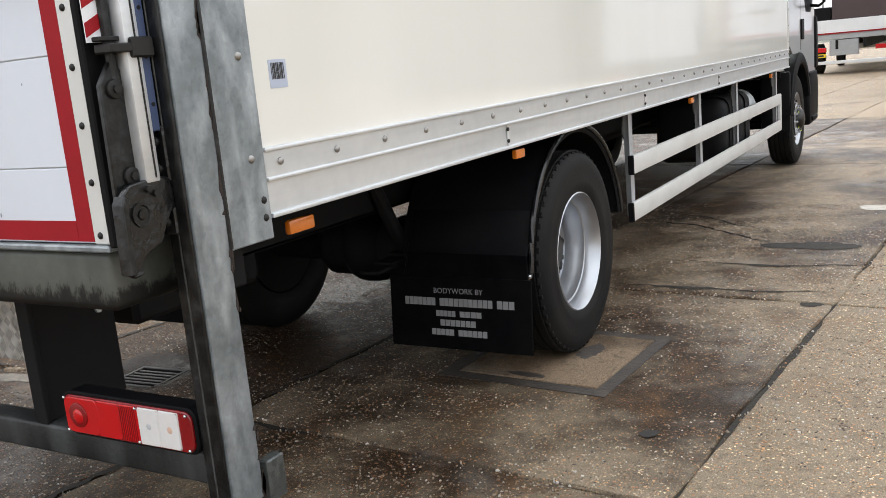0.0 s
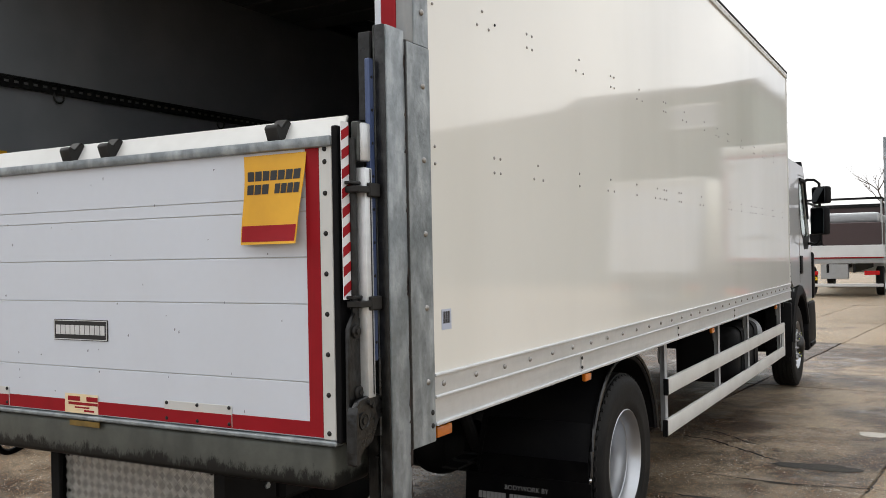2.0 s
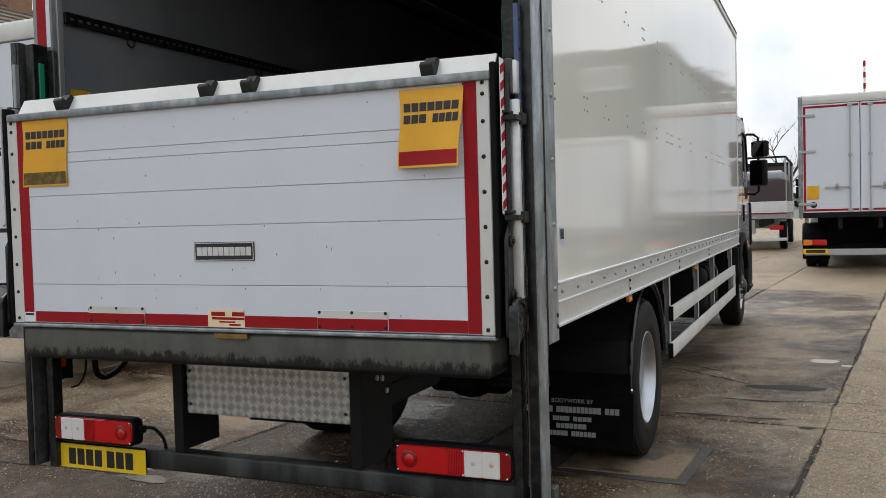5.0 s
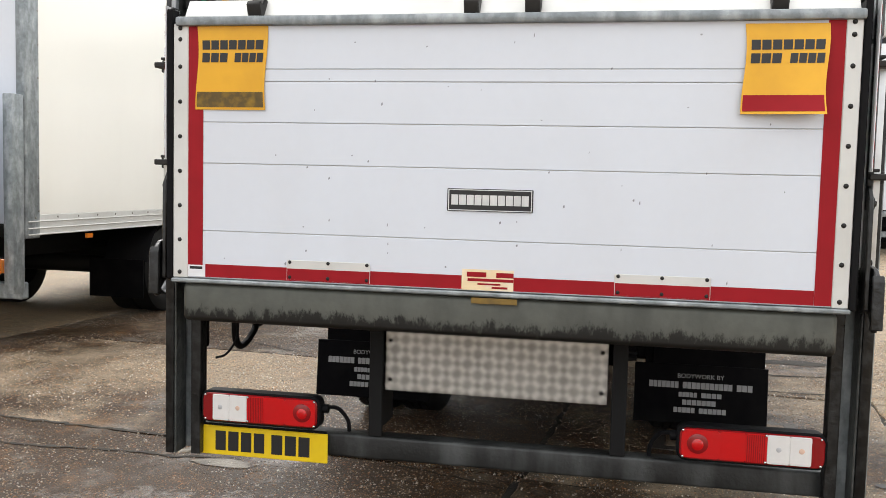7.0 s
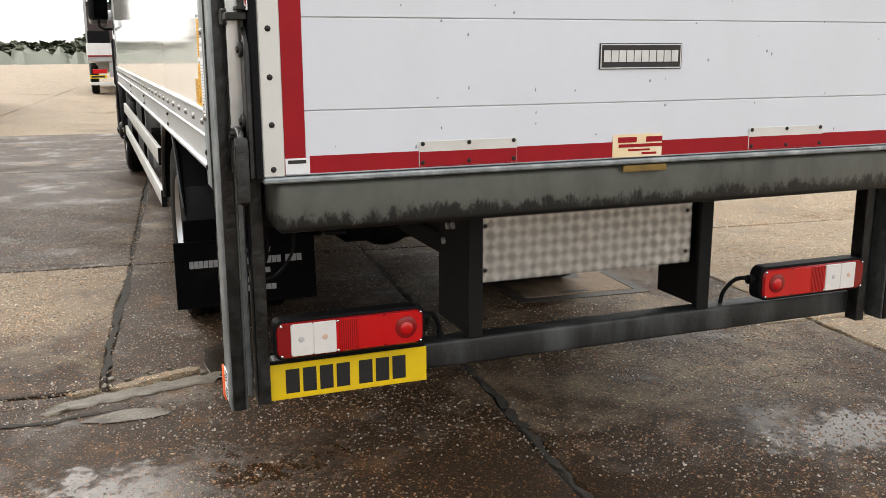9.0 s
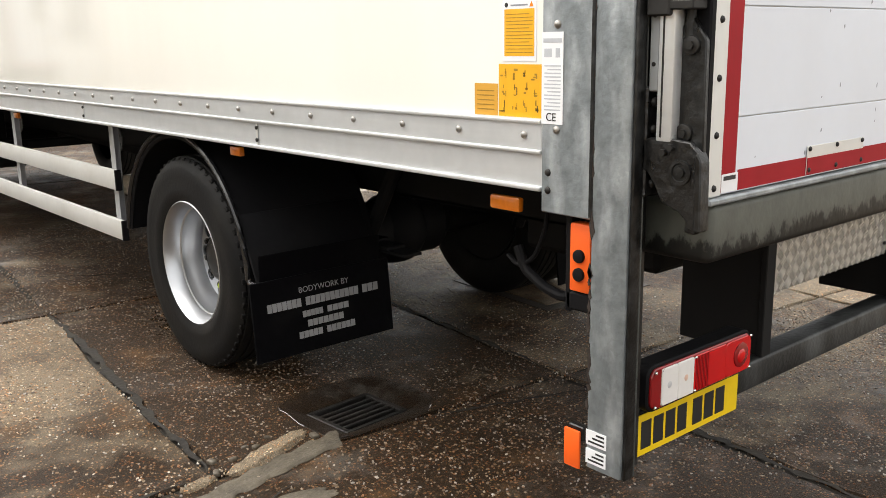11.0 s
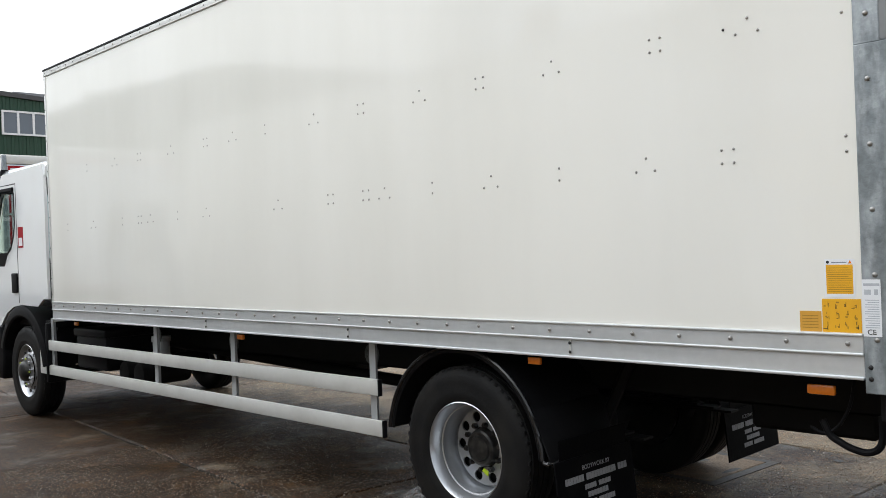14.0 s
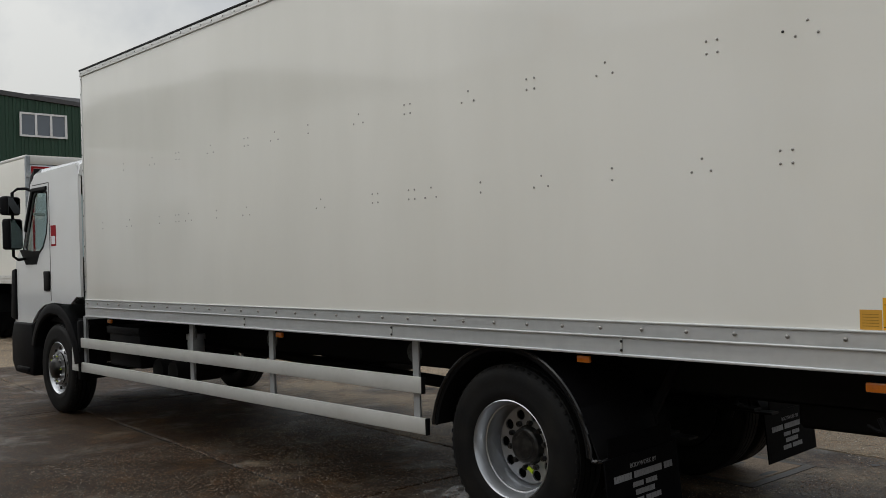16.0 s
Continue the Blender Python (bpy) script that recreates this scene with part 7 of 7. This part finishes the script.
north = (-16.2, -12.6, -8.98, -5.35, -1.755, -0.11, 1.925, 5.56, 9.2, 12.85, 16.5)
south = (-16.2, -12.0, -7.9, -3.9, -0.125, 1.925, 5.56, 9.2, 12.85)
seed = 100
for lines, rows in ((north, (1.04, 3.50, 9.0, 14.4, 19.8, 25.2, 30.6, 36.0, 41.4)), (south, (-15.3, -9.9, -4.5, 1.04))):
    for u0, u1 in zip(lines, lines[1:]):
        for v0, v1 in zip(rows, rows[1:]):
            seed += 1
            # Wet and damp slabs; those beneath the truck also darkened for its shade.
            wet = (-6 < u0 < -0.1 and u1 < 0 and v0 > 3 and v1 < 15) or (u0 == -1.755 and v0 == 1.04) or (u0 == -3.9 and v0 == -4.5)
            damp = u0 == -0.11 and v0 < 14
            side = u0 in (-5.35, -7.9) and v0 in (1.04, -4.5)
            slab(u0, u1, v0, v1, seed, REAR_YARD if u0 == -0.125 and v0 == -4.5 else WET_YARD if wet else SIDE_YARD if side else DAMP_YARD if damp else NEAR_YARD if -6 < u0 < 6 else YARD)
pit = [tuple((lane.inverted() @ Vector((GX + dx, GY + dy, 0)))[:2]) for dx, dy in ((-0.29, -0.27), (0.29, -0.27), (0.29, 0.27), (-0.29, 0.27))]
part("joint_bed", Shape().sheet([(-16.2, -15.3), (16.5, -15.3), (16.5, 41.4), (-16.2, 41.4)], [pit], "z", -0.029, 0.013).move(lane), JOINT, ground, "dark gritty joint filler")


def crack(points, width, seed, mat=JOINT, name="crack"):
    """A ragged crack along a few bends."""
    r = random.Random(seed)
    sh = Shape()
    left, right = [], []
    pts = []
    for (x0, y0), (x1, y1) in zip(points, points[1:]):
        n = max(3, int(math.hypot(x1 - x0, y1 - y0) / 0.05))
        pts += [(x0 + (x1 - x0) * i / n + r.gauss(0, 0.008), y0 + (y1 - y0) * i / n + r.gauss(0, 0.008)) for i in range(n)]
    pts.append(points[-1])
    for i, (x, y) in enumerate(pts):
        x1, y1 = pts[min(i + 1, len(pts) - 1)]
        x0, y0 = pts[max(i - 1, 0)]
        d = Vector((x1 - x0, y1 - y0, 0)).normalized()
        s = Vector((-d.y, d.x, 0))
        w = 1.35 * width * (0.35 + r.random()) * min(1.0, 0.25 + 4 * min(i, len(pts) - 1 - i) / len(pts))
        p = Vector((x, y, 0.0035))
        left.append(sh.bm.verts.new(p + s * w * 0.5))
        right.append(sh.bm.verts.new(p - s * w * 0.5))
    for i in range(len(pts) - 1):
        sh.bm.faces.new((left[i], right[i], right[i + 1], left[i + 1]))
    return part(name, sh, mat, ground)


def blot(x, y, rx, ry, seed, mat, name, z=0.003, turn=0.0):
    """An uneven patch lying in the surface."""
    r = random.Random(seed)
    waves = [(k, r.uniform(0, 6.28), r.uniform(0.5, 1.0) * 0.42 / k ** 0.85) for k in (2, 3, 5, 7, 11, 13, 17, 23, 29, 37)]
    sh = Shape()
    vs = []
    for k in range(120):
        a = 2 * math.pi * k / 120
        f = 1 + sum(w * math.sin(q * a + h) for q, h, w in waves) * 0.55
        p = Matrix.Rotation(turn, 2) @ Vector((rx * f * math.cos(a), ry * f * math.sin(a)))
        vs.append(sh.bm.verts.new((x + p.x, y + p.y, z)))
    sh.bm.faces.new(vs)
    return part(name, sh, mat, ground)


def along(u, v):
    """A place on the slabs' own grid, in the world."""
    p = lane @ Vector((u, v, 0))
    return (p.x, p.y)


for line, w, sd in (([(-1.755, 1.10), (-1.765, 1.9), (-1.745, 2.7), (-1.755, 3.46)], 0.030, 61), ([(-0.11, 1.08), (-0.11, 2.2), (-0.11, 3.46)], 0.022, 62),
                    ([(-5.0, 1.045), (-3.4, 1.03), (-1.85, 1.045)], 0.026, 63), ([(-0.125, -1.6), (-0.13, -0.4), (-0.12, 1.0)], 0.026, 64)):
    crack([along(*p) for p in line], w, sd)
crack([(0.45, 5.60), (0.98, 5.42), (1.33, 5.10), (1.70, 4.76)], 0.020, 2)
crack([(0.63, 5.91), (0.98, 5.76), (1.29, 5.43), (1.55, 5.27)], 0.014, 8)
crack([(0.99, 4.22), (1.36, 4.175), (1.64, 4.14), (1.82, 4.12), (2.09, 4.19), (2.37, 4.23), (2.9, 4.12)], 0.014, 11)
crack([(1.0, 3.53), (1.26, 3.52), (1.55, 3.51), (1.83, 3.49), (2.16, 3.56)], 0.018, 12)
blot(1.72, 4.13, 0.10, 0.025, 41, JOINT, "pothole", 0.0042)
blot(1.42, 3.51, 0.13, 0.03, 43, JOINT, "pothole", 0.0042)
blot(2.43, 6.87, 0.06, 0.06, 44, JOINT, "pothole", 0.0035)
blot(2.23, 6.21, 0.12, 0.13, 45, SPILL, "paint_spill", 0.003)
blot(2.43, 5.98, 0.06, 0.05, 46, SPILL, "paint_spill", 0.003)
crack([(-4.2, 4.55), (-3.17, 4.40), (-2.36, 3.90), (-1.72, 3.78), (-1.40, 3.70)], 0.014, 5)
crack([(-3.17, 4.40), (-2.95, 4.75)], 0.016, 6)
crack([(-3.6, 0.84), (-2.64, 0.863), (-2.1, 0.90), (-1.85, 0.88), (-1.49, 0.955)], 0.024, 4)
crack([(-1.305, 4.67), (-0.9, 4.37), (-0.36, 4.06)], 0.014, 9)
crack([(0.0, 0.8), (-0.5, 1.0), (-0.75, 1.05)], 0.014, 7)
blot(-1.56, 0.84, 0.17, 0.06, 37, CHANNEL, "mortar_patch", 0.003)
blot(1.93, 4.74, 0.30, 0.12, 21, JOINT, "pothole", 0.003)
blot(2.124, 3.276, 0.06, 0.04, 22, JOINT, "pothole", 0.003)
blot(1.80, 1.385, 0.035, 0.035, 23, IRON, "stud_cover", 0.004)

# inspection cover beside the offside rear wheel
cover = tagged(new("inspection_cover"), "square concrete-filled iron inspection cover set in the yard", "cover")
cover.matrix_basis = pose(1.115, 2.15, 0.0, 0, 0, -4)
part("frame", Shape().sheet([(-0.43, -0.43), (0.43, -0.43), (0.43, 0.43), (-0.43, 0.43)], [[(-0.36, -0.355), (0.365, -0.355), (0.365, 0.365), (-0.36, 0.365)]], "z", -0.02, 0.024), TAR, cover, "dark tarry frame")
part("infill", Shape().box(-0.353, 0.358, -0.348, 0.358, -0.05, 0.0065, 0.004), PATCHING, cover, "worn brown concrete infill")
hr2 = random.Random(29)
for x0, y0, rx, ry in ((0.13, 0.10, 0.06, 0.13), (-0.02, -0.30, 0.12, 0.03)):
    chip = Shape()
    chip.bm.faces.new([chip.bm.verts.new((x0 + rx * f * math.cos(a), y0 + ry * f * math.sin(a), 0.0072)) for a, f in [(2 * math.pi * k / 26, hr2.uniform(0.7, 1.1)) for k in range(26)]])
    part("spalled_patch", chip, TAR, cover)

# drain gully under the nearside rear: an iron grating sunk in a dished mortar bed, with a rough channel leading to it
gully = tagged(new("drain_gully"), "dark iron drain grating sunk in a dished wet mortar bed", "drain")
gully.matrix_basis = pose(GX, GY, 0.0, 0, 0, 4)
back = gully.matrix_basis.inverted()
rr = random.Random(17)
dish = Shape()
rim = gully_rim()
rows = []
for f in (0.0, 0.35, 0.7, 1.0):
    row = []
    for k, (x, y) in enumerate(rim):
        p = back @ Vector((x, y, 0))
        q = max(abs(p.x) / 0.166, abs(p.y) / 0.141)
        e = Vector((p.x / q, p.y / q, 0))
        c = p.lerp(e, f)
        row.append(dish.bm.verts.new((c.x, c.y, 0.002 - 0.036 * f ** 1.6 + (rr.uniform(-0.003, 0.003) if 0 < f < 1 else 0))))
    rows.append(row)
for a, c in zip(rows, rows[1:]):
    for k in range(len(rim)):
        q = (k + 1) % len(rim)
        dish.bm.faces.new((a[k], a[q], c[q], c[k]))
part("surround", dish, GULLY_MORTAR, gully, "dished dark silty mortar", sharp=180.0)
part("pit", Shape().box(-0.17, 0.17, -0.145, 0.145, -0.16, -0.115), BLACK_INK, gully)
for x0, x1, y0, y1 in ((-0.172, -0.162, -0.147, 0.147), (0.162, 0.172, -0.147, 0.147), (-0.162, 0.162, -0.147, -0.137), (-0.162, 0.162, 0.137, 0.147)):
    part("pit_wall", Shape().box(x0, x1, y0, y1, -0.14, -0.036), BLACK_INK, gully)
gf = Shape()
for x0, x1, y0, y1 in ((-0.162, 0.162, -0.137, -0.115), (-0.162, 0.162, 0.115, 0.137), (-0.162, -0.138, -0.115, 0.115), (0.138, 0.162, -0.115, 0.115)):
    gf.box(x0, x1, y0, y1, -0.065, -0.032, 0.003)
part("frame", gf, IRON, gully, "worn iron frame")
for k in range(5):
    y = -0.077 + k * 0.0385
    part("bar", Shape().box(-0.139, 0.139, y - 0.0085, y + 0.0085, -0.062, -0.034, 0.003), IRON, gully)
chan = Shape()
prev = None
for k in range(22):
    f = k / 21
    x, y = -1.15 - 0.72 * f, 1.165 - 0.10 * f - 0.05 * f * f
    row = [chan.bm.verts.new((x + 0.03 * d + rr.uniform(-0.004, 0.004), y + (0.062 + 0.012 * math.sin(k * 1.7) + rr.uniform(-0.006, 0.006)) * d,
                              0.011 - 0.009 * (1 - d * d) + rr.uniform(-0.002, 0.002) - (0.010 if abs(d) == 1 else 0))) for d in (-1, -0.8, -0.4, 0.0, 0.4, 0.8, 1)]
    if prev:
        for i in range(6):
            chan.bm.faces.new((prev[i], prev[i + 1], row[i + 1], row[i]))
    prev = row
part("channel", chan.move(back), CHANNEL, gully, "shallow rough mortar channel", sharp=180.0)


def lump(points, width, height, seed, name, mat):
    """A broken ridge of old concrete along a short line."""
    r = random.Random(seed)
    sh = Shape()
    prev = None
    n = 16
    for k in range(n + 1):
        f = k / n
        (x0, y0), (x1, y1) = points
        x, y = x0 + (x1 - x0) * f, y0 + (y1 - y0) * f
        d = Vector((x1 - x0, y1 - y0, 0)).normalized()
        w = width * (0.25 + 0.75 * math.sin(math.pi * min(1, max(0.0, f))) ** 0.5) * r.uniform(0.8, 1.15)
        row = []
        for q in (-1, -0.75, -0.3, 0.2, 0.6, 1):
            z = (height * (1 - q * q) ** 0.5 * (0.3 + 0.7 * math.sin(math.pi * f) ** 0.4) if abs(q) < 1 else -0.008) + (r.uniform(-0.005, 0.005) if abs(q) < 1 else 0)
            row.append(sh.bm.verts.new((x - d.y * q * w + r.uniform(-0.006, 0.006), y + d.x * q * w + r.uniform(-0.006, 0.006), z)))
        if prev:
            for i in range(5):
                sh.bm.faces.new((prev[i], prev[i + 1], row[i + 1], row[i]))
        prev = row
    return part(name, sh.move(back), mat, gully, "broken lump of old concrete")


lump([(-1.22, 1.30), (-1.62, 1.16)], 0.055, 0.022, 5, "rubble", NEAR_YARD)
lump([(-1.66, 1.19), (-1.80, 1.16)], 0.035, 0.012, 6, "rubble", NEAR_YARD)
for k in range(14):
    cx, cy, sz = -1.16 - 0.5 * rr.random(), 1.235 + rr.uniform(-0.03, 0.13), rr.uniform(0.006, 0.020)
    part("rubble", Shape().box(-sz, sz, -sz * 0.7, sz * 0.7, -0.006, sz * 0.7, sz * 0.3, 2, back @ pose(cx, cy, 0, rr.uniform(-10, 10), rr.uniform(-10, 10), rr.uniform(0, 180))), CHANNEL, gully)


# exposed pebbles standing proud of the worn slabs
def pebbles(name, count, inside, mat, seed):
    g = np.random.default_rng(seed)
    xy = np.stack([g.uniform(-5.0, 3.5, count), g.uniform(-2.6, 6.4, count)], 1)
    c, s = math.cos(SKEW), math.sin(SKEW)
    u, v = xy[:, 0] * c - xy[:, 1] * s, xy[:, 0] * s + xy[:, 1] * c
    soaked = ((u > -1.74) & (u < -0.11) & (v > 1.05)) | ((u > -3.9) & (u < -0.12) & (v < 1.03)) | ((u < -1.76) & (v > 3.51)) | ((u < 1.92) & (u > -0.13) & (v < 1.03))
    off = (np.abs(xy[:, 0] - 1.12) < 0.46) & (np.abs(xy[:, 1] - 2.11) < 0.46)
    off |= (np.abs(xy[:, 0] - GX) < 0.30) & (np.abs(xy[:, 1] - GY) < 0.28)
    off |= (np.abs(xy[:, 0] + 1.5) < 0.70) & (np.abs(xy[:, 1] - 0.2) < 0.18) & (g.random(count) < 0.8)
    bare = np.sin(3.1 * xy[:, 0] + 1.3 * np.sin(2.3 * xy[:, 1])) * np.sin(2.7 * xy[:, 1] + np.sin(1.9 * xy[:, 0])) > g.uniform(-0.15, 0.9, count)
    keep = (soaked == inside) & ~off & ~bare
    xy = xy[keep]
    k = len(xy)
    a = g.uniform(0, 6.28, k)[:, None] + np.arange(5)[None, :] * (2 * math.pi / 5) + g.uniform(-0.25, 0.25, (k, 5))
    size = 0.0023 + 0.0042 * g.random(k) ** 2
    long = g.uniform(1.0, 1.7, k)
    turn = g.uniform(0, 6.28, k)
    ex, ey = size[:, None] * long[:, None] * np.cos(a), size[:, None] * np.sin(a)
    dx, dy = ex * np.cos(turn)[:, None] - ey * np.sin(turn)[:, None], ex * np.sin(turn)[:, None] + ey * np.cos(turn)[:, None]
    base = np.stack([xy[:, :1] + dx, xy[:, 1:] + dy, np.full_like(dx, -0.004)], 2)
    rise = g.uniform(0.0008, 0.0030, k)[:, None] + g.uniform(-0.0006, 0.0006, (k, 5))
    top = np.stack([xy[:, :1] + dx * 0.72, xy[:, 1:] + dy * 0.72, rise], 2)
    verts = np.concatenate([base, top], 1).reshape(-1, 3)
    i = np.arange(k)[:, None] * 10
    sides = np.concatenate([np.stack([i + q, i + (q + 1) % 5, i + 5 + (q + 1) % 5, i + 5 + q], 2).reshape(-1, 4) for q in range(5)]).tolist()
    faces = sides + (i + np.arange(5, 10)[None, :]).tolist()
    me = bpy.data.meshes.new(name)
    me.from_pydata(verts.tolist(), [], faces)
    me.materials.append(mat)
    ob = new(name, me)
    ob.parent = ground
    tagged(ob, kind="stuff")
    return ob


pebbles("exposed_pebbles", 130000, False, DRY_PEBBLE, 11)
pebbles("wet_pebbles", 160000, True, WET_PEBBLE, 12)
